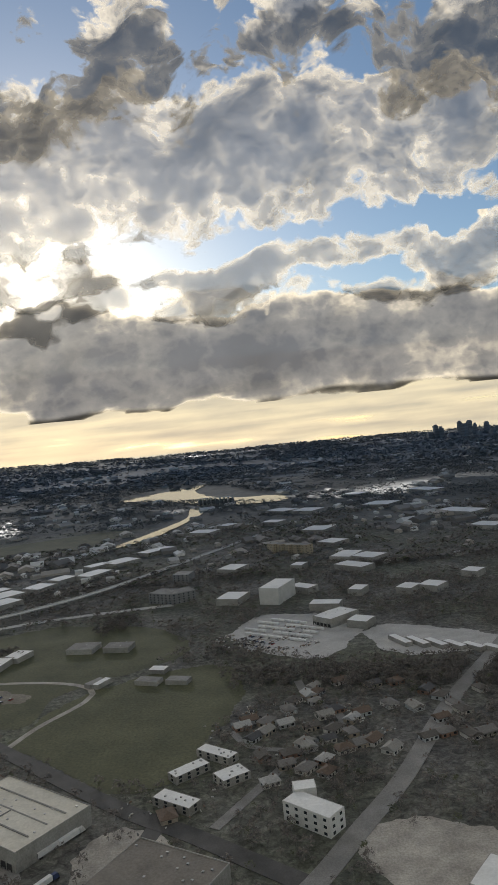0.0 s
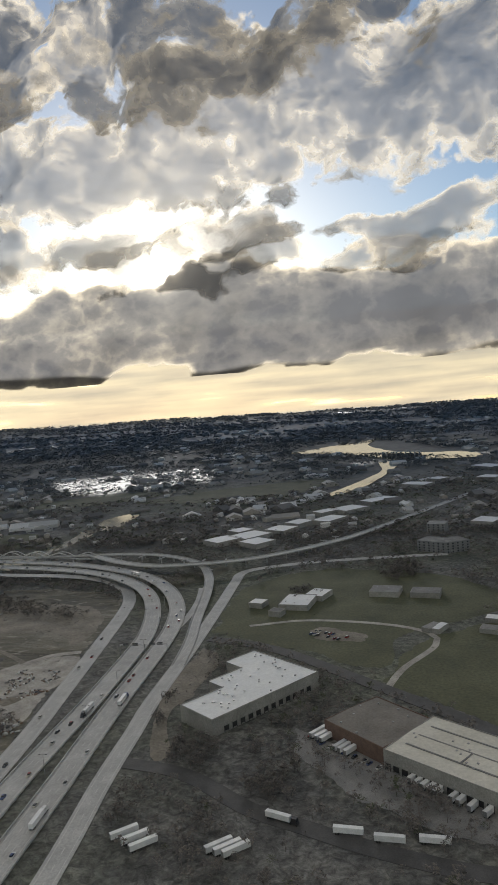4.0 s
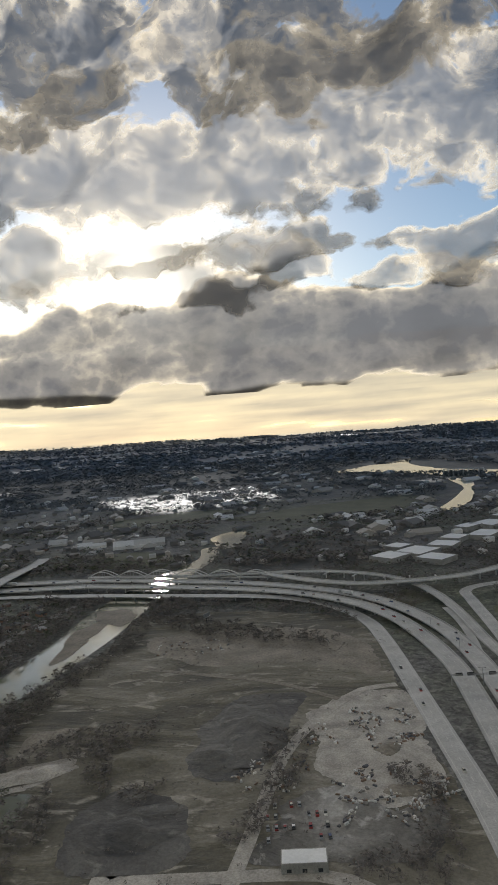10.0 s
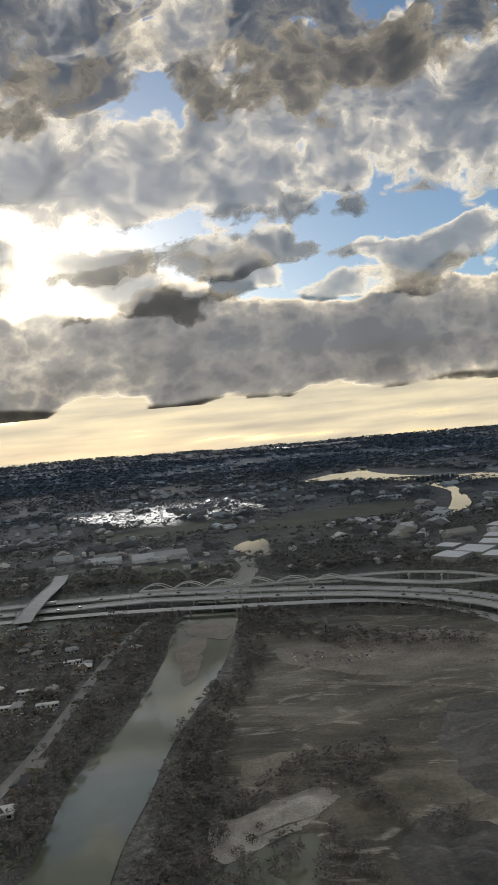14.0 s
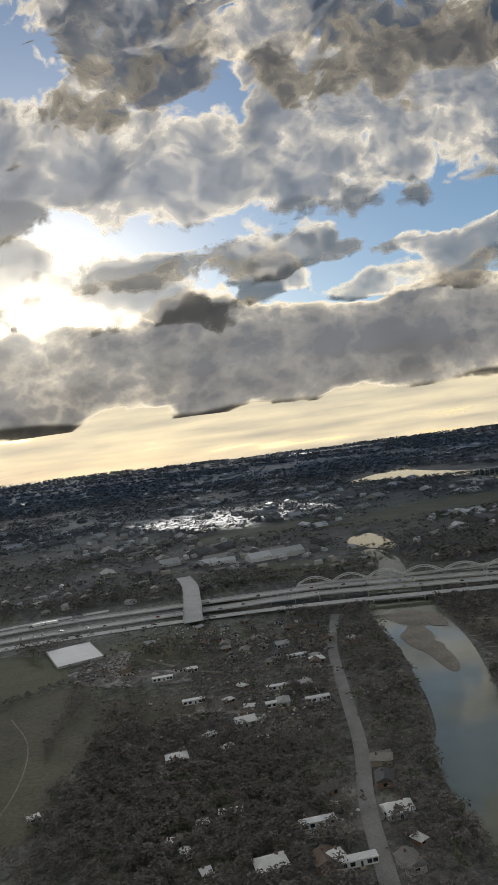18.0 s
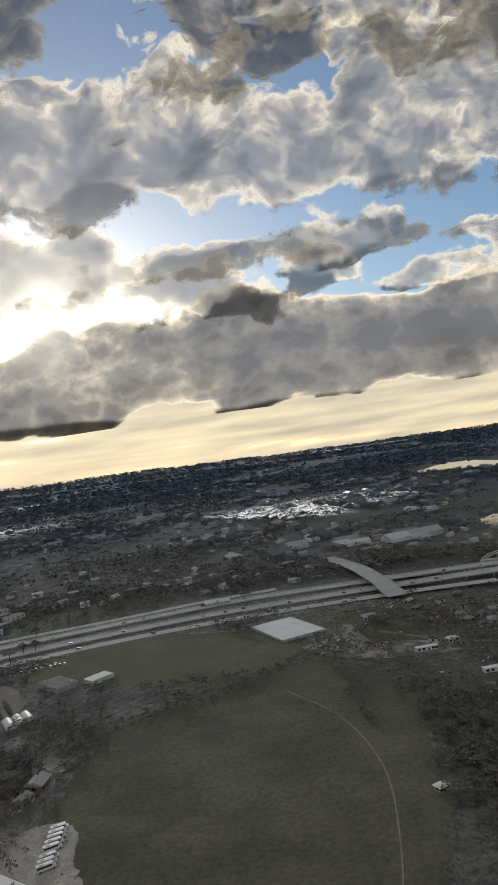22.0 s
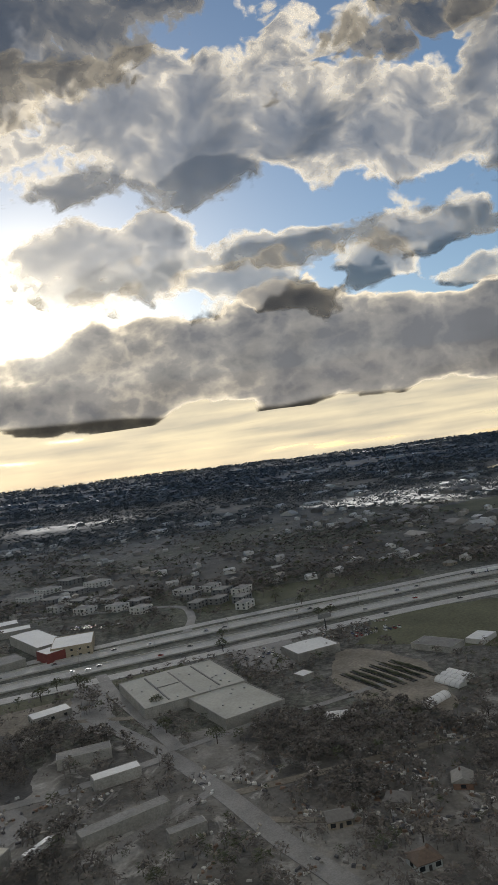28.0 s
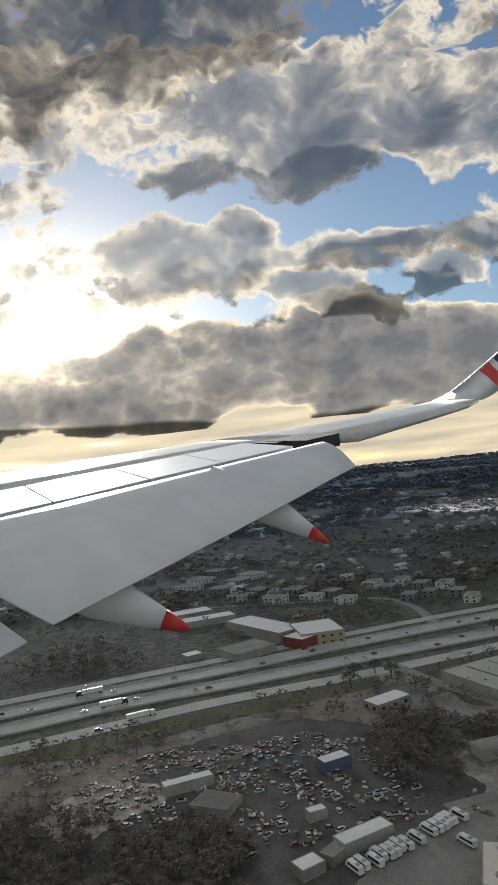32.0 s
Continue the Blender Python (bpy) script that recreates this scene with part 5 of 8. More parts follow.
block("warehouse", (23.9, 673.6), (41.3, 655.0), 15.4, 6, M_WALL, M_WROOF, "distant white-roofed warehouse among trees")
block("warehouse", (37.3, 595.1), (62.7, 586.4), 15.6, 6, M_WALL, M_WROOF, "distant white-roofed warehouse among trees")
block("warehouse", (76.9, 635.7), (88.7, 628.7), 19.8, 6, M_WALL, M_WROOF, "distant white-roofed warehouse among trees")
block("warehouse", (65.0, 1303.1), (103.1, 1273.5), 48.5, 6, M_WALL, M_WROOF, "distant white-roofed warehouse among trees")
block("warehouse", (188.3, 1507.5), (218.0, 1474.4), 50.7, 6, M_WALL, M_WROOF, "distant white-roofed warehouse among trees")
block("warehouse", (198.0, 1290.3), (240.8, 1256.7), 59.0, 6, M_WALL, M_WROOF, "distant white-roofed warehouse among trees")
block("warehouse", (-72.1, 1187.3), (-52.8, 1171.1), 30.6, 6, M_WALL, M_WROOF, "distant white-roofed warehouse among trees")
block("warehouse", (4.8, 1175.9), (31.7, 1156.1), 32.6, 6, M_WALL, M_WROOF, "distant white-roofed warehouse among trees")
block("warehouse", (63.9, 1039.8), (98.2, 1019.9), 44.9, 6, M_WALL, M_WROOF, "distant white-roofed warehouse among trees")
block("warehouse", (79.9, 805.4), (102.4, 791.5), 41.8, 6, M_WALL, M_WROOF, "distant white-roofed warehouse among trees")
block("warehouse", (-118.4, 1133.8), (-80.7, 1111.4), 36.6, 6, M_WALL, M_WROOF, "distant white-roofed warehouse among trees")
block("warehouse", (-53.3, 793.1), (-31.2, 780.4), 31.4, 6, M_WALL, M_WROOF, "distant white-roofed warehouse among trees")
block("warehouse", (31.3, 776.9), (44.0, 770.0), 19.0, 6, M_WALL, M_WROOF, "distant white-roofed warehouse among trees")
block("warehouse", (17.4, 1356.2), (48.9, 1308.4), 42.5, 6, M_WALL, M_WROOF, "distant white-roofed warehouse among trees")
block("warehouse", (103.5, 797.0), (125.8, 773.7), 30.5, 6, M_WALL, M_WROOF, "distant white-roofed warehouse among trees")
block("warehouse", (119.7, 625.7), (132.0, 615.7), 20.8, 6, M_WALL, M_WROOF, "distant white-roofed warehouse among trees")
block("warehouse", (141.2, 628.0), (155.7, 614.4), 20.5, 6, M_WALL, M_WROOF, "distant white-roofed warehouse among trees")
block("warehouse", (289.7, 1113.9), (330.3, 1053.8), 43.8, 6, M_WALL, M_WROOF, "distant white-roofed warehouse among trees")
block("warehouse", (78.7, 757.2), (105.3, 727.4), 23.6, 6, M_WALL, M_WROOF, "distant white-roofed warehouse among trees")
block("warehouse", (326.1, 1470.6), (357.4, 1403.9), 46.6, 6, M_WALL, M_WROOF, "distant white-roofed warehouse among trees")
block("warehouse", (76.0, 920.9), (96.2, 898.6), 33.0, 6, M_WALL, M_WROOF, "distant white-roofed warehouse among trees")
block("warehouse", (288.4, 937.7), (312.8, 907.9), 35.1, 6, M_WALL, M_WROOF, "distant white-roofed warehouse among trees")
block("warehouse", (193.0, 668.6), (205.8, 656.7), 19.1, 6, M_WALL, M_WROOF, "distant white-roofed warehouse among trees")
block("office", (-389.0, 267.8), (-374.2, 269.2), 7.7, 3.5, M_WALL, M_WROOF, "low white-roofed yard office on gravel", windows=1)
block("industrial_hall", (-344.7, 747.6), (-323.5, 728.7), 33.5, 5, M_WALL, M_WROOF, "white-roofed industrial hall near the river")
block("industrial_hall", (-320.0, 765.6), (-295.4, 744.9), 39.7, 5, M_WALL, M_WROOF, "white-roofed industrial hall near the river")
block("industrial_hall", (-301.5, 732.1), (-278.7, 713.5), 28.7, 5, M_WALL, M_WROOF, "white-roofed industrial hall near the river")
block("industrial_hall", (-328.5, 799.8), (-312.0, 785.7), 24.6, 5, M_WALL, M_WROOF, "white-roofed industrial hall near the river")
block("industrial_hall", (-283.7, 794.8), (-258.6, 781.7), 31.3, 5, M_WALL, M_WROOF, "white-roofed industrial hall near the river")
block("industrial_hall", (-265.4, 835.6), (-245.4, 822.5), 30.1, 5, M_WALL, M_WROOF, "white-roofed industrial hall near the river")
block("industrial_hall", (-233.5, 845.1), (-211.0, 830.9), 42.1, 5, M_WALL, M_WROOF, "white-roofed industrial hall near the river")
block("industrial_hall", (-216.7, 924.3), (-193.2, 902.5), 43.1, 5, M_WALL, M_WROOF, "white-roofed industrial hall near the river")
block("industrial_hall", (-238.8, 909.0), (-223.9, 895.2), 33.2, 5, M_WALL, M_WROOF, "white-roofed industrial hall near the river")
block("industrial_hall", (-179.5, 985.9), (-161.3, 968.2), 54.5, 5, M_WALL, M_WROOF, "white-roofed industrial hall near the river")
house(-623.4, 505.9, random.uniform(0, 180), 8, 6, "grey")
house(-632.4, 471.9, random.uniform(0, 180), 8, 6, "grey")
house(-609.4, 378.8, random.uniform(0, 180), 8, 6, "grey")
house(-611.3, 363.6, random.uniform(0, 180), 8, 6, "grey")
house(-637.8, 319.7, random.uniform(0, 180), 8, 6, "grey")
house(-613.4, 313.7, random.uniform(0, 180), 8, 6, "grey")
house(-633.6, 360.6, random.uniform(0, 180), 8, 6, "grey")
house(-644.4, 452.0, random.uniform(0, 180), 8, 6, "grey")
house(-611.8, 549.0, random.uniform(0, 180), 8, 6, "grey")
house(-596.1, 542.1, random.uniform(0, 180), 8, 6, "grey")
house(-641.0, 549.2, random.uniform(0, 180), 8, 6, "grey")
house(-648.0, 517.6, random.uniform(0, 180), 8, 6, "grey")
house(-632.9, 586.1, random.uniform(0, 180), 8, 6, "grey")
house(-617.1, 585.9, random.uniform(0, 180), 8, 6, "grey")
house(-611.1, 342.2, 12, 9, 7, "white")
house(-663.2, 433.3, 12, 9, 7, "white")
house(-654.5, 320.9, 12, 9, 7, "white")
house(-692.1, 403.0, 12, 9, 7, "white")
house(-608.1, 325.0, random.uniform(0, 180), 4, 3, "white")
house(-677.2, 350.1, random.uniform(0, 180), 4, 3, "white")
house(-669.6, 355.1, random.uniform(0, 180), 4, 3, "white")
house(-686.6, 341.0, random.uniform(0, 180), 4, 3, "white")
house(-681.4, 333.5, random.uniform(0, 180), 4, 3, "white")
house(-674.0, 321.7, random.uniform(0, 180), 4, 3, "white")
house(-742.4, 369.1, random.uniform(0, 180), 4, 3, "white")
house(-665.6, 355.3, random.uniform(0, 180), 4, 3, "white")
mobile_home(-638.2, 341.0, 8)
mobile_home(-627.3, 450.2, 8)
mobile_home(-647.2, 450.7, 8)
mobile_home(-628.3, 317.9, 8)
mobile_home(-690.4, 468.8, 8)
mobile_home(-632.8, 522.1, 8)
mobile_home(-646.3, 473.5, 8)
mobile_home(-712.6, 512.5, 8)
house(-622.4, 515.3, random.uniform(0, 180), 8, 6, "grey")
house(-632.3, 466.6, random.uniform(0, 180), 8, 6, "grey")
house(-737.5, 532.6, random.uniform(0, 180), 8, 6, "grey")
house(-703.1, 527.3, random.uniform(0, 180), 8, 6, "grey")
house(-731.7, 591.3, random.uniform(0, 180), 8, 6, "grey")
house(-677.8, 566.5, random.uniform(0, 180), 8, 6, "grey")
house(-664.3, 547.7, random.uniform(0, 180), 8, 6, "grey")
house(-655.3, 569.6, random.uniform(0, 180), 8, 6, "grey")
house(-643.9, 571.1, random.uniform(0, 180), 8, 6, "grey")
house(-624.1, 554.8, random.uniform(0, 180), 8, 6, "grey")
house(-763.2, 912.3, random.uniform(0, 180), 8, 6, "grey")
house(-715.0, 840.9, random.uniform(0, 180), 8, 6, "grey")
house(-808.9, 1011.8, random.uniform(0, 180), 8, 6, "grey")
house(-678.0, 885.1, random.uniform(0, 180), 8, 6, "grey")
house(-816.3, 721.4, random.uniform(0, 180), 9, 7, "grey")
house(-751.8, 759.3, random.uniform(0, 180), 9, 7, "grey")
house(-773.3, 747.3, random.uniform(0, 180), 9, 7, "grey")
house(-852.7, 749.6, random.uniform(0, 180), 9, 7, "grey")
house(-872.7, 848.7, random.uniform(0, 180), 9, 7, "grey")
house(-832.0, 851.4, random.uniform(0, 180), 9, 7, "grey")
house(-794.5, 895.6, random.uniform(0, 180), 9, 7, "grey")
house(-914.4, 915.4, random.uniform(0, 180), 9, 7, "grey")
house(-781.4, 828.9, random.uniform(0, 180), 9, 7, "grey")
house(-897.8, 805.7, random.uniform(0, 180), 9, 7, "grey")
house(-827.4, 771.5, random.uniform(0, 180), 9, 7, "grey")
house(-703.3, 855.4, random.uniform(0, 180), 9, 7, "grey")
house(-866.5, 1004.3, random.uniform(0, 180), 9, 7, "grey")
house(-915.3, 385.3, random.uniform(0, 180), 9, 7, "grey")
house(-915.3, 404.4, random.uniform(0, 180), 9, 7, "grey")
house(-902.6, 375.6, random.uniform(0, 180), 9, 7, "grey")
house(-906.6, 419.7, random.uniform(0, 180), 9, 7, "grey")
house(-891.4, 411.1, random.uniform(0, 180), 9, 7, "grey")
house(-927.7, 403.3, random.uniform(0, 180), 9, 7, "grey")
house(53.3, 326.3, random.choice((20, 50, 110)), 9, 7, "grey")
house(45.7, 337.0, random.choice((20, 50, 110)), 9, 7, "grey")
house(39.8, 335.2, random.choice((20, 50, 110)), 9, 7, "grey")
house(75.4, 371.9, random.choice((20, 50, 110)), 9, 7, "grey")
house(62.9, 378.9, random.choice((20, 50, 110)), 9, 7, "grey")
house(101.1, 334.3, random.choice((20, 50, 110)), 9, 7, "grey")
house(93.6, 332.8, random.choice((20, 50, 110)), 9, 7, "grey")
house(92.7, 383.6, random.choice((20, 50, 110)), 9, 7, "grey")
house(87.2, 393.5, random.choice((20, 50, 110)), 9, 7, "grey")
house(39.8, 419.8, random.choice((20, 50, 110)), 9, 7, "grey")
house(24.4, 405.4, random.choice((20, 50, 110)), 9, 7, "grey")
house(10.2, 396.0, random.choice((20, 50, 110)), 9, 7, "grey")
house(3.7, 366.4, random.choice((20, 50, 110)), 9, 7, "grey")
house(-7.2, 358.4, random.choice((20, 50, 110)), 9, 7, "grey")
house(45.8, 371.3, random.choice((20, 50, 110)), 9, 7, "grey")
house(30.8, 331.0, random.choice((20, 50, 110)), 9, 7, "grey")
house(82.7, 338.4, random.choice((20, 50, 110)), 9, 7, "grey")
house(98.8, 362.4, random.choice((20, 50, 110)), 9, 7, "grey")
house(72.9, 410.9, random.choice((20, 50, 110)), 9, 7, "grey")
house(59.0, 410.0, random.choice((20, 50, 110)), 9, 7, "grey")
house(25.8, 372.3, random.choice((20, 50, 110)), 9, 7, "grey")
house(12.3, 341.1, random.choice((20, 50, 110)), 9, 7, "grey")
house(-6.2, 370.2, random.choice((20, 50, 110)), 9, 7, "grey")
house(-15.9, 374.5, random.choice((20, 50, 110)), 9, 7, "grey")
house(6.6, 383.9, random.choice((20, 50, 110)), 9, 7, "grey")
house(19.6, 402.8, random.choice((20, 50, 110)), 9, 7, "grey")
house(32.1, 378.0, random.choice((20, 50, 110)), 9, 7, "grey")
house(28.6, 354.1, random.choice((20, 50, 110)), 9, 7, "grey")
house(13.5, 336.7, random.choice((20, 50, 110)), 9, 7, "grey")
house(-19.7, 367.7, random.choice((20, 50, 110)), 9, 7, "grey")
house(-50.4, 285.7, random.choice((20, 50, 110)), 9, 7, "grey")
house(4.5, 331.5, random.choice((20, 50, 110)), 9, 7, "grey")
house(10.9, 315.1, random.choice((20, 50, 110)), 9, 7, "grey")
block("warehouse", (-1083.5, 531.1), (-1063.3, 488.4), 49.8, 4.5, M_WALL, M_OROOF, "wide warehouse with faded tan roof by the freeway", seams=True)
block("warehouse", (-1050.9, 506.7), (-1026.7, 465.3), 28.6, 4, M_WALL, M_OROOF, "tan-roofed open warehouse wing")
block("store", (-1000.5, 561.1), (-992.2, 542.0), 25.1, 4, M_WALL, M_WROOF, "white-roofed shop of a plant nursery")
block("shed", (-996.5, 515.6), (-992.0, 509.9), 7.0, 3, M_WALL, M_WROOF, "white-roofed open shed in a nursery")
block("diner", (-1116.8, 499.2), (-1101.5, 508.9), 9.4, 3, M_WALL, M_WROOF, "low white-roofed roadside diner", windows=1)
block("shed", (-1142.5, 447.7), (-1133.2, 452.5), 5.7, 4, M_BLUE, M_WROOF, "white-roofed shed with a blue wall")
block("shed", (-1141.3, 399.3), (-1127.2, 407.3), 5.8, 3.5, M_WALL, M_WROOF, "long white shed in a breaker yard")
block("shed", (-1144.9, 395.2), (-1140.6, 400.1), 4.2, 3, M_WALL, M_GROOF, "grey annex of a long shed")
block("shed", (-1152.7, 390.3), (-1146.8, 394.1), 5.5, 3, M_WALL, M_WROOF, "white shed among wrecked cars")
block("shed", (-1149.4, 418.1), (-1144.1, 420.2), 3.5, 3, M_WALL, M_WROOF, "small white canopy among wrecked cars")
block("depot", (-1113.3, 375.8), (-1092.0, 369.1), 18.3, 5, M_WALL, M_TROOF, "tan-roofed depot beside parked buses", vents=10)
block("shed", (-1090.7, 447.0), (-1070.9, 453.0), 7.6, 4, M_WALL, M_GROOF, "long grey-roofed shed beside a street")
block("shed", (-1071.4, 425.4), (-1055.9, 432.8), 5.9, 4, M_WALL, M_WROOF, "white-roofed shed beside a street")
block("shed", (-1066.4, 388.7), (-1042.0, 404.1), 5.2, 4, M_WALL, M_GROOF, "long grey-roofed shed with weathered panels")
block("shed", (-1039.8, 385.0), (-1029.4, 390.1), 3.9, 3.5, M_WALL, M_GROOF, "grey-roofed shed beside a street")
block("store", (-1189.2, 671.1), (-1154.3, 623.6), 20.4, 6, M_WALL, M_WROOF, "long white-roofed store beside the freeway")
block("store", (-1152.4, 616.2), (-1141.9, 604.3), 19.9, 6, M_RED, M_WROOF, "red-fronted store beside the freeway")
block("office", (-1141.7, 610.6), (-1116.8, 615.4), 32.2, 7, M_TANW, M_WROOF, "tan two-storey office with white roof", windows=2)
block("store", (-1224.5, 684.7), (-1183.4, 699.8), 16.4, 4, M_WALL, M_WROOF, "long low white-roofed store")
block("store", (-1241.6, 707.6), (-1201.5, 725.3), 18.2, 4, M_WALL, M_WROOF, "long low white-roofed store")
block("store", (-1177.6, 592.8), (-1156.5, 608.8), 21.8, 4, M_WALL, M_GROOF, "low grey-roofed store beside the freeway")
block("shed", (-1206.7, 603.1), (-1198.1, 608.3), 8.6, 3, M_WALL, M_WROOF, "small white canopy beside the freeway")
block("shed", (-1194.8, 441.7), (-1179.3, 448.0), 4.6, 3.5, M_WALL, M_WROOF, "long white shed at the edge of a dump")
block("shed", (-1185.3, 429.8), (-1173.7, 424.3), 10.0, 3, M_WALL, M_GROOF, "grey shed roof among trees")
block("apartment_block", (-1240.5, 883.3), (-1224.3, 870.1), 19.2, 5, M_PALE, M_GROOF, "pale apartment block with dark windows and grey roof", windows=2)
block("apartment_block", (-1202.7, 853.7), (-1188.0, 841.7), 18.3, 5, M_GREYW, M_GROOF, "pale apartment block with dark windows and grey roof", windows=2)
block("apartment_block", (-1214.2, 817.4), (-1200.1, 806.7), 16.5, 5, M_GREYW, M_GROOF, "pale apartment block with dark windows and grey roof", windows=2)
block("apartment_block", (-1179.7, 792.6), (-1166.8, 782.8), 15.8, 5, M_GREYW, M_GROOF, "pale apartment block with dark windows and grey roof", windows=2)
block("apartment_block", (-1164.7, 749.0), (-1153.1, 740.6), 14.0, 5, M_PALE, M_GROOF, "pale apartment block with dark windows and grey roof", windows=2)
block("apartment_block", (-1137.0, 744.0), (-1125.9, 735.8), 14.1, 5, M_PALE, M_GROOF, "pale apartment block with dark windows and grey roof", windows=2)
block("apartment_block", (-1121.1, 755.0), (-1110.1, 746.5), 14.8, 5, M_GREYW, M_GROOF, "pale apartment block with dark windows and grey roof", windows=2)
block("apartment_block", (-1231.3, 929.8), (-1214.2, 914.6), 21.5, 5, M_GREYW, M_GROOF, "pale apartment block with dark windows and grey roof", windows=2)
block("apartment_block", (-1191.1, 888.3), (-1175.9, 874.8), 20.1, 5, M_PALE, M_GROOF, "pale apartment block with dark windows and grey roof", windows=2)
block("apartment_block", (-1246.6, 847.6), (-1231.2, 835.8), 17.5, 5, M_PALE, M_GROOF, "pale apartment block with dark windows and grey roof", windows=2)
block("apartment_block", (-1149.2, 781.0), (-1137.1, 771.6), 15.6, 5, M_PALE, M_GROOF, "pale apartment block with dark windows and grey roof", windows=2)
block("apartment_block", (-1113.2, 722.4), (-1103.0, 714.9), 13.4, 5, M_PALE, M_GROOF, "pale apartment block with dark windows and grey roof", windows=2)
block("apartment_block", (-1194.2, 774.2), (-1181.5, 765.0), 14.8, 5, M_PALE, M_GROOF, "pale apartment block with dark windows and grey roof", windows=2)
block("apartment_block", (-1076.6, 750.6), (-1066.7, 745.0), 16.0, 5, M_GREYW, M_GROOF, "pale apartment block with dark windows and grey roof", windows=2)
block("apartment_block", (-1066.7, 711.4), (-1057.7, 706.6), 14.1, 5, M_GREYW, M_GROOF, "pale apartment block with dark windows and grey roof", windows=2)
block("apartment_block", (-1050.7, 716.5), (-1041.8, 711.6), 14.5, 5, M_GREYW, M_GROOF, "pale apartment block with dark windows and grey roof", windows=2)
block("apartment_block", (-1033.9, 744.1), (-1024.6, 738.6), 16.2, 5, M_PALE, M_GROOF, "pale apartment block with dark windows and grey roof", windows=2)
block("apartment_block", (-1032.0, 710.8), (-1023.4, 706.0), 14.5, 5, M_GREYW, M_GROOF, "pale apartment block with dark windows and grey roof", windows=2)
block("apartment_block", (-1085.4, 774.6), (-1075.0, 768.5), 17.2, 5, M_PALE, M_GROOF, "pale apartment block with dark windows and grey roof", windows=2)
block("apartment_block", (-1062.6, 775.2), (-1052.5, 769.0), 17.6, 5, M_PALE, M_GROOF, "pale apartment block with dark windows and grey roof", windows=2)
block("apartment_block", (-1050.4, 751.2), (-1040.8, 745.6), 16.4, 5, M_GREYW, M_GROOF, "pale apartment block with dark windows and grey roof", windows=2)
block("apartment_block", (-1028.8, 686.9), (-1020.6, 682.6), 13.3, 5, M_PALE, M_GROOF, "pale apartment block with dark windows and grey roof", windows=2)
block("depot", (-893.4, 341.1), (-868.0, 323.8), 11.0, 5, M_WALL, M_WROOF, "white-roofed bus depot with roof vents", vents=6)
block("hall", (-810.0, 607.5), (-789.3, 563.9), 31.5, 1.2, M_CONC, M_WROOF, "low wide white-roofed hall at the edge of a field")
block("tent", (-906.9, 537.1), (-899.6, 530.3), 15.0, 2.5, M_PALE, M_WROOF, "white canopy beside the field")
block("shed", (-934.2, 539.4), (-917.8, 523.6), 13.7, 3, M_WALL, M_GROOF, "grey shed roof beside nursery beds")
tunnel((-933.9, 489.7), (-926.7, 477.3))
tunnel((-930.4, 493.6), (-923.9, 481.8))
tunnel((-927.1, 496.8), (-920.4, 486.1))
tunnel((-947.9, 460.6), (-935.9, 470.7))
tunnel((-986.5, 464.0), (-977.5, 463.4))
house(-9.3, 330.6, random.choice((20, 50, 110)), 8, 6, "grey")
house(20.3, 309.8, random.choice((20, 50, 110)), 8, 6, "grey")
house(-6.3, 305.8, random.choice((20, 50, 110)), 8, 6, "grey")
house(23.4, 414.4, random.choice((20, 50, 110)), 8, 6, "grey")
house(20.3, 321.9, random.choice((20, 50, 110)), 8, 6, "grey")
house(1.6, 320.4, random.choice((20, 50, 110)), 8, 6, "grey")
house(23.7, 342.4, random.choice((20, 50, 110)), 8, 6, "grey")
house(-13.8, 351.8, random.choice((20, 50, 110)), 8, 6, "grey")
house(36.6, 348.1, random.choice((20, 50, 110)), 8, 6, "grey")
house(39.7, 363.9, random.choice((20, 50, 110)), 8, 6, "grey")
house(17.2, 358.9, random.choice((20, 50, 110)), 8, 6, "grey")
house(22.9, 392.0, random.choice((20, 50, 110)), 8, 6, "grey")
house(85.1, 354.8, random.choice((20, 50, 110)), 8, 6, "grey")
house(119.3, 338.4, random.choice((20, 50, 110)), 8, 6, "grey")
house(96.9, 371.5, random.choice((20, 50, 110)), 8, 6, "grey")
house(116.9, 388.2, random.choice((20, 50, 110)), 8, 6, "grey")
house(113.0, 322.9, random.choice((20, 50, 110)), 8, 6, "grey")
house(140.7, 400.6, random.choice((20, 50, 110)), 8, 6, "grey")
house(140.7, 377.0, random.choice((20, 50, 110)), 8, 6, "grey")
house(73.0, 335.0, random.choice((20, 50, 110)), 8, 6, "grey")
house(-666.4, 563.0, random.uniform(0, 180), 6, 5, "grey")
house(-699.6, 619.0, random.uniform(0, 180), 6, 5, "grey")
house(-629.6, 623.6, random.uniform(0, 180), 6, 5, "grey")
house(-665.3, 619.8, random.uniform(0, 180), 6, 5, "grey")
house(-625.8, 543.3, random.uniform(0, 180), 6, 5, "grey")
house(-640.4, 607.9, random.uniform(0, 180), 6, 5, "grey")
house(-676.9, 555.8, random.uniform(0, 180), 6, 5, "grey")
house(-652.9, 550.1, random.uniform(0, 180), 6, 5, "grey")
house(-698.9, 598.3, random.uniform(0, 180), 6, 5, "grey")
house(-679.8, 610.5, random.uniform(0, 180), 6, 5, "grey")
house(-661.8, 602.1, random.uniform(0, 180), 6, 5, "grey")
house(-671.9, 540.7, random.uniform(0, 180), 6, 5, "grey")
house(-626.3, 604.6, random.uniform(0, 180), 6, 5, "grey")
house(-693.1, 572.7, random.uniform(0, 180), 6, 5, "grey")
house(-671.9, 587.9, random.uniform(0, 180), 6, 5, "grey")
house(-642.7, 559.9, random.uniform(0, 180), 6, 5, "grey")
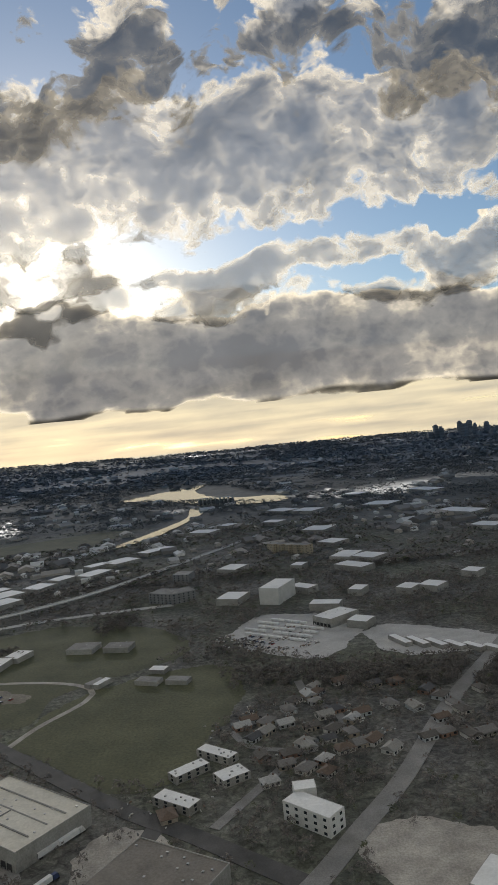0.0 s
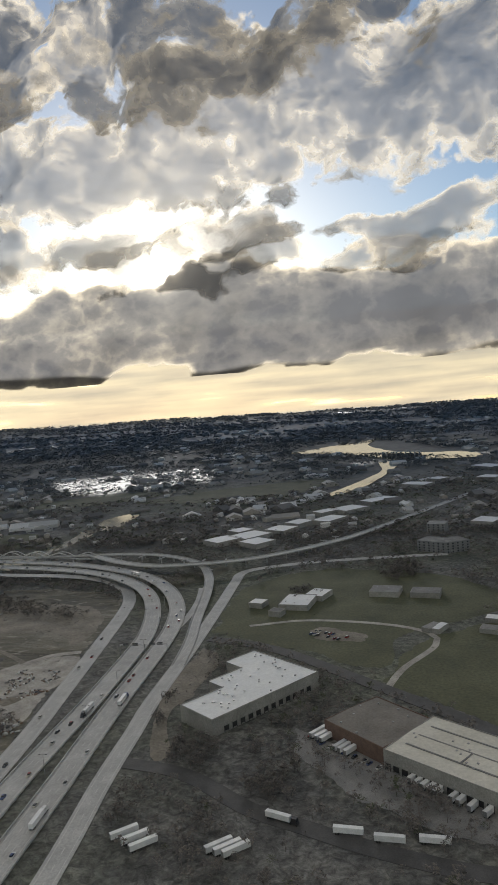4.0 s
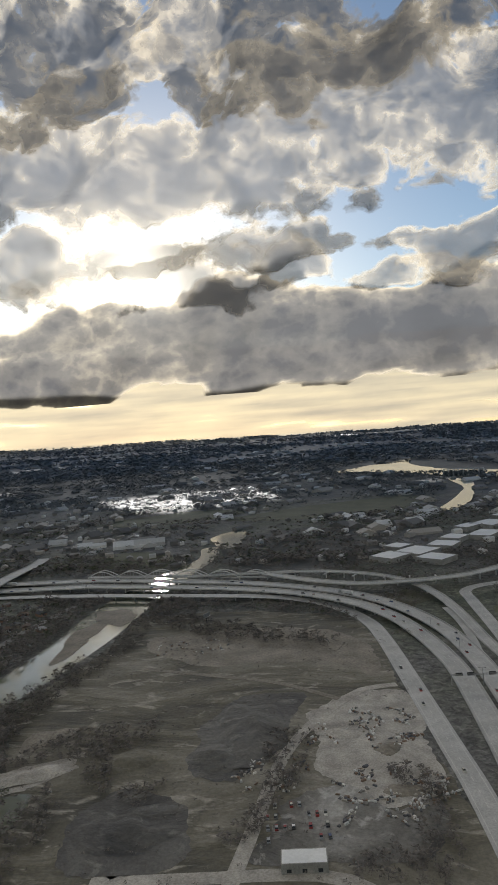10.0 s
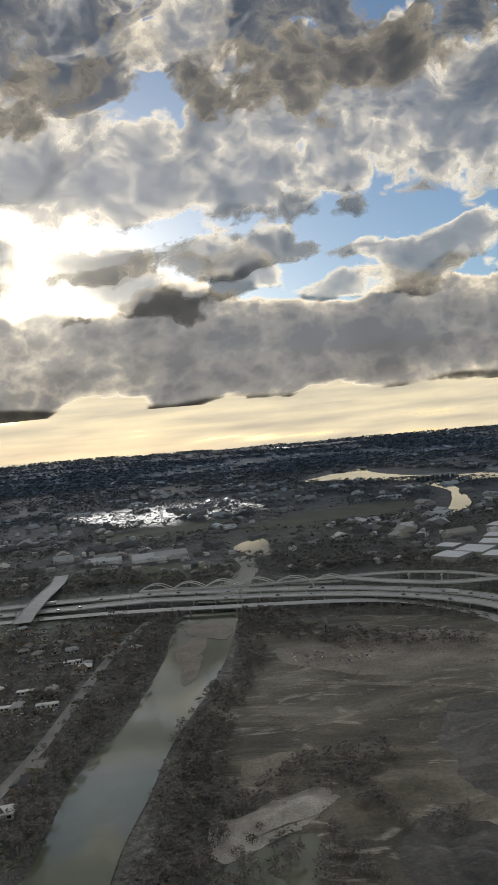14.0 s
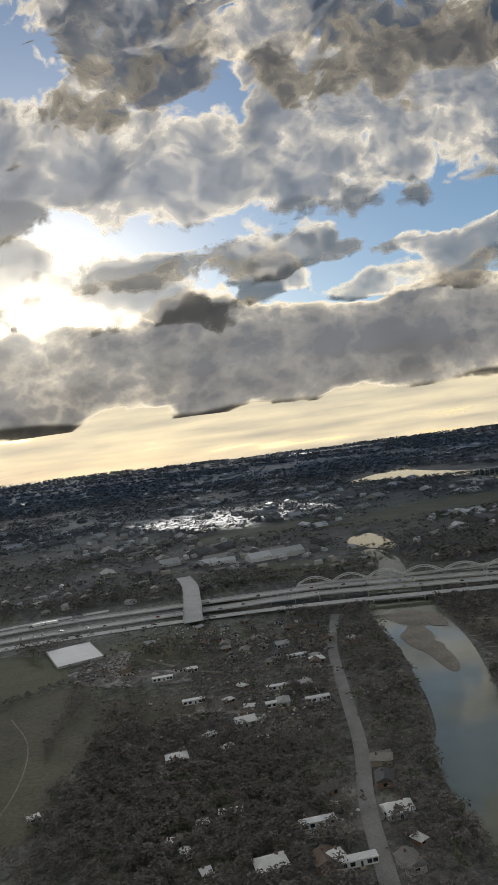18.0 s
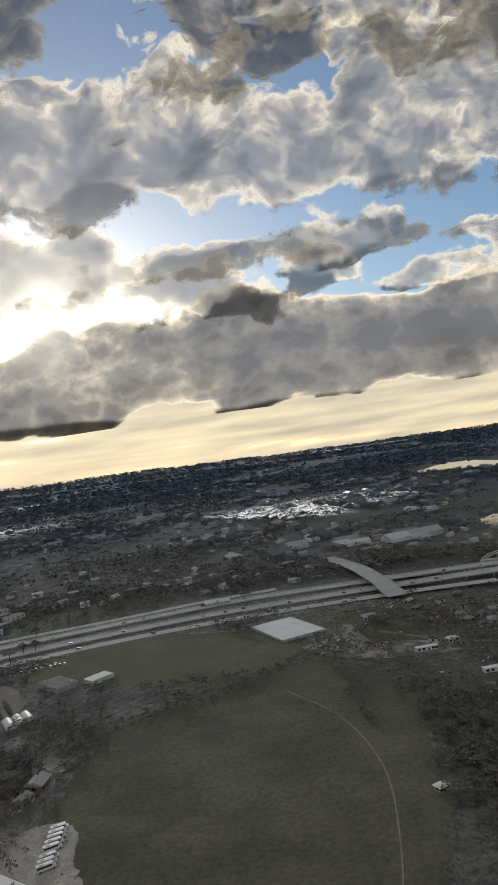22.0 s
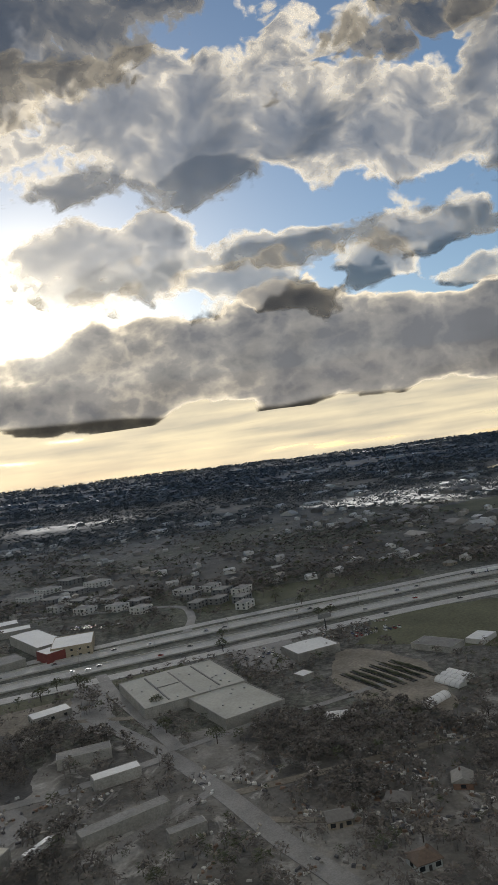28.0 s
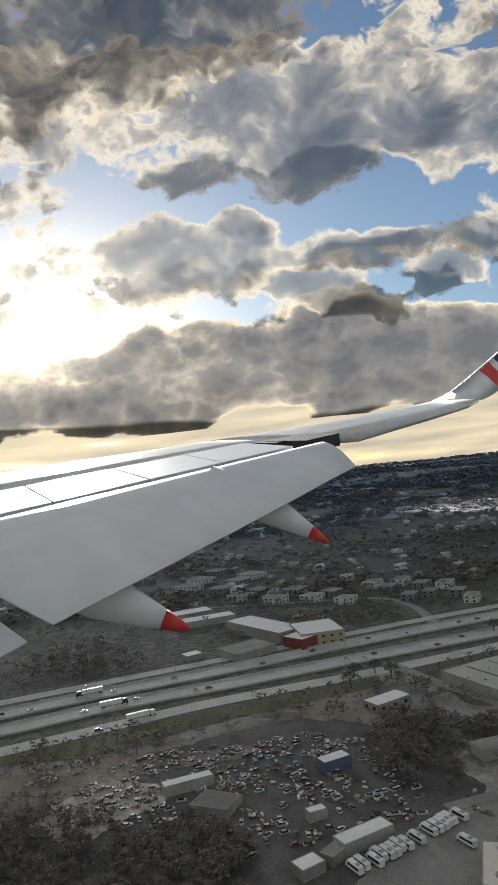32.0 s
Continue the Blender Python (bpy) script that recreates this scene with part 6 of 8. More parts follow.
house(-690.1, 605.4, random.uniform(0, 180), 6, 5, "grey")
house(-642.8, 531.2, random.uniform(0, 180), 6, 5, "grey")
house(-626.7, 574.3, random.uniform(0, 180), 6, 5, "grey")
house(-684.1, 581.5, random.uniform(0, 180), 6, 5, "grey")
house(-671.1, 407.9, random.uniform(0, 180), 5, 4, "white")
house(-672.2, 464.6, random.uniform(0, 180), 5, 4, "white")
house(-665.2, 482.4, random.uniform(0, 180), 5, 4, "white")
house(-654.9, 412.1, random.uniform(0, 180), 5, 4, "white")
house(-679.7, 423.3, random.uniform(0, 180), 5, 4, "white")
house(-661.2, 451.9, random.uniform(0, 180), 5, 4, "white")
house(-972.6, 391.7, random.uniform(0, 180), 7, 6, "grey")
house(-944.3, 377.9, random.uniform(0, 180), 7, 6, "grey")
house(-951.3, 398.0, random.uniform(0, 180), 7, 6, "grey")
house(-972.6, 361.5, random.uniform(0, 180), 7, 6, "grey")
house(-991.2, 385.9, random.uniform(0, 180), 7, 6, "grey")
house(-662, 434, 20, 7, 5, "white")
house(-631, 472, 100, 8, 6, "grey")
house(-622, 510, 12, 8, 6, "white")
house(-654, 321, 15, 9, 7, "white")
house(-636, 320, 15, 8, 6, "white")
house(-611, 344, 80, 8, 6, "grey")
house(-609, 381, 8, 7, 5, "grey")
house(-696, 522, 15, 6, 4, "white")
house(-685, 341, 100, 5, 3, "grey")
house(-918, 385, 15, 8, 6, "white")
house(-908, 376, 20, 8, 6, "white")
house(-893, 398, 80, 7, 5, "grey")
oak(-1035, 607, 8)
oak(-1110, 551, 8)
oak(-1030, 453, 8)
oak(-999, 695, 8)
oak(-981, 676, 8)
oak(-1120, 548, 8)
oak(-1060, 500, 8)
oak(-1052, 470, 8)
trailer(-138.9, 285.0, 53)
trailer(-136.8, 282.4, 53)
trailer(-134.4, 280.7, 53)
trailer(-132.3, 278.6, 53)
trailer(-130.1, 276.5, 53)
trailer(-124.7, 273.2, 53)
trailer(-122.5, 271.2, 53)
trailer(-119.0, 267.7, 53)
trailer(-114.0, 264.6, 53)
trailer(-180.2, 318.9, 53)
trailer(-177.8, 316.6, 53)
trailer(-175.5, 315.0, 53)
trailer(-169.1, 308.1, 53)
trailer(-167.0, 306.5, 53)
trailer(-164.5, 304.5, 53)
trailer(-96.0, 269.2, 53)
semi(-89.3, 276.7, 53)
semi(-91.9, 247.2, 53)
trailer(-163.9, 248.9, -4)
trailer(-149.9, 245.4, -4)
trailer(-135.0, 245.7, -4)
trailer(-243.2, 242.6, 40)
trailer(-238.3, 240.1, 40)
trailer(-234.0, 236.9, 40)
trailer(-207.4, 238.0, 40)
trailer(-204.1, 237.1, 40)
trailer(-200.9, 236.3, 40)
semi(-188.7, 255.2, -20)
bus(-872.1, 375.2, 27)
bus(-871.8, 372.2, 27)
bus(-871.4, 369.4, 27)
bus(-871.2, 366.3, 27)
bus(-870.9, 363.3, 27)
bus(-870.3, 358.1, 27)
bus(-870.0, 355.3, 27)
bus(-869.6, 352.6, 27)
bus(-1139.7, 393.5, 120)
bus(-1137.9, 395.0, 120)
bus(-1134.3, 395.8, 120)
bus(-1133.0, 398.3, 120)
bus(-1130.9, 398.8, 120)
bus(-1129.2, 399.9, 120)
bus(-1127.7, 401.7, 120)
bus(-1125.5, 402.2, 120)
bus(-1122.0, 404.5, 120)
bus(-1118.0, 407.8, 120)
bus(-1116.0, 409.0, 120)
bus(-1114.2, 410.2, 120)
bus(-1113.0, 411.6, 120)
bus(-1111.4, 412.6, 120)
bus(-1108.1, 414.0, 120)
bus(-1109.7, 400.9, 120)
semi(-1079.6, 390.2, 60)
oak(-1033.3, 579.9, 9)
oak(-973.2, 625.7, 9)
oak(-1123.8, 533.0, 9)
oak(-1103.9, 541.2, 9)
oak(-965.6, 628.5, 9)

# ---- dense thickets, by plan ----
def inside(x, y, poly):
    p = np.array(poly)
    q = np.roll(p, -1, 0)
    r = np.zeros(x.shape, bool)
    for (ax, ay), (bx, by) in zip(p, q):
        r ^= ((ay > y) != (by > y)) & (x < (bx - ax) * (y - ay) / (by - ay + 1e-9) + ax)
    return r


THICKETS = ([(-1249, 442), (-1224, 434), (-1199, 423), (-1176, 424), (-1165, 403), (-1168, 375), (-1213, 365), (-1240, 380)], [(-1126, 485), (-1095, 492), (-1092, 468), (-1105, 448), (-1122, 459)],
            [(-1015, 471), (-958, 466), (-940, 452), (-960, 417), (-1002, 420), (-1016, 448)], [(-1139, 456), (-1118, 466), (-1098, 438), (-1112, 428)], [(-1088, 402), (-1073, 410), (-1056, 376), (-1088, 372)],
            [(-1000, 412), (-975, 415), (-960, 385), (-985, 378)], [(-940, 440), (-905, 440), (-890, 400), (-915, 385), (-945, 405)], [(-1090, 480), (-1072, 476), (-1062, 455), (-1084, 452)],
            [(-30, 455), (60, 440), (160, 430), (220, 400), (160, 385), (60, 405), (0, 425)], [(-735, 440), (-690, 440), (-640, 410), (-630, 330), (-660, 280), (-740, 280), (-735, 360)],
            [(-246, 312), (-233, 315), (-220, 311), (-221, 286), (-232, 283), (-245, 286)], [(-225, 264), (-219, 266), (-214, 264), (-214, 249), (-220, 247), (-225, 249)], [(-255, 271), (-250, 274), (-244, 272), (-243, 248), (-247, 246), (-253, 248)], [(-207, 288), (-196, 291), (-185, 288), (-189, 267), (-199, 265), (-208, 267)], [(-262, 353), (-260, 358), (-256, 353), (-254, 324), (-256, 320), (-259, 324)], [(-145, 624), (-129, 637), (-118, 619), (-125, 583), (-140, 572), (-150, 588)], [(-222, 550), (-209, 561), (-197, 546), (-198, 529), (-210, 519), (-222, 532)])


# ---- bridges, gantry, lamps and signs ----
def pier_mesh():
    bm = boxes((-0.5, 0.5, -0.5, 0.5, -6.5, -0.9), bevel=0.1)
    box(bm, -0.6, 0.6, -4.2, 4.2, -0.9, -0.2)
    return bm, M_CONC


bridge = tagged(new("bridge_piers"), "concrete bridge piers under the freeway decks", "bridge", kind="structure")
for way, width in ((near_way, 12), (far_way, 12), (front_way, 10)):
    line = spline([(q[0], q[1], q[2] if len(q) > 2 else 0.0) for q in way], 16.0)
    nrm = sides(line)
    for (x, y, z), (nx, ny) in zip(line, nrm):
        if z > 2.5:
            piece("pier", "pier", pier_mesh, bridge, x, y, z, math.degrees(math.atan2(ny, nx)) - 90)
for pts in ([(-304, 612, 5), (-325, 640, 7), (-352, 662, 8), (-390, 678, 8), (-440, 682, 7)], [(-385, 662, 9), (-335, 640, 9), (-275, 640, 8), (-240, 665, 7), (-197, 738, 6)]):
    line = spline(pts, 20.0)
    for (x, y, z), (nx, ny) in zip(line, sides(line)):
        piece("pier", "pier", pier_mesh, bridge, x, y, z, math.degrees(math.atan2(ny, nx)) - 90)


def arch_bridge():
    """An old road bridge of low steel arches over the river."""
    e = thing("arch_bridge", (0, 0, 0), 0, "old pale bridge of low steel arches over the river", "bridge")
    spans = [Vector((-620, 703)), Vector((-590, 699)), Vector((-560, 697)), Vector((-530, 693)), Vector((-498, 686)), Vector((-465, 678)), Vector((-435, 671))]
    for a, b in zip(spans, spans[1:]):
        d = (b - a).normalized()
        n = Vector((-d.y, d.x))
        line = np.array([(*a, 5.6), (*b, 5.6)])
        mesh_object("deck", *strip(line, -3.2, 3.2, -0.6, 0.0), M_CONC, e)
        for side in (-3.4, 3.4):
            pts = [(a.lerp(b, k / 10) + n * side, 5.6 + 5.2 * math.sin(math.pi * k / 10)) for k in range(11)]
            v = [(p.x + n.x * u, p.y + n.y * u, z + h) for p, z in pts for u, h in ((-0.3, 0), (0.3, 0), (0.3, 0.7), (-0.3, 0.7))]
            f = [(4 * i + j, 4 * i + (j + 1) % 4, 4 * i + 4 + (j + 1) % 4, 4 * i + 4 + j) for i in range(10) for j in range(4)] + [(0, 1, 2, 3), (43, 42, 41, 40)]
            mesh_object("arch", v, f, M_PALE, e)
            for k in range(2, 9, 2):
                p, z = pts[k]
                part("hanger", boxes((p.x - 0.12, p.x + 0.12, p.y - 0.12, p.y + 0.12, 5.5, z + 0.2)), M_STEEL, e)
        part("pier", boxes((a.x - 0.8, a.x + 0.8, a.y - 3, a.y + 3, -1, 5.0)), M_CONC, e)


arch_bridge()


def dam():
    """A low dam with piers and gates at the lake's outlet."""
    a, b = Vector((-140, 1690)), Vector((-55, 1664))
    z = rise(-98, 1677)
    turn = math.degrees(math.atan2(b.y - a.y, b.x - a.x))
    e = thing("dam", (a.x, a.y, z), turn, "pale concrete dam with piers and dark gates at a lake", "dam")
    w = (b - a).length
    part("wall", boxes((0, w, -3, 3, -2, 5)), M_PALE, e)
    part("walkway", boxes((0, w, -2.5, 2.5, 11, 12)), M_PALE, e)
    for k in range(9):
        x = w * k / 8
        part("pier", boxes((x - 1.2, x + 1.2, -4, 4, -2, 11), bevel=0.3), M_PALE, e)
    for k in range(8):
        x = w * (k + 0.5) / 8
        part("gate", boxes((x - 3.4, x + 3.4, -3.3, -3.02, 1, 8)), M_DARK, e)


dam()


def sign_gantry():
    e = thing("sign_gantry", (-298, 421, 0.3), 4, "steel sign gantry spanning the freeway", "gantry")
    for x in (-16, 0.2, 14.5):
        part("post", boxes((x - 0.2, x + 0.2, -0.2, 0.2, 0, 5.6)), M_STEEL, e)
    for z in (4.9, 5.5):
        part("beam", boxes((-16, 14.5, -0.12, 0.12, z, z + 0.2)), M_STEEL, e)
    for k in range(14):
        part("brace", boxes((-15 + 2.1 * k, -14.9 + 2.1 * k, -0.1, 0.1, 5.1, 5.5)), M_STEEL, e)
    for x in (-12, -6, 5, 10):
        part("sign_panel", boxes((x - 1.8, x + 1.8, 0.14, 0.24, 4.6, 6.3)), M_DARK, e)


sign_gantry()


def billboard(x, y, turn):
    e = thing("billboard", (x, y, 0), turn, "dark billboard on a single steel post", "billboard")
    part("post", boxes((-0.25, 0.25, -0.25, 0.25, -0.3, 8)), M_DARK, e)
    part("panel", boxes((-4.2, 4.2, -0.25, 0.25, 7.6, 10.2), bevel=0.04), M_GREYW, e)
    part("catwalk", boxes((-4.2, 4.2, -0.9, -0.25, 7.4, 7.5)), M_STEEL, e)


billboard(-972, 597, 20)
billboard(-468, 539, 70)


def make_lamp():
    e = thing("street_lamp", (0, 0, 0), 0, "tall grey freeway lamp post", "street lamp", "freeway lamp posts")
    bm = bmesh.new()
    bmesh.ops.create_cone(bm, cap_ends=True, segments=6, radius1=0.16, radius2=0.09, depth=9.0, matrix=Matrix.Translation((0, 0, 4.5)))
    part("pole", bm, M_STEEL, e)
    part("arm", boxes((-1.6, 1.6, -0.05, 0.05, 8.9, 9.02)), M_STEEL, e)
    for x in (-1.6, 1.6):
        part("lamp_head", boxes((x - 0.4, x + 0.4, -0.16, 0.16, 8.86, 9.06), bevel=0.04), M_DARK, e)
    return e


mid_line = spline([((a[0] + b[0]) / 2, (a[1] + b[1]) / 2, max(a[2] if len(a) > 2 else 0, 0)) for a, b in zip(near_way, far_way)], 1.0)
for k in range(60, len(mid_line), 46):
    x, y, z = mid_line[k]
    stamp("street_lamp", make_lamp, x, y, math.degrees(math.atan2(*sides(mid_line)[k][::-1])), z + 0.1)

# ---- traffic ----
random.seed(5)
for way, width, back, gap, lift in ((near_way, 11.8, 180, 20, 0.36), (far_way, 12.0, 0, 22, 0.36), (front_way, 10.5, 180, 70, 0.34)):
    line = spline([(q[0], q[1], q[2] if len(q) > 2 else 0.0) for q in way], 1.0)
    nrm = sides(line)
    s = 20.0
    while s < len(line) - 2:
        i = int(s)
        lane = random.choice((-1, 0, 1) if width > 11 else (-0.6, 0.6)) * (width - 3.2) / 3
        x, y, z = line[i]
        turn = math.degrees(math.atan2(-nrm[i][0], nrm[i][1])) + back
        px, py = x + nrm[i][0] * lane, y + nrm[i][1] * lane
        if random.random() < 0.07:
            semi(px, py, turn, z + lift)
        else:
            car(px, py, turn, z + lift)
        s += random.expovariate(1.0 / gap) + 6

# parked cars in the lots
def rows_of_cars(x0, y0, ang, n, m, dx, dy, fill, label="car parked in a concrete lot", group="parked cars"):
    c, s = math.cos(radians(ang)), math.sin(radians(ang))
    for i in range(n):
        for j in range(m):
            if random.random() < fill:
                u, v = i * dx, j * dy
                car(x0 + c * u - s * v, y0 + s * u + c * v, ang + 90 + random.choice((0, 180)) + random.uniform(-3, 3), 0.25, label, group)


rows_of_cars(-28, 522, -38, 14, 3, 2.6, 9, 0.6)
rows_of_cars(-196, 452, -30, 10, 2, 2.6, 6, 0.7)
rows_of_cars(-184, 316, -38, 16, 2, 2.6, 7, 0.45)
rows_of_cars(-1020, 560, -20, 8, 3, 2.6, 8, 0.6)
rows_of_cars(-395, 285, 8, 8, 4, 3.0, 7, 0.45, "vehicle parked in a gravel yard", "vehicles in the gravel yard")
rows_of_cars(-1150, 690, -12, 14, 2, 2.6, 7, 0.6)
rows_of_cars(-960, 575, 15, 12, 2, 3.0, 6, 0.6)
for k in range(430):
    u, v = random.random(), random.random()
    x, y = -1222 + 108 * u, 395 + 80 * v + 14 * u
    if (x + 1170) ** 2 / 60 ** 2 + (y - 440) ** 2 / 46 ** 2 < 1 and all(math.hypot(x - a, y - b) > r * 0.7 for a, b, r in FOOT if abs(x - a) < 12) and not inside(np.array([x]), np.array([y]), THICKETS[0])[0]:
        wreck(x, y, random.choice((10, 100, 35)) + random.uniform(-12, 12))

# storage sheds on the far lot
for k in range(6):
    block("storage_shed", (86 + 11 * k, 496 - 8 * k), (94 + 11 * k, 474 - 6 * k), 6, 3, M_WALL, M_WROOF, "long white storage shed on a concrete lot")

# rows of stacked building modules on the far lot
def make_module():
    e = thing("building_module", (0, 0, 0), 0, "white wrapped building module on a concrete lot", "module", "building modules")
    part("body", boxes((-3.2, 3.2, -1.1, 1.1, 0.15, 1.7), bevel=0.06), M_BODY, e)
    part("pallet", boxes((-3.0, 3.0, -0.9, 0.9, 0, 0.15)), M_DARK, e)
    return e


for i in range(9):
    for j in range(5):
        if (i * 7 + j * 3) % 6:
            stamp("module", make_module, -22 + 7.2 * i * 0.8 + 5.5 * j, 545 - 5.4 * i * 0.8 + 8.5 * j, -37, 0.2)

# plant beds in the nursery
for k in range(6):
    e = thing("plant_bed", (-966 + 5 * k, 500 + 2 * k, 0.15), -62, "long dark bed of potted shrubs", "plant bed", "plant beds")
    part("soil", boxes((-16, 16, -1.2, 1.2, 0, 0.4)), M_SPOIL, e)
    fv, ff = flakes(160, 1.0, 0.6, 200 + k, 0.4)
    fv = fv * np.array([15, 1, 1]) + np.array([0, 0, 0.8])
    mesh_object("shrubs", fv.tolist(), ff, M_LEAF, e)

# rubble and scrap
def heap(name, x, y, r, h, n, mat, label, category, size):
    rs = np.random.RandomState(int(abs(x) + abs(y)))
    pieces = []
    spots = np.stack([x + r * rs.uniform(-1, 1, 26), y + 0.8 * r * rs.uniform(-1, 1, 26)], 1)
    turns = rs.uniform(0, 3.1, 26)
    for k in range(n):
        i = rs.randint(26)
        u, w = rs.normal(0, r * 0.11), rs.normal(0, r * 0.03)
        cx, cy = spots[i][0] + math.cos(turns[i]) * u - math.sin(turns[i]) * w, spots[i][1] + math.sin(turns[i]) * u + math.cos(turns[i]) * w
        s = size * rs.uniform(0.4, 1.4, 3) * np.array([1.5, 0.8, 0.7])
        m = Matrix.LocRotScale((cx, cy, 0.25 + h * rs.rand() * 0.6), Euler((0, 0, turns[i] + rs.normal(0, 0.3))), Vector(s))
        pieces.append(([tuple(m @ Vector(q)) for q in ((-.5, -.5, -.5), (.5, -.5, -.5), (.5, .5, -.5), (-.5, .5, -.5), (-.4, -.4, .5), (.4, -.4, .5), (.4, .4, .5), (-.4, .4, .5))],
                       [(0, 3, 2, 1), (4, 5, 6, 7), (0, 1, 5, 4), (1, 2, 6, 5), (2, 3, 7, 6), (3, 0, 4, 7)]))
    tagged(mesh_object(name, *merge(pieces), mat), label, category, kind="stuff")


M_SCRAP = tints("scrap", [(0.5, 0.5, 0.48), (0.2, 0.19, 0.18), (0.36, 0.33, 0.28), (0.68, 0.67, 0.64), (0.22, 0.15, 0.11), (0.1, 0.1, 0.11)], 0.85, 0, True)
heap("rubble_heap", -1215, 440, 18, 1.25, 420, M_SCRAP, "pale heap of dumped rubble and scrap", "rubble", 0.87)
heap("scrap_heap", -1238, 470, 14, 0.75, 260, M_SCRAP, "scattered scrap beside a breaker's yard", "scrap", 0.81)
heap("scrap_heap", -1165, 448, 42, 0.5, 620, M_SCRAP, "stripped car parts and scrap in a breaker's yard", "scrap", 0.9)
heap("scrap_heap", -745, 545, 26, 0.4, 160, M_SCRAP, "implements and stores in a farmyard", "scrap", 1.3)
heap("scrap_heap", -1085, 415, 18, 0.4, 90, M_SCRAP, "junk beside sheds", "scrap", 1.1)
heap("scrap_heap", -660, 560, 50, 0.3, 240, M_SCRAP, "yard clutter round small houses", "scrap", 1.2)
heap("scrap_heap", 10, 360, 45, 0.3, 200, M_SCRAP, "garden clutter on a housing estate", "scrap", 0.9)
heap("scrap_heap", -962, 392, 26, 0.5, 260, M_SCRAP, "pale junk and old machines in a clearing", "scrap", 1.3)
heap("scrap_heap", -905, 415, 18, 0.5, 120, M_SCRAP, "pale junk among bare trees", "scrap", 1.2)
heap("scrap_heap", -632, 352, 16, 0.4, 70, M_SCRAP, "stores beside a lane", "scrap", 1.2)
heap("scrap_heap", -645, 455, 22, 0.4, 110, M_SCRAP, "stores round woodland homes", "scrap", 1.2)
heap("scrap_heap", -40, 300, 30, 0.3, 60, M_SCRAP, "garden clutter beside apartments", "scrap", 0.8)
heap("scrap_heap", -360, 372, 24, 0.50, 300, M_SCRAP, "scattered scrap and stores on a gravel yard", "scrap", 1.12)
heap("scrap_heap", -352, 315, 24, 0.50, 320, M_SCRAP, "stacks of pipe and timber on a gravel yard", "scrap", 1.12)
heap("scrap_heap", -400, 330, 16, 0.60, 120, M_SCRAP, "pale pile of boards on a gravel yard", "scrap", 0.99)
heap("scrap_heap", -470, 492, 22, 0.40, 90, M_SCRAP, "scattered debris on bare ground", "scrap", 0.99)
heap("scrap_heap", -935, 415, 45, 0.30, 420, M_SCRAP, "scattered junk among bare trees", "scrap", 1.05)
heap("scrap_heap", -1000, 395, 40, 0.30, 320, M_SCRAP, "scattered junk among bare trees", "scrap", 1.05)
heap("scrap_heap", -960, 590, 24, 0.40, 260, M_SCRAP, "stacked landscaping stone beside the freeway", "stone", 0.81)
heap("scrap_heap", -650, 470, 60, 0.25, 220, M_SCRAP, "scattered junk round woodland homes", "scrap", 1.12)
heap("scrap_heap", -720, 610, 40, 0.25, 160, M_SCRAP, "scattered stores round a farmyard", "scrap", 1.12)
heap("scrap_heap", -10, 520, 40, 0.25, 300, M_SCRAP, "stacked stores on a concrete lot", "scrap", 1.36)

# ---- woods ----
OPEN = [[(-262, 460), (-150, 378), (-79, 312), (-53, 318), (-22, 400), (-40, 476), (-90, 490), (-60, 520), (-100, 590), (-200, 620), (-262, 560)],
        [(-873, 459), (-799, 509), (-763, 522), (-742, 470), (-735, 418), (-750, 330), (-770, 200), (-868, 200), (-880, 347)],
        [(-960, 560), (-880, 515), (-790, 510), (-780, 560), (-830, 615), (-930, 618)],
        [(-530, 570), (-460, 575), (-390, 560), (-345, 520), (-335, 400), (-320, 280), (-350, 255), (-430, 262), (-470, 245), (-530, 260), (-500, 300), (-540, 390), (-530, 490)],
        [(-1240, 465), (-1150, 505), (-1100, 470), (-1090, 410), (-1130, 360), (-1165, 370), (-1165, 403), (-1176, 424), (-1199, 423), (-1224, 434)],
        [(-40, 545), (3, 600), (80, 555), (170, 485), (150, 450), (85, 460), (31, 465)],
        [(-590, 150), (-590, 372), (-575, 470), (-575, 580), (-550, 720), (-530, 810), (-510, 800), (-526, 640), (-530, 510), (-552, 390), (-556, 150)],
        [(-340, 150), (-345, 420), (-300, 640), (-250, 640), (-262, 420), (-245, 280), (-240, 150)],
        [(-600, 625), (-700, 640), (-800, 638), (-900, 618), (-1000, 585), (-1108, 547), (-1227, 505), (-1420, 428), (-1425, 520), (-1240, 590), (-1080, 655), (-920, 704), (-790, 738), (-650, 722), (-600, 712)],
        [(-985, 515), (-968, 560), (-935, 535), (-925, 480), (-940, 450)], [(-1145, 390), (-1110, 430), (-1090, 405), (-1130, 360)],
        [(-545, 900), (-545, 1000), (-500, 1000), (-495, 860)], [(-420, 1960), (-165, 2300), (60, 1700), (60, 1540), (-300, 1890)], [(-130, 1570), (-105, 1480), (-170, 1150), (-225, 1070), (-240, 1090), (-150, 1560)],
        [(-420, 1250), (-250, 1300), (-300, 1100), (-450, 1080), (-560, 1120)], [(-760, 1180), (-640, 1260), (-540, 1230), (-600, 1120), (-730, 1100)], [(28, 265), (75, 260), (95, 230), (70, 200), (28, 215)]]


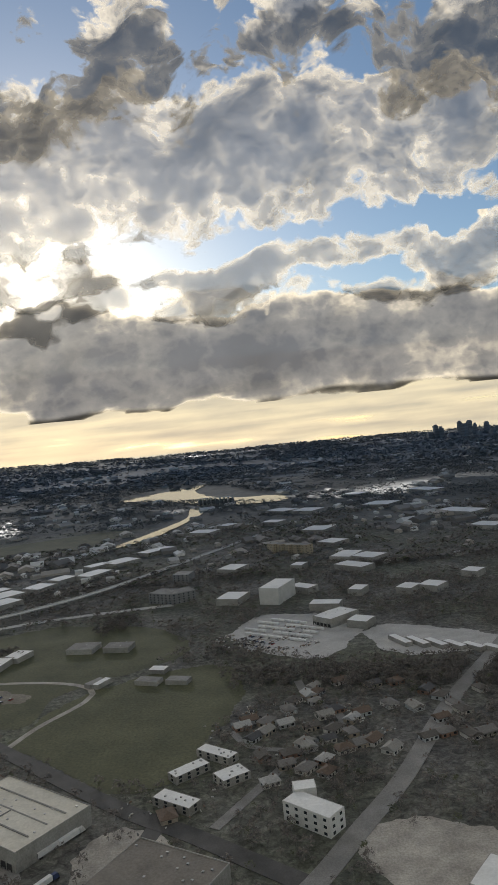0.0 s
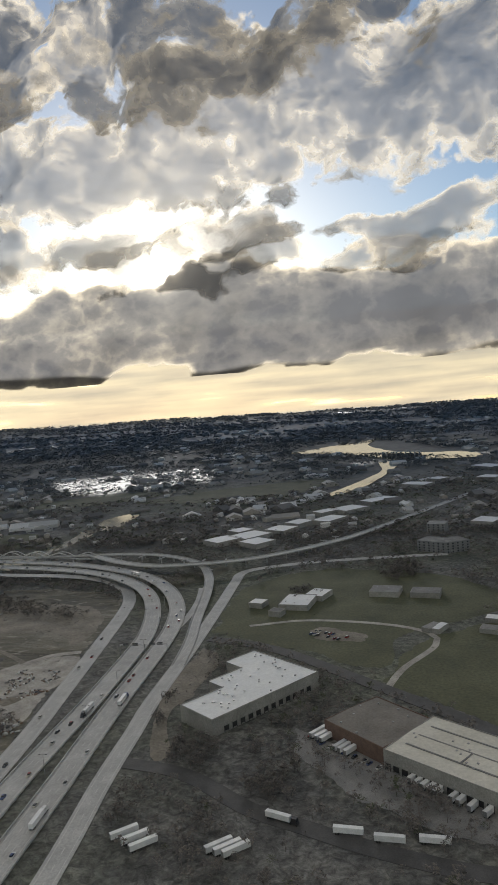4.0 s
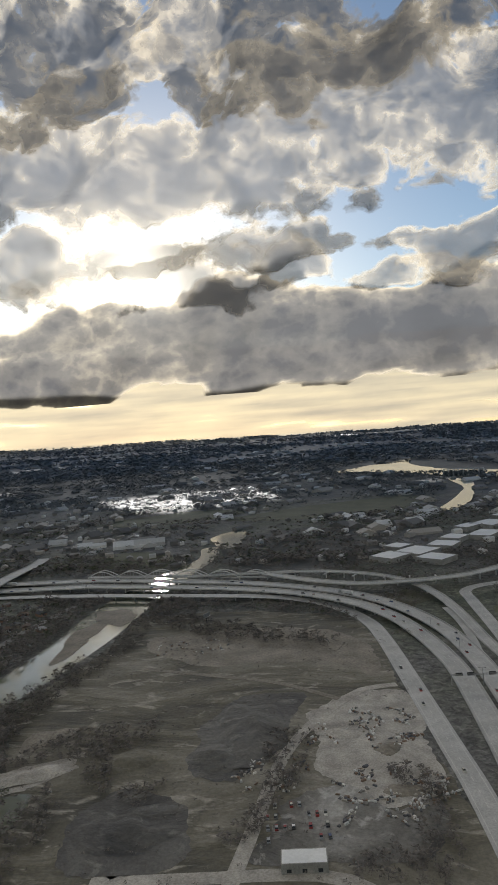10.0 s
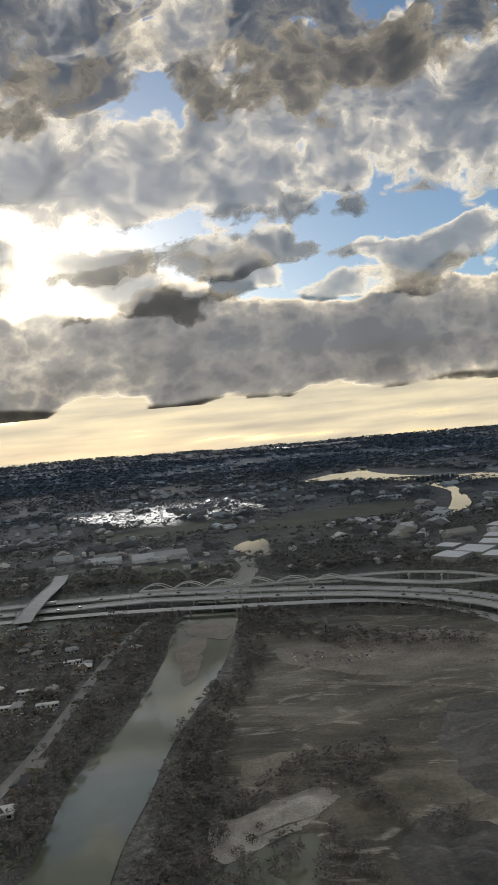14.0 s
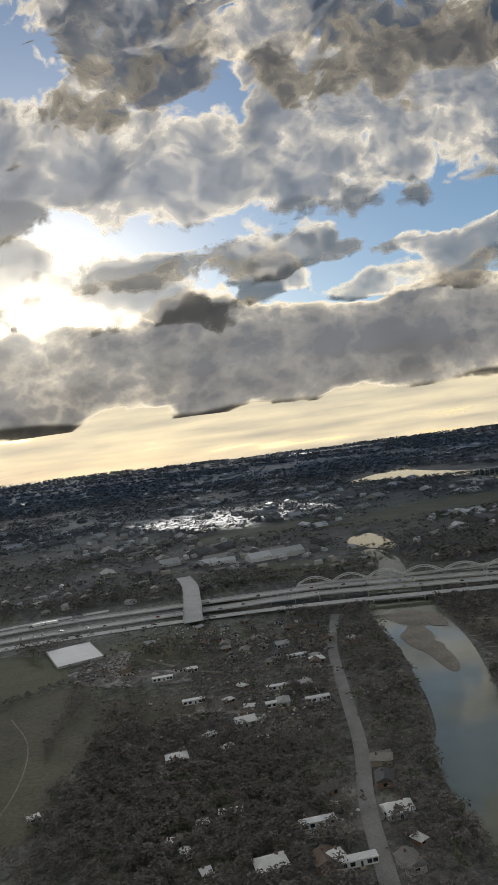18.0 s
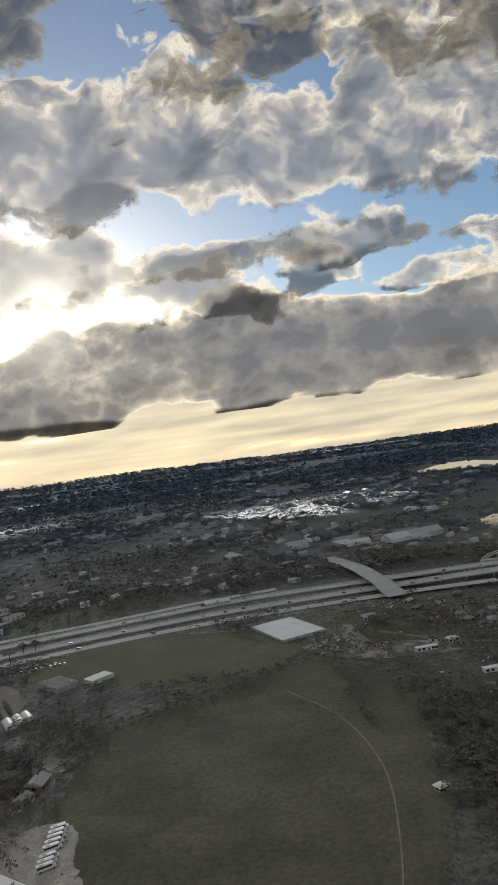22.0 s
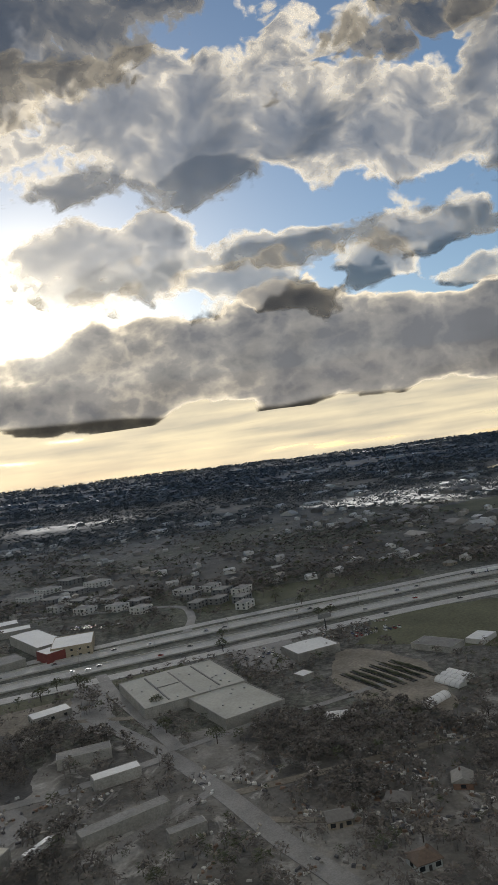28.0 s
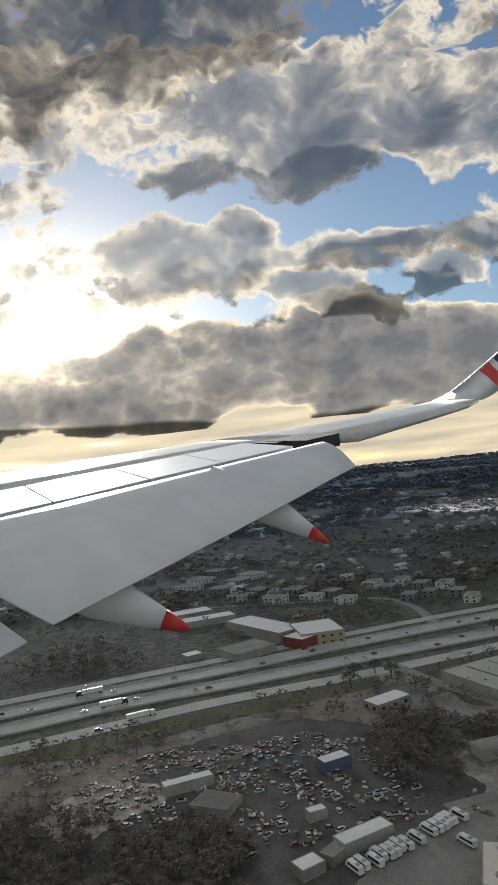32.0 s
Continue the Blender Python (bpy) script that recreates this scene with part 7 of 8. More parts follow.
def clear_of(x, y, margin):
    ok = np.ones(x.shape, bool)
    for poly in OPEN:
        ok &= ~inside(x, y, poly)
    for line, half in ROADS:
        p = line[:, :2]
        for k in range(0, len(x), 4000):
            sl = slice(k, k + 4000)
            d = np.min((x[sl, None] - p[None, :, 0]) ** 2 + (y[sl, None] - p[None, :, 1]) ** 2, axis=1)
            ok[sl] &= d > (half + margin) ** 2
    f = np.array(FOOT)
    for k in range(0, len(x), 4000):
        sl = slice(k, k + 4000)
        d = (x[sl, None] - f[None, :, 0]) ** 2 + (y[sl, None] - f[None, :, 1]) ** 2
        ok[sl] &= (d > (f[None, :, 2] * 0.75 + 1) ** 2).all(1)
    return ok


def patchiness(x, y, scale):
    return np.array([noise.fractal((a * scale, b * scale, 2.2), 1.0, 2.0, 3) for a, b in zip(x, y)])


def lay_stuff(name, variants, x, y, h, mat, label, category, seed):
    """Many copies of a few small templates, joined into one mesh."""
    r = np.random.RandomState(seed)
    pick = r.randint(0, len(variants), len(x))
    V, F, o = [], [], 0
    for k, (tv, tf) in enumerate(variants):
        i = np.where(pick == k)[0]
        if not len(i):
            continue
        g = r.rand(len(i)) * 6.283
        c, s = np.cos(g), np.sin(g)
        z = np.array([rise(a, b) for a, b in zip(x[i], y[i])])
        vx = (tv[None, :, 0] * c[:, None] - tv[None, :, 1] * s[:, None]) * h[i, None] + x[i, None]
        vy = (tv[None, :, 0] * s[:, None] + tv[None, :, 1] * c[:, None]) * h[i, None] + y[i, None]
        vz = tv[None, :, 2] * h[i, None] + z[:, None]
        V.append(np.stack([vx, vy, vz], -1).reshape(-1, 3))
        F.append((tf[None] + (np.arange(len(i)) * len(tv))[:, None, None] + o).reshape(-1, 3))
        o += len(i) * len(tv)
    V, F = np.concatenate(V).astype(np.float32), np.concatenate(F).astype(np.int32)
    me = bpy.data.meshes.new(name)
    me.vertices.add(len(V))
    me.vertices.foreach_set("co", V.ravel())
    me.loops.add(F.size)
    me.loops.foreach_set("vertex_index", F.ravel())
    me.polygons.add(len(F))
    me.polygons.foreach_set("loop_start", np.arange(0, F.size, 3, dtype=np.int32))
    me.update(calc_edges=True)
    me.materials.append(mat)
    return tagged(new(name, me), label, category, kind="stuff")


def crown_template(n, seed, size, trunk=True, wide=0.42, tall=0.42):
    v, f = flakes(n, wide, tall, seed, size, 0.2)
    v = v + np.array([0, 0, 0.56])
    f = np.array(f)
    if trunk:
        t = np.array([(-0.03, 0, -0.05), (0.03, 0, -0.05), (0, 0.03, 0.6), (0, -0.04, -0.05)])
        f = np.concatenate([f, np.array([(0, 1, 2), (1, 3, 2), (3, 0, 2)]) + len(v)])
        v = np.concatenate([v, t])
    return v, f


M_SCRUB = tints("dark_scrub", [(0.14, 0.12, 0.108), (0.105, 0.094, 0.087), (0.17, 0.148, 0.132), (0.095, 0.092, 0.08)], 0.95, 0, True)
rs = np.random.RandomState(9)
near_bare = [crown_template(58, 300 + k, 0.105) for k in range(5)]
mid_bare = [crown_template(26, 380 + k, 0.16, True, 0.45) for k in range(5)]
near_green = [crown_template(44, 320 + k, 0.13, True, 0.46, 0.36) for k in range(3)]
far_bare = [crown_template(10, 340 + k, 0.3, False, 0.62, 0.33) for k in range(4)]
shrub = [crown_template(12, 360 + k, 0.24, False, 0.6, 0.35) for k in range(3)]

# near woods
n = 62000
x, y = rs.uniform(-1330, 330, n), rs.uniform(190, 800, n)
ok = (y > 188 - 0.125 * x) & clear_of(x, y, 2.0)
x, y = x[ok], y[ok]
dens = patchiness(x, y, 0.02) * 0.8 + 0.42
dens += np.where((np.abs(x + 570 - 0.06 * (y - 400)) < 75) & (y < 640), 0.5, 0)
dens -= np.where((y > 560) & (y < 730) & (x < -620), 0.3, 0)
dens += np.where((x > -10) & (x < 220) & (y > 385) & (y < 470), 0.5, 0)
dens += np.where((x > -60) & (y > 235) & (y < 480), 0.1, 0)
dens += np.where((x < -610) & (x > -740) & (y < 470), 0.2, 0)
for cx, cy, ax, ay, q in ((-940, 440, 60, 30, 0.7), (-905, 400, 30, 40, 0.6), (-985, 360, 35, 25, 0.5), (-1010, 440, 25, 15, 0.4), (-680, 400, 60, 70, 0.5), (-650, 330, 60, 50, 0.4), (-1120, 360, 60, 22, 0.8), (-1080, 470, 30, 18, 0.4), (-1260, 560, 60, 20, 0.4)):
    dens += q * np.exp(-((x - cx) / ax) ** 2 - ((y - cy) / ay) ** 2)
keep = rs.rand(len(x)) < np.clip(dens, 0.03, 0.95)
x, y = x[keep], y[keep]
h = rs.uniform(3.2, 7.4, len(x)) * np.where(np.abs(x + 570) < 80, 1.15, 1.0)
green = rs.rand(len(x)) < 0.14
first = np.where(~green & (y < 520))[0][:150]
random.seed(21)
for i in first:
    bare_tree(x[i], y[i], h[i])
for i in np.where(green)[0][:50]:
    oak(x[i], y[i], h[i] * 0.9)
rest = np.setdiff1d(np.where(~green)[0], first)
close = rest[y[rest] < 430]
back = rest[y[rest] >= 430]
lay_stuff("woodland", near_bare, x[close], y[close], h[close], M_TWIG, "leafless brown winter woodland", "woods", 1)
lay_stuff("woodland", mid_bare, x[back], y[back], h[back], M_TWIG, "leafless brown winter woodland beyond the yards", "woods", 8)
gi = np.where(green)[0][50:]
lay_stuff("evergreen_trees", near_green, x[gi], y[gi], h[gi] * 0.9, M_LEAF, "dark evergreen oaks and cedars among bare trees", "woods", 2)
print("near trees", len(x), len(close), len(back))

# undergrowth, thick in the woods and thin on the quarry ground
n = 29000
x, y = rs.uniform(-1330, 330, n), rs.uniform(190, 620, n)
ok = (y > 188 - 0.125 * x) & clear_of(x, y, 1.0)
x, y = x[ok], y[ok]
keep = rs.rand(len(x)) < np.clip(patchiness(x, y, 0.03) + 0.5, 0.1, 0.95)
x, y = x[keep], y[keep]
lay_stuff("undergrowth", shrub, x, y, rs.uniform(0.8, 2.6, len(x)), M_TWIG, "low brown scrub and brambles", "scrub", 3)
x, y = rs.uniform(-540, -330, 5200), rs.uniform(250, 575, 5200)
ok = inside(x, y, OPEN[3]) & (np.hypot(x + 365, y - 340) > 48)
x, y = x[ok], y[ok]
keep = rs.rand(len(x)) < np.clip(patchiness(x, y, 0.035) * 1.3 + 0.3, 0.02, 0.9)
x, y = x[keep], y[keep]
lay_stuff("quarry_scrub", shrub, x, y, rs.uniform(0.6, 2.0, len(x)), M_TWIG, "dry scrub on bare quarry ground", "scrub", 7)
# belts of scrub and trees through the quarry and along the fields
BELTS = ([(-530, 575), (-524, 490), (-541, 419), (-547, 382), (-549, 344), (-551, 301), (-551, 255), (-529, 255), (-529, 312), (-529, 342), (-527, 380), (-521, 430), (-511, 478), (-512, 557)],
         [(-527, 330), (-513, 349), (-492, 371), (-458, 378), (-455, 357), (-473, 345), (-466, 321), (-447, 316), (-437, 330), (-444, 306), (-473, 315), (-486, 338), (-503, 340), (-523, 322)],
         [(-500, 279), (-489, 316), (-476, 306), (-476, 260), (-490, 250)], [(-523, 588), (-455, 545), (-373, 504), (-378, 490), (-457, 508), (-511, 548)],
         [(-405, 369), (-385, 363), (-382, 345), (-390, 319), (-397, 296), (-402, 282), (-410, 282), (-405, 303), (-402, 328)],
         [(-353, 337), (-335, 333), (-331, 291), (-334, 263), (-364, 263), (-367, 272), (-351, 282), (-339, 305)],
         [(-875, 466), (-825, 494), (-777, 533), (-775, 521), (-821, 480), (-868, 452)], [(-913, 468), (-888, 472), (-871, 457), (-868, 431), (-890, 427)],
         [(-774, 536), (-755, 508), (-748, 464), (-758, 418), (-762, 455), (-767, 504)])
for k, poly in enumerate(BELTS):
    p = np.array(poly)
    area = (np.ptp(p[:, 0]) + 6) * (np.ptp(p[:, 1]) + 6)
    n = int(area * 0.11)
    x, y = rs.uniform(p[:, 0].min() - 3, p[:, 0].max() + 3, n), rs.uniform(p[:, 1].min() - 3, p[:, 1].max() + 3, n)
    wob = 5 * np.array([noise.noise((a * 0.07, b * 0.07, 8.0)) for a, b in zip(x, y)])
    ok = inside(x + wob, y + wob, poly)
    lay_stuff("scrub_belt", mid_bare, x[ok], y[ok], rs.uniform(2.2, 5.5, ok.sum()) * (0.75 if k > 5 else 1.0), M_TWIG if k % 3 else M_SCRUB, "belt of dark winter scrub and small trees", "scrub", 40 + k)
# thickets of close, dark, leafless trees
for k, poly in enumerate(THICKETS):
    p = np.array(poly)
    n = int((np.ptp(p[:, 0]) + 8) * (np.ptp(p[:, 1]) + 8) * 0.085)
    x, y = rs.uniform(p[:, 0].min() - 4, p[:, 0].max() + 4, n), rs.uniform(p[:, 1].min() - 4, p[:, 1].max() + 4, n)
    wob = 7 * np.array([noise.noise((a * 0.06, b * 0.06, 3.0)) for a, b in zip(x, y)])
    ok = inside(x + wob, y - wob, poly)
    f = np.array(FOOT)
    ok &= ((x[:, None] - f[None, :, 0]) ** 2 + (y[:, None] - f[None, :, 1]) ** 2 > (f[None, :, 2] * 0.7 + 1.5) ** 2).all(1)
    for line, half in ROADS:
        ok &= np.min((x[:, None] - line[None, :, 0]) ** 2 + (y[:, None] - line[None, :, 1]) ** 2, axis=1) > (half + 1.5) ** 2
    lay_stuff("thicket", near_bare, x[ok], y[ok], rs.uniform(4, 7.5, ok.sum()), M_SCRUB, "close dark thicket of leafless winter trees", "woods", 60 + k)
# scattered bushes on the meadows
for which, kind_seed in ((1, 4), (0, 9), (2, 12)):
    p = np.array(OPEN[which])
    n = 2400 if which == 1 else 700
    x, y = rs.uniform(p[:, 0].min(), p[:, 0].max(), n), rs.uniform(p[:, 1].min(), p[:, 1].max(), n)
    ok = inside(x, y, OPEN[which]) & (rs.rand(n) < np.clip(patchiness(x, y, 0.03) * 1.2 + 0.35, 0, 0.9 if which == 1 else 0.15)) & (y > 188 - 0.125 * x)
    lay_stuff("meadow_scrub", shrub, x[ok], y[ok], rs.uniform(0.5, 1.5, ok.sum()), M_LEAF, "low dark scrub on an olive meadow", "scrub", kind_seed)


def mound(x, y, rx, ry, h, turn, mat, label):
    """A heaped bank of spoil with a broken crest."""
    v, f, n = [], [], 22
    c, s = math.cos(radians(turn)), math.sin(radians(turn))
    for i in range(n + 1):
        for j in range(n + 1):
            u, w = 2 * i / n - 1, 2 * j / n - 1
            g = math.atan2(w, u)
            r = math.hypot(u, w) * (1.15 + 0.5 * noise.noise((math.cos(g) * 1.3 + x, math.sin(g) * 1.3 + y, 0.5)))
            e = max(0.0, 1 - r) ** 0.8
            a, b = u * rx, w * ry
            px, py = x + c * a - s * b, y + s * a + c * b
            z = h * e * (0.75 + 0.8 * noise.noise((px * 0.12, py * 0.12, 5.0))) + (0.4 * noise.noise((px * 0.5, py * 0.5, 1.0)) if e > 0 else 0)
            v.append((px, py, z - 0.25 if e == 0 else max(z, 0.0) + 0.15))
    for i in range(n):
        for j in range(n):
            o = i * (n + 1) + j
            f.append((o, o + n + 1, o + n + 2, o + 1))
    tagged(mesh_object("soil_mound", v, f, mat, None, True), label, "mound")


mound(-412, 370, 20, 36, 4.5, 10, M_SPOILS, "dark heap of quarry spoil")
mound(-424, 343, 13, 16, 3.5, 35, M_SPOILS, "dark ribbed heap of quarry spoil")
mound(-446, 292, 24, 18, 3.5, 15, M_SPOILS, "dark heap of quarry spoil beside a track")
mound(-465, 340, 22, 12, 2.5, 20, M_QUARRY, "low overgrown bank of quarry spoil")
mound(-505, 328, 27, 8, 3.0, 25, M_GRAVEL, "pale gravel bank above a pond")
mound(-372, 366, 10, 7, 1.8, 0, M_GRAVEL, "pale heap of gravel in a yard")
mound(-350, 352, 8, 6, 1.6, 40, M_DIRT, "brown heap of soil in a yard")
mound(-346, 318, 9, 6, 1.4, 10, M_DIRT, "brown heap of soil beside parked machines")

# far woods
n = 60000
x = rs.uniform(-1900, 1000, n)
y = 760 + 1900 * rs.rand(n) ** 1.5
ok = (np.abs(x + 560) < 750 + 0.55 * y) & clear_of(x, y, 3.0)
x, y = x[ok], y[ok]
keep = rs.rand(len(x)) < np.clip(patchiness(x, y, 0.006) * 1.5 + 0.62, 0.05, 1)
x, y = x[keep], y[keep]
h = rs.uniform(5, 9, len(x)) * (1 + (y - 800) / 2500)
g = rs.rand(len(x)) < 0.2
near = (y < 1250) & ~g
lay_stuff("far_woods", far_bare, x[near], y[near], h[near], M_TWIG, "far leafless winter woods", "woods", 5)
lay_stuff("far_woods", far_bare, x[(y >= 1250)], y[(y >= 1250)], h[(y >= 1250)], M_FARTREE, "distant winter woods, haze put into their grey-blue colour", "woods", 15)
g &= y < 1250
lay_stuff("far_evergreens", far_bare, x[g], y[g], h[g], M_LEAF, "far dark evergreen trees", "woods", 6)

# woods on the near side of the path
x, y = rs.uniform(-1500, 500, 5200), rs.uniform(-600, 190, 5200)
ok = (y < 150 - 0.125 * x) & clear_of(x, y, 4.0) & (patchiness(x, y, 0.01) > -0.1)
lay_stuff("woodland", far_bare, x[ok], y[ok], rs.uniform(5, 8, ok.sum()), M_TWIG, "leafless winter woodland on the near side", "woods", 17)

# woods on the far plain, haze painted into their colour
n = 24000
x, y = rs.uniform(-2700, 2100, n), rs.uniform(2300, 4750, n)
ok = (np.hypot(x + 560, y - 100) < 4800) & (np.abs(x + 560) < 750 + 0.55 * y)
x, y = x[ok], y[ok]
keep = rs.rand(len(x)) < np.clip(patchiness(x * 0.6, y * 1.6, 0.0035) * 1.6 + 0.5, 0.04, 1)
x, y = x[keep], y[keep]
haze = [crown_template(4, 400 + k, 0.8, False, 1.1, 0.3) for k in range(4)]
lay_stuff("hazy_woods", haze, x, y, rs.uniform(9, 17, len(x)), M_HAZETREE, "woods on the far plain with blue-grey haze painted in", "woods", 16)

# far roofs among the woods
def roofs(name, n, x0, x1, y0, y1, smallest, largest, label, seed):
    r = np.random.RandomState(seed)
    x, y = r.uniform(x0, x1, n), y0 + (y1 - y0) * r.rand(n) ** 1.4
    ok = clear_of(x, y, 4.0)
    x, y = x[ok], y[ok]
    keep = r.rand(len(x)) < np.clip(patchiness(x, y, 0.005) * -1.4 + 0.5, 0.05, 1)
    x, y = x[keep], y[keep]
    pieces = []
    for a, b in zip(x, y):
        w, d, hh = r.uniform(smallest, largest), r.uniform(smallest, largest) * 0.7, r.uniform(2.5, 5)
        g = r.choice((0.3, 0.9, 1.87))
        z = rise(a, b)
        m = Matrix.Translation((a, b, z)) @ Matrix.Rotation(g, 4, "Z")
        pieces.append(([tuple(m @ Vector(q)) for q in ((-w / 2, -d / 2, -1), (w / 2, -d / 2, -1), (w / 2, d / 2, -1), (-w / 2, d / 2, -1), (-w / 2, -d / 2, hh), (w / 2, -d / 2, hh), (w / 2, d / 2, hh), (-w / 2, d / 2, hh), (-w / 2, 0, hh + d * 0.2), (w / 2, 0, hh + d * 0.2))],
                       [(0, 1, 5, 4), (1, 2, 6, 9, 5), (2, 3, 7, 6), (3, 0, 4, 8, 7), (4, 5, 9, 8), (6, 7, 8, 9)]))
    if pieces:
        tagged(mesh_object(name, *merge(pieces), M_FARROOF), label, "houses", kind="stuff")


roofs("far_houses", 1700, -1700, 500, 760, 1600, 7, 12, "far suburban houses among trees", 31)
roofs("far_buildings", 1100, -900, 1100, 900, 3200, 12, 40, "far pale commercial roofs among trees", 32)
roofs("far_buildings", 420, -2400, 1800, 2400, 4600, 14, 46, "hazy pale roofs on the far plain", 34)
roofs("far_buildings", 420, -2200, -400, 1300, 3400, 12, 40, "far pale commercial roofs among trees", 33)

# the skyline of a distant downtown, air haze painted into its colours
random.seed(77)
for k in range(22):
    g = radians(random.gauss(19.0, 2.2))
    d = random.uniform(3600, 4100)
    x, y = d * math.sin(g), d * math.cos(g)
    z, w = rise(x, y), random.uniform(16, 30)
    hh = random.choice((25, 32, 42, 55, 70))
    e = thing("tower", (x, y, z), random.uniform(0, 40), "far downtown tower with blue haze painted into its colours", "tower", "downtown towers")
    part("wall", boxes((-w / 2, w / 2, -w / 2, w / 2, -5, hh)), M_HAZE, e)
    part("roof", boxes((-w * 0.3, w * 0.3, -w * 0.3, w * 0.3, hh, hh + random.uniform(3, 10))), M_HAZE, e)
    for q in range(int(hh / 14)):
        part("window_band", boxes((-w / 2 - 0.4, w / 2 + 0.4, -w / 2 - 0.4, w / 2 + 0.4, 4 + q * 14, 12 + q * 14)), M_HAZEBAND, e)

# ---- the aircraft's wing, as it stands at the end of the flight ----
def build_wing():
    m, n, l, b = material("aircraft_white_paint", 0.3)
    f = add_noise(n, l, 1.4, 5.0, 0.6)
    l.new(ramp(n, l, f, [(0.3, (0.6, 0.62, 0.66)), (0.7, (0.69, 0.71, 0.75))]), b.inputs["Base Color"])
    m2, n2, l2, b2 = material("worn_grey_wing_skin", 0.22)
    g = add_noise(n2, l2, 2.5, 6.0, 0.65)
    l2.new(ramp(n2, l2, g, [(0.3, (0.5, 0.505, 0.52)), (0.7, (0.66, 0.665, 0.68))]), b2.inputs["Base Color"])
    bump(n2, l2, b2, g, 0.05, 0.05)
    span, chord, up = Vector((0.6349, 0.76562, 0.10355)), Vector((-0.77252, 0.62731, 0.09844)), Vector((0.01041, -0.1425, 0.98974))
    e = thing("aircraft_wing", (0, 0, 0), 0, "white airliner wing with lowered flaps and striped winglet", "aircraft wing")
    e.matrix_basis = Matrix(((span.x, chord.x, up.x, -1155.392), (span.y, chord.y, up.y, 228.817), (span.z, chord.z, up.z, 100.644), (0, 0, 0, 1)))

    def loft(name, rings, mat, parent=e, label="", smooth=True):
        k = len(rings[0])
        v = [p for r in rings for p in r]
        q = [(i * k + j, i * k + (j + 1) % k, (i + 1) * k + (j + 1) % k, (i + 1) * k + j) for i in range(len(rings) - 1) for j in range(k)]
        q += [tuple(range(k))[::-1], tuple(range((len(rings) - 1) * k, len(rings) * k))]
        return tagged(mesh_object(name, v, q, mat, parent, smooth), label)

    def section(u, rear, front, thick, lift=0.0):
        w = front - rear
        return [(u, rear, lift), (u, rear + 0.3 * w, lift + 0.02), (u, rear + 0.7 * w, lift + 0.02), (u, front, lift - 0.01), (u, front + 0.12 * w, lift - 0.1), (u, front + 0.16 * w, lift - 0.5 * thick), (u, front, lift - thick), (u, rear, lift - thick * 0.6)]
    loft("wing_box", [section(u, r, q, t) for u, r, q, t in ((-5, 2.72, 7.4, 0.9), (1.5, 2.62, 6.2, 0.8), (4.3, 2.5, 5.5, 0.7), (8.15, 2.2, 4.4, 0.6), (8.9, 2.05, 4.3, 0.55))], m2)
    loft("wing_tip_box", [section(u, r, q, t) for u, r, q, t in ((8.92, 2.05, 4.3, 0.5), (10.0, 0.9, 3.95, 0.45), (10.35, 0.14, 3.86, 0.42), (12.6, 0.23, 3.5, 0.36), (15.6, 0.36, 3.15, 0.3), (18.7, 0.62, 3.1, 0.24), (21.3, 1.25, 3.25, 0.2))], m2)
    for u0, u1 in ((-5.0, 1.07), (1.1, 3.14), (3.17, 5.16), (5.19, 7.6)):
        s0, s1 = 0.88, 0.88 if u1 < 7 else 0.5
        bm = bmesh.new()
        quad = [(u0, 0.24, 0.02), (u1, 0.24, 0.02), (u1 + s1, 2.56 - 0.05 * u1, 0.035), (u0 + s0, 2.56 - 0.05 * u0, 0.035)]
        top, low = [bm.verts.new(p) for p in quad], [bm.verts.new((p[0], p[1], p[2] - 0.08)) for p in quad]
        bm.faces.new(top)
        bm.faces.new(low[::-1])
        for k in range(4):
            bm.faces.new((top[k], low[k], low[(k + 1) % 4], top[(k + 1) % 4]))
        bmesh.ops.bevel(bm, geom=list(bm.edges), offset=0.012, segments=1, affect="EDGES")
        part("spoiler", bm, m, e)
    # solid dark block stands for the shade in the gap ahead of the flap
    part("flap_cove", boxes((-5, 8.1, -0.02, 2.3, -0.5, -0.12)), M_DARK, e, "dark block for the shade in the gap ahead of the flap")

    # dark blocks near flush with the skin imitate an open, shaded bay
    part("hinge_bay", boxes((8.5, 10.0, 0.5, 1.75, -0.3, 0.03), (8.2, 9.0, 1.2, 2.0, -0.3, 0.02)), M_DARK, e, "dark blocks for the shaded bay between flap and aileron")

    def flap_ring(u, hinge_u, tv, tw):
        pts = []
        for k in (0, 0.12, 0.35, 0.65, 1.0):
            pts.append((hinge_u + (u - hinge_u) * k, 0.02 + (tv - 0.02) * k, tw * (0.8 * k * k + 0.2 * k) + 0.03 * math.sin(3.14 * k)))
        return pts + [(p[0], p[1], p[2] - 0.28 * (1 - i / 4) ** 0.7 - 0.02) for i, p in reversed(list(enumerate(pts)))]
    loft("flap", [flap_ring(u, h, v, w) for u, h, v, w in ((-0.85, -1.75, -2.47, -0.89), (1.3, 0.9, -2.2, -0.79), (4.0, 4.0, -1.85, -0.66), (6.4, 6.8, -1.53, -0.51), (7.7, 8.5, -1.36, -0.44))], m, label="wide white flap, lowered")
    loft("inboard_flap", [flap_ring(u, h, v, w) for u, h, v, w in ((-6, -7, -3.2, -1.15), (-3, -4, -2.9, -1.0), (-1.3, -2.0, -2.66, -0.9))], m)
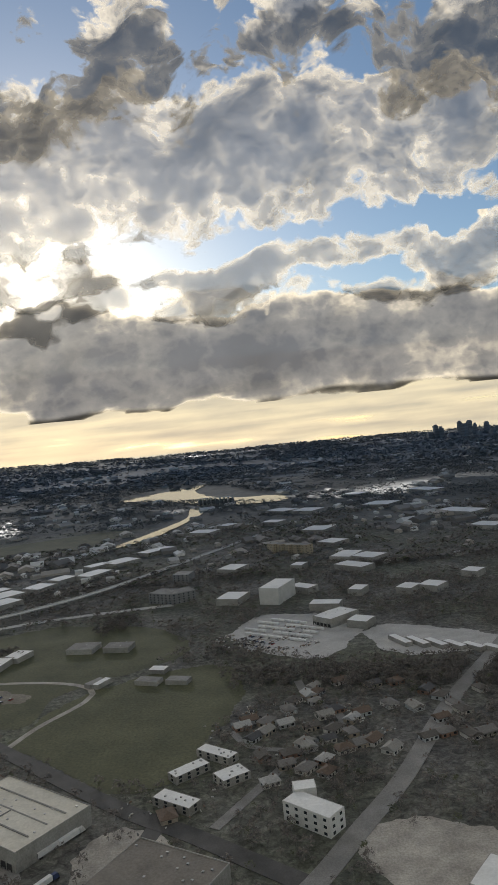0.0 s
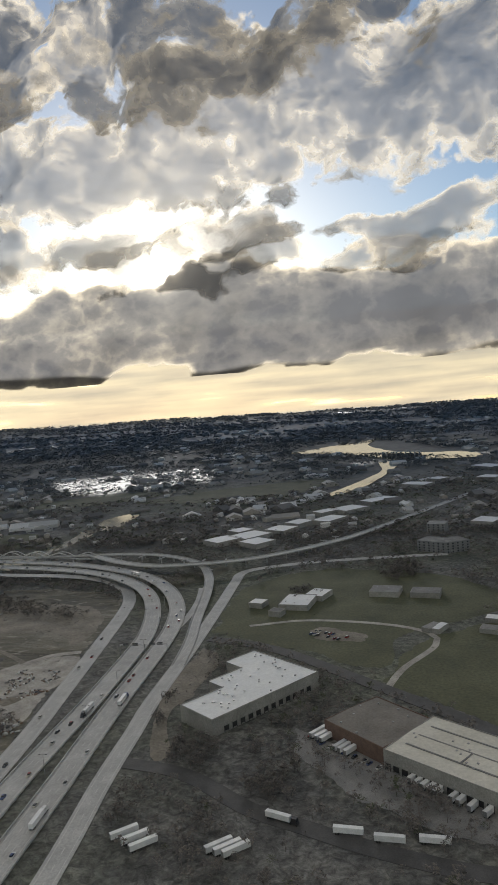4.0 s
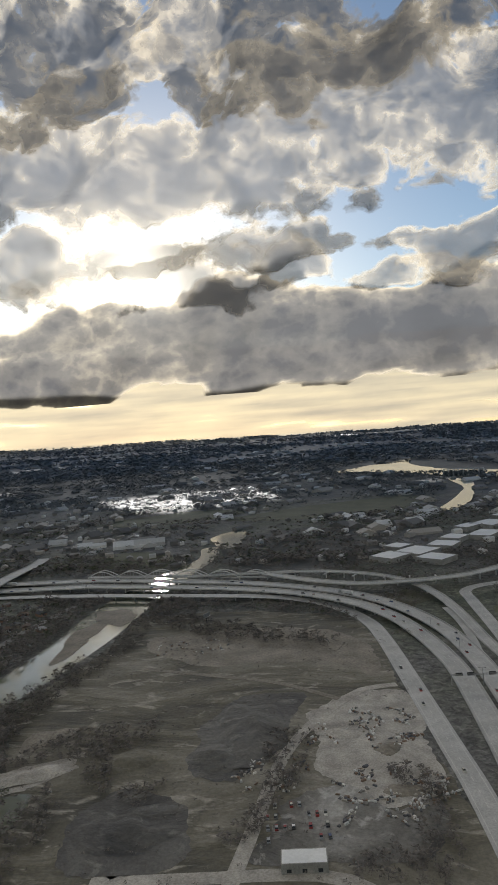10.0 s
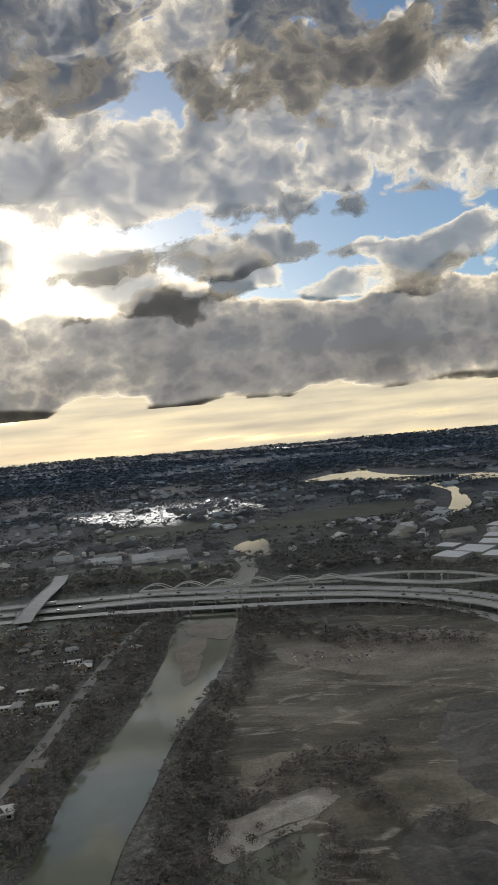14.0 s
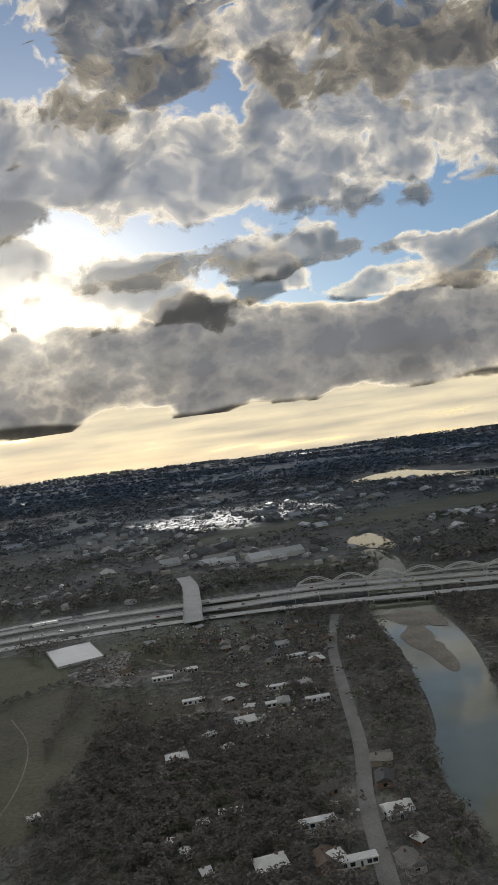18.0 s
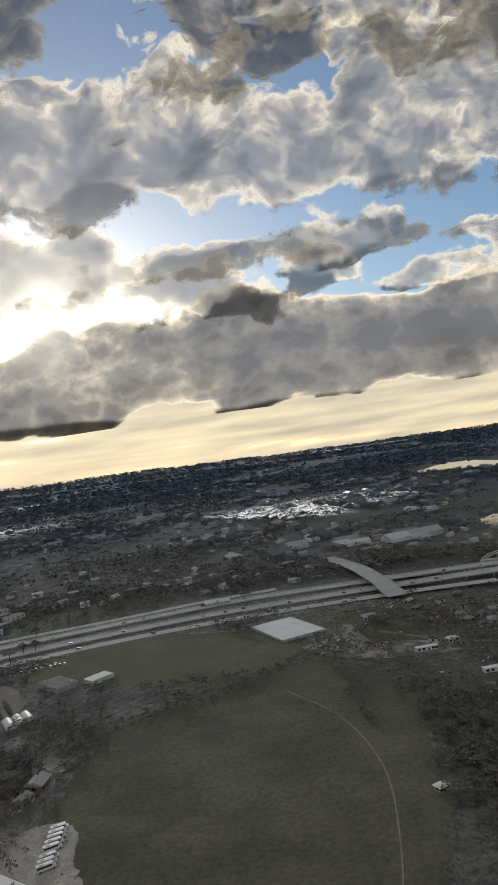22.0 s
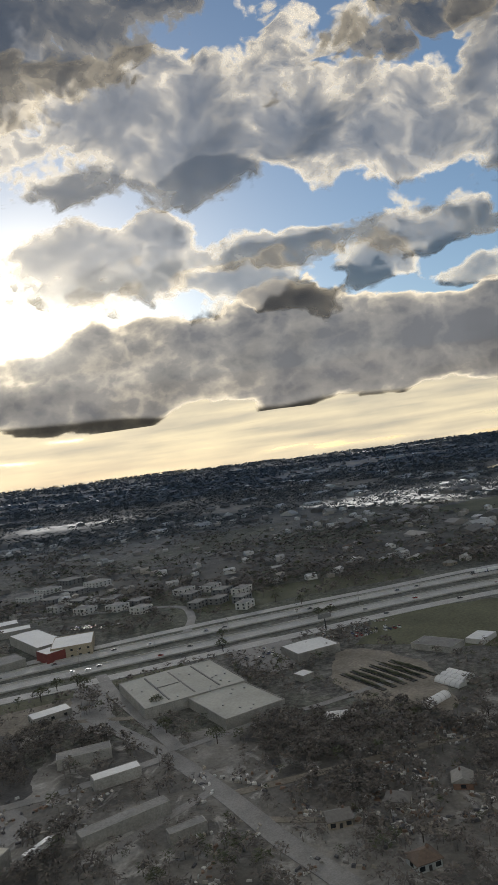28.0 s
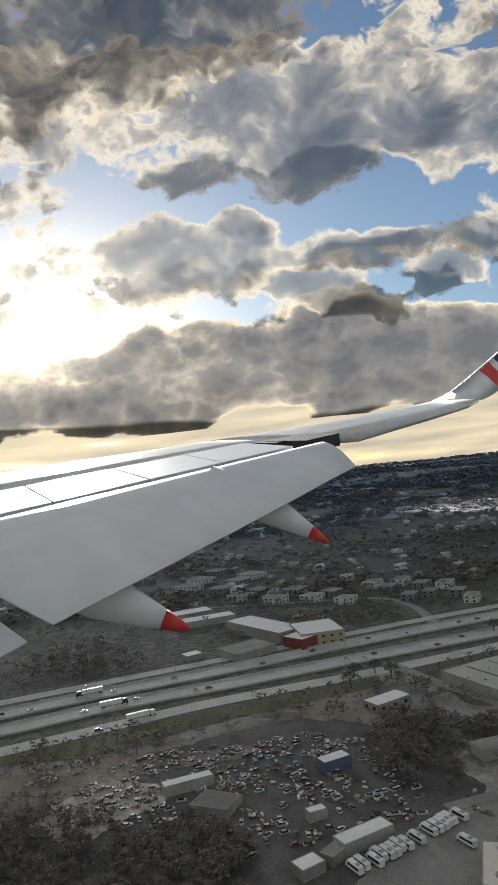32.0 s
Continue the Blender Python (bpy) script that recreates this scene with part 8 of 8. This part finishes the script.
    for p, q, r in (((0.35, -1.55, -1.0), (1.1, -2.63, -1.61), 0.31), ((4.75, -1.05, -0.72), (5.12, -2.26, -1.43), 0.27)):
        p, q = Vector(p), Vector(q)
        a = (q - p).normalized()
        side = a.cross(Vector((0, 0, 1))).normalized()
        top = side.cross(a)
        start = p - a * 1.2

        def ring(k, rr):
            c = start.lerp(q, k)
            return [tuple(c + side * rr * 0.8 * math.cos(t) + top * rr * 1.15 * math.sin(t)) for t in (2 * math.pi * j / 14 for j in range(14))]
        cone = [(0.0, r * 0.7), (0.25, r * 0.98), (0.5, r), (0.7, r * 0.72), (0.86, r * 0.42)]
        body = loft("flap_fairing", [ring(k, rr) for k, rr in cone], m)
        loft("fairing_tip", [ring(k, rr) for k, rr in ((0.862, r * 0.42), (0.95, r * 0.24), (1.0, r * 0.1))], M_RED_GLOSS, body, "bright red fairing tip")
    # the winglet, swept up and back
    path = spline([(21.32, 1.25, -0.05, 3.25, 0.0), (22.6, 1.4, -0.08, 3.0, 0.28), (24.5, 1.45, 0.2, 2.5, 1.1), (26.2, 1.0, 1.15, 1.75, 2.1), (28.0, 0.35, 2.75, 0.75, 3.2)], 0.35)

    def rib(p, out=0.0):
        u, rv, rw, fv, fw = p
        rear, front = Vector((u - 0.25, rv, rw)), Vector((u, fv, fw))
        nrm = Vector((-0.55, 0, 0.83)) * (0.05 + out)
        mid = (rear + front) / 2
        return [tuple(rear), tuple(mid + nrm), tuple(front), tuple(mid - Vector((-0.55, 0, 0.83)) * 0.06)]
    winglet = loft("winglet", [rib(p) for p in path], m)
    k = len(path)
    for a, b2_, mat in ((0.4, 0.47, M_RED_GLOSS), (0.52, 0.59, M_NAVY), (0.64, 0.76, M_RED_GLOSS)):
        rows = path[int(a * k):max(int(a * k) + 2, int(b2_ * k) + 1)]
        v = []
        for p in rows:
            r = rib(p, 0.012)
            v += [tuple(Vector(r[0]).lerp(Vector(r[1]), 0.12)), r[1], tuple(Vector(r[2]).lerp(Vector(r[1]), 0.12))]
        q = [(3 * i + j, 3 * i + j + 1, 3 * i + j + 4, 3 * i + j + 3) for i in range(len(rows) - 1) for j in (0, 1)]
        mesh_object("stripe", v, q, mat, winglet)


M_RED_GLOSS = surface("red_gloss_paint", (0.5, 0.03, 0.04), (0.58, 0.045, 0.05), 0.5, 4.0, 0.35, 0, 0, 0, 0.15)
M_NAVY = surface("navy_gloss_paint", (0.012, 0.016, 0.05), (0.02, 0.026, 0.07), 0.5, 4.0, 0.35, 0, 0, 0, 0.15)
build_wing()
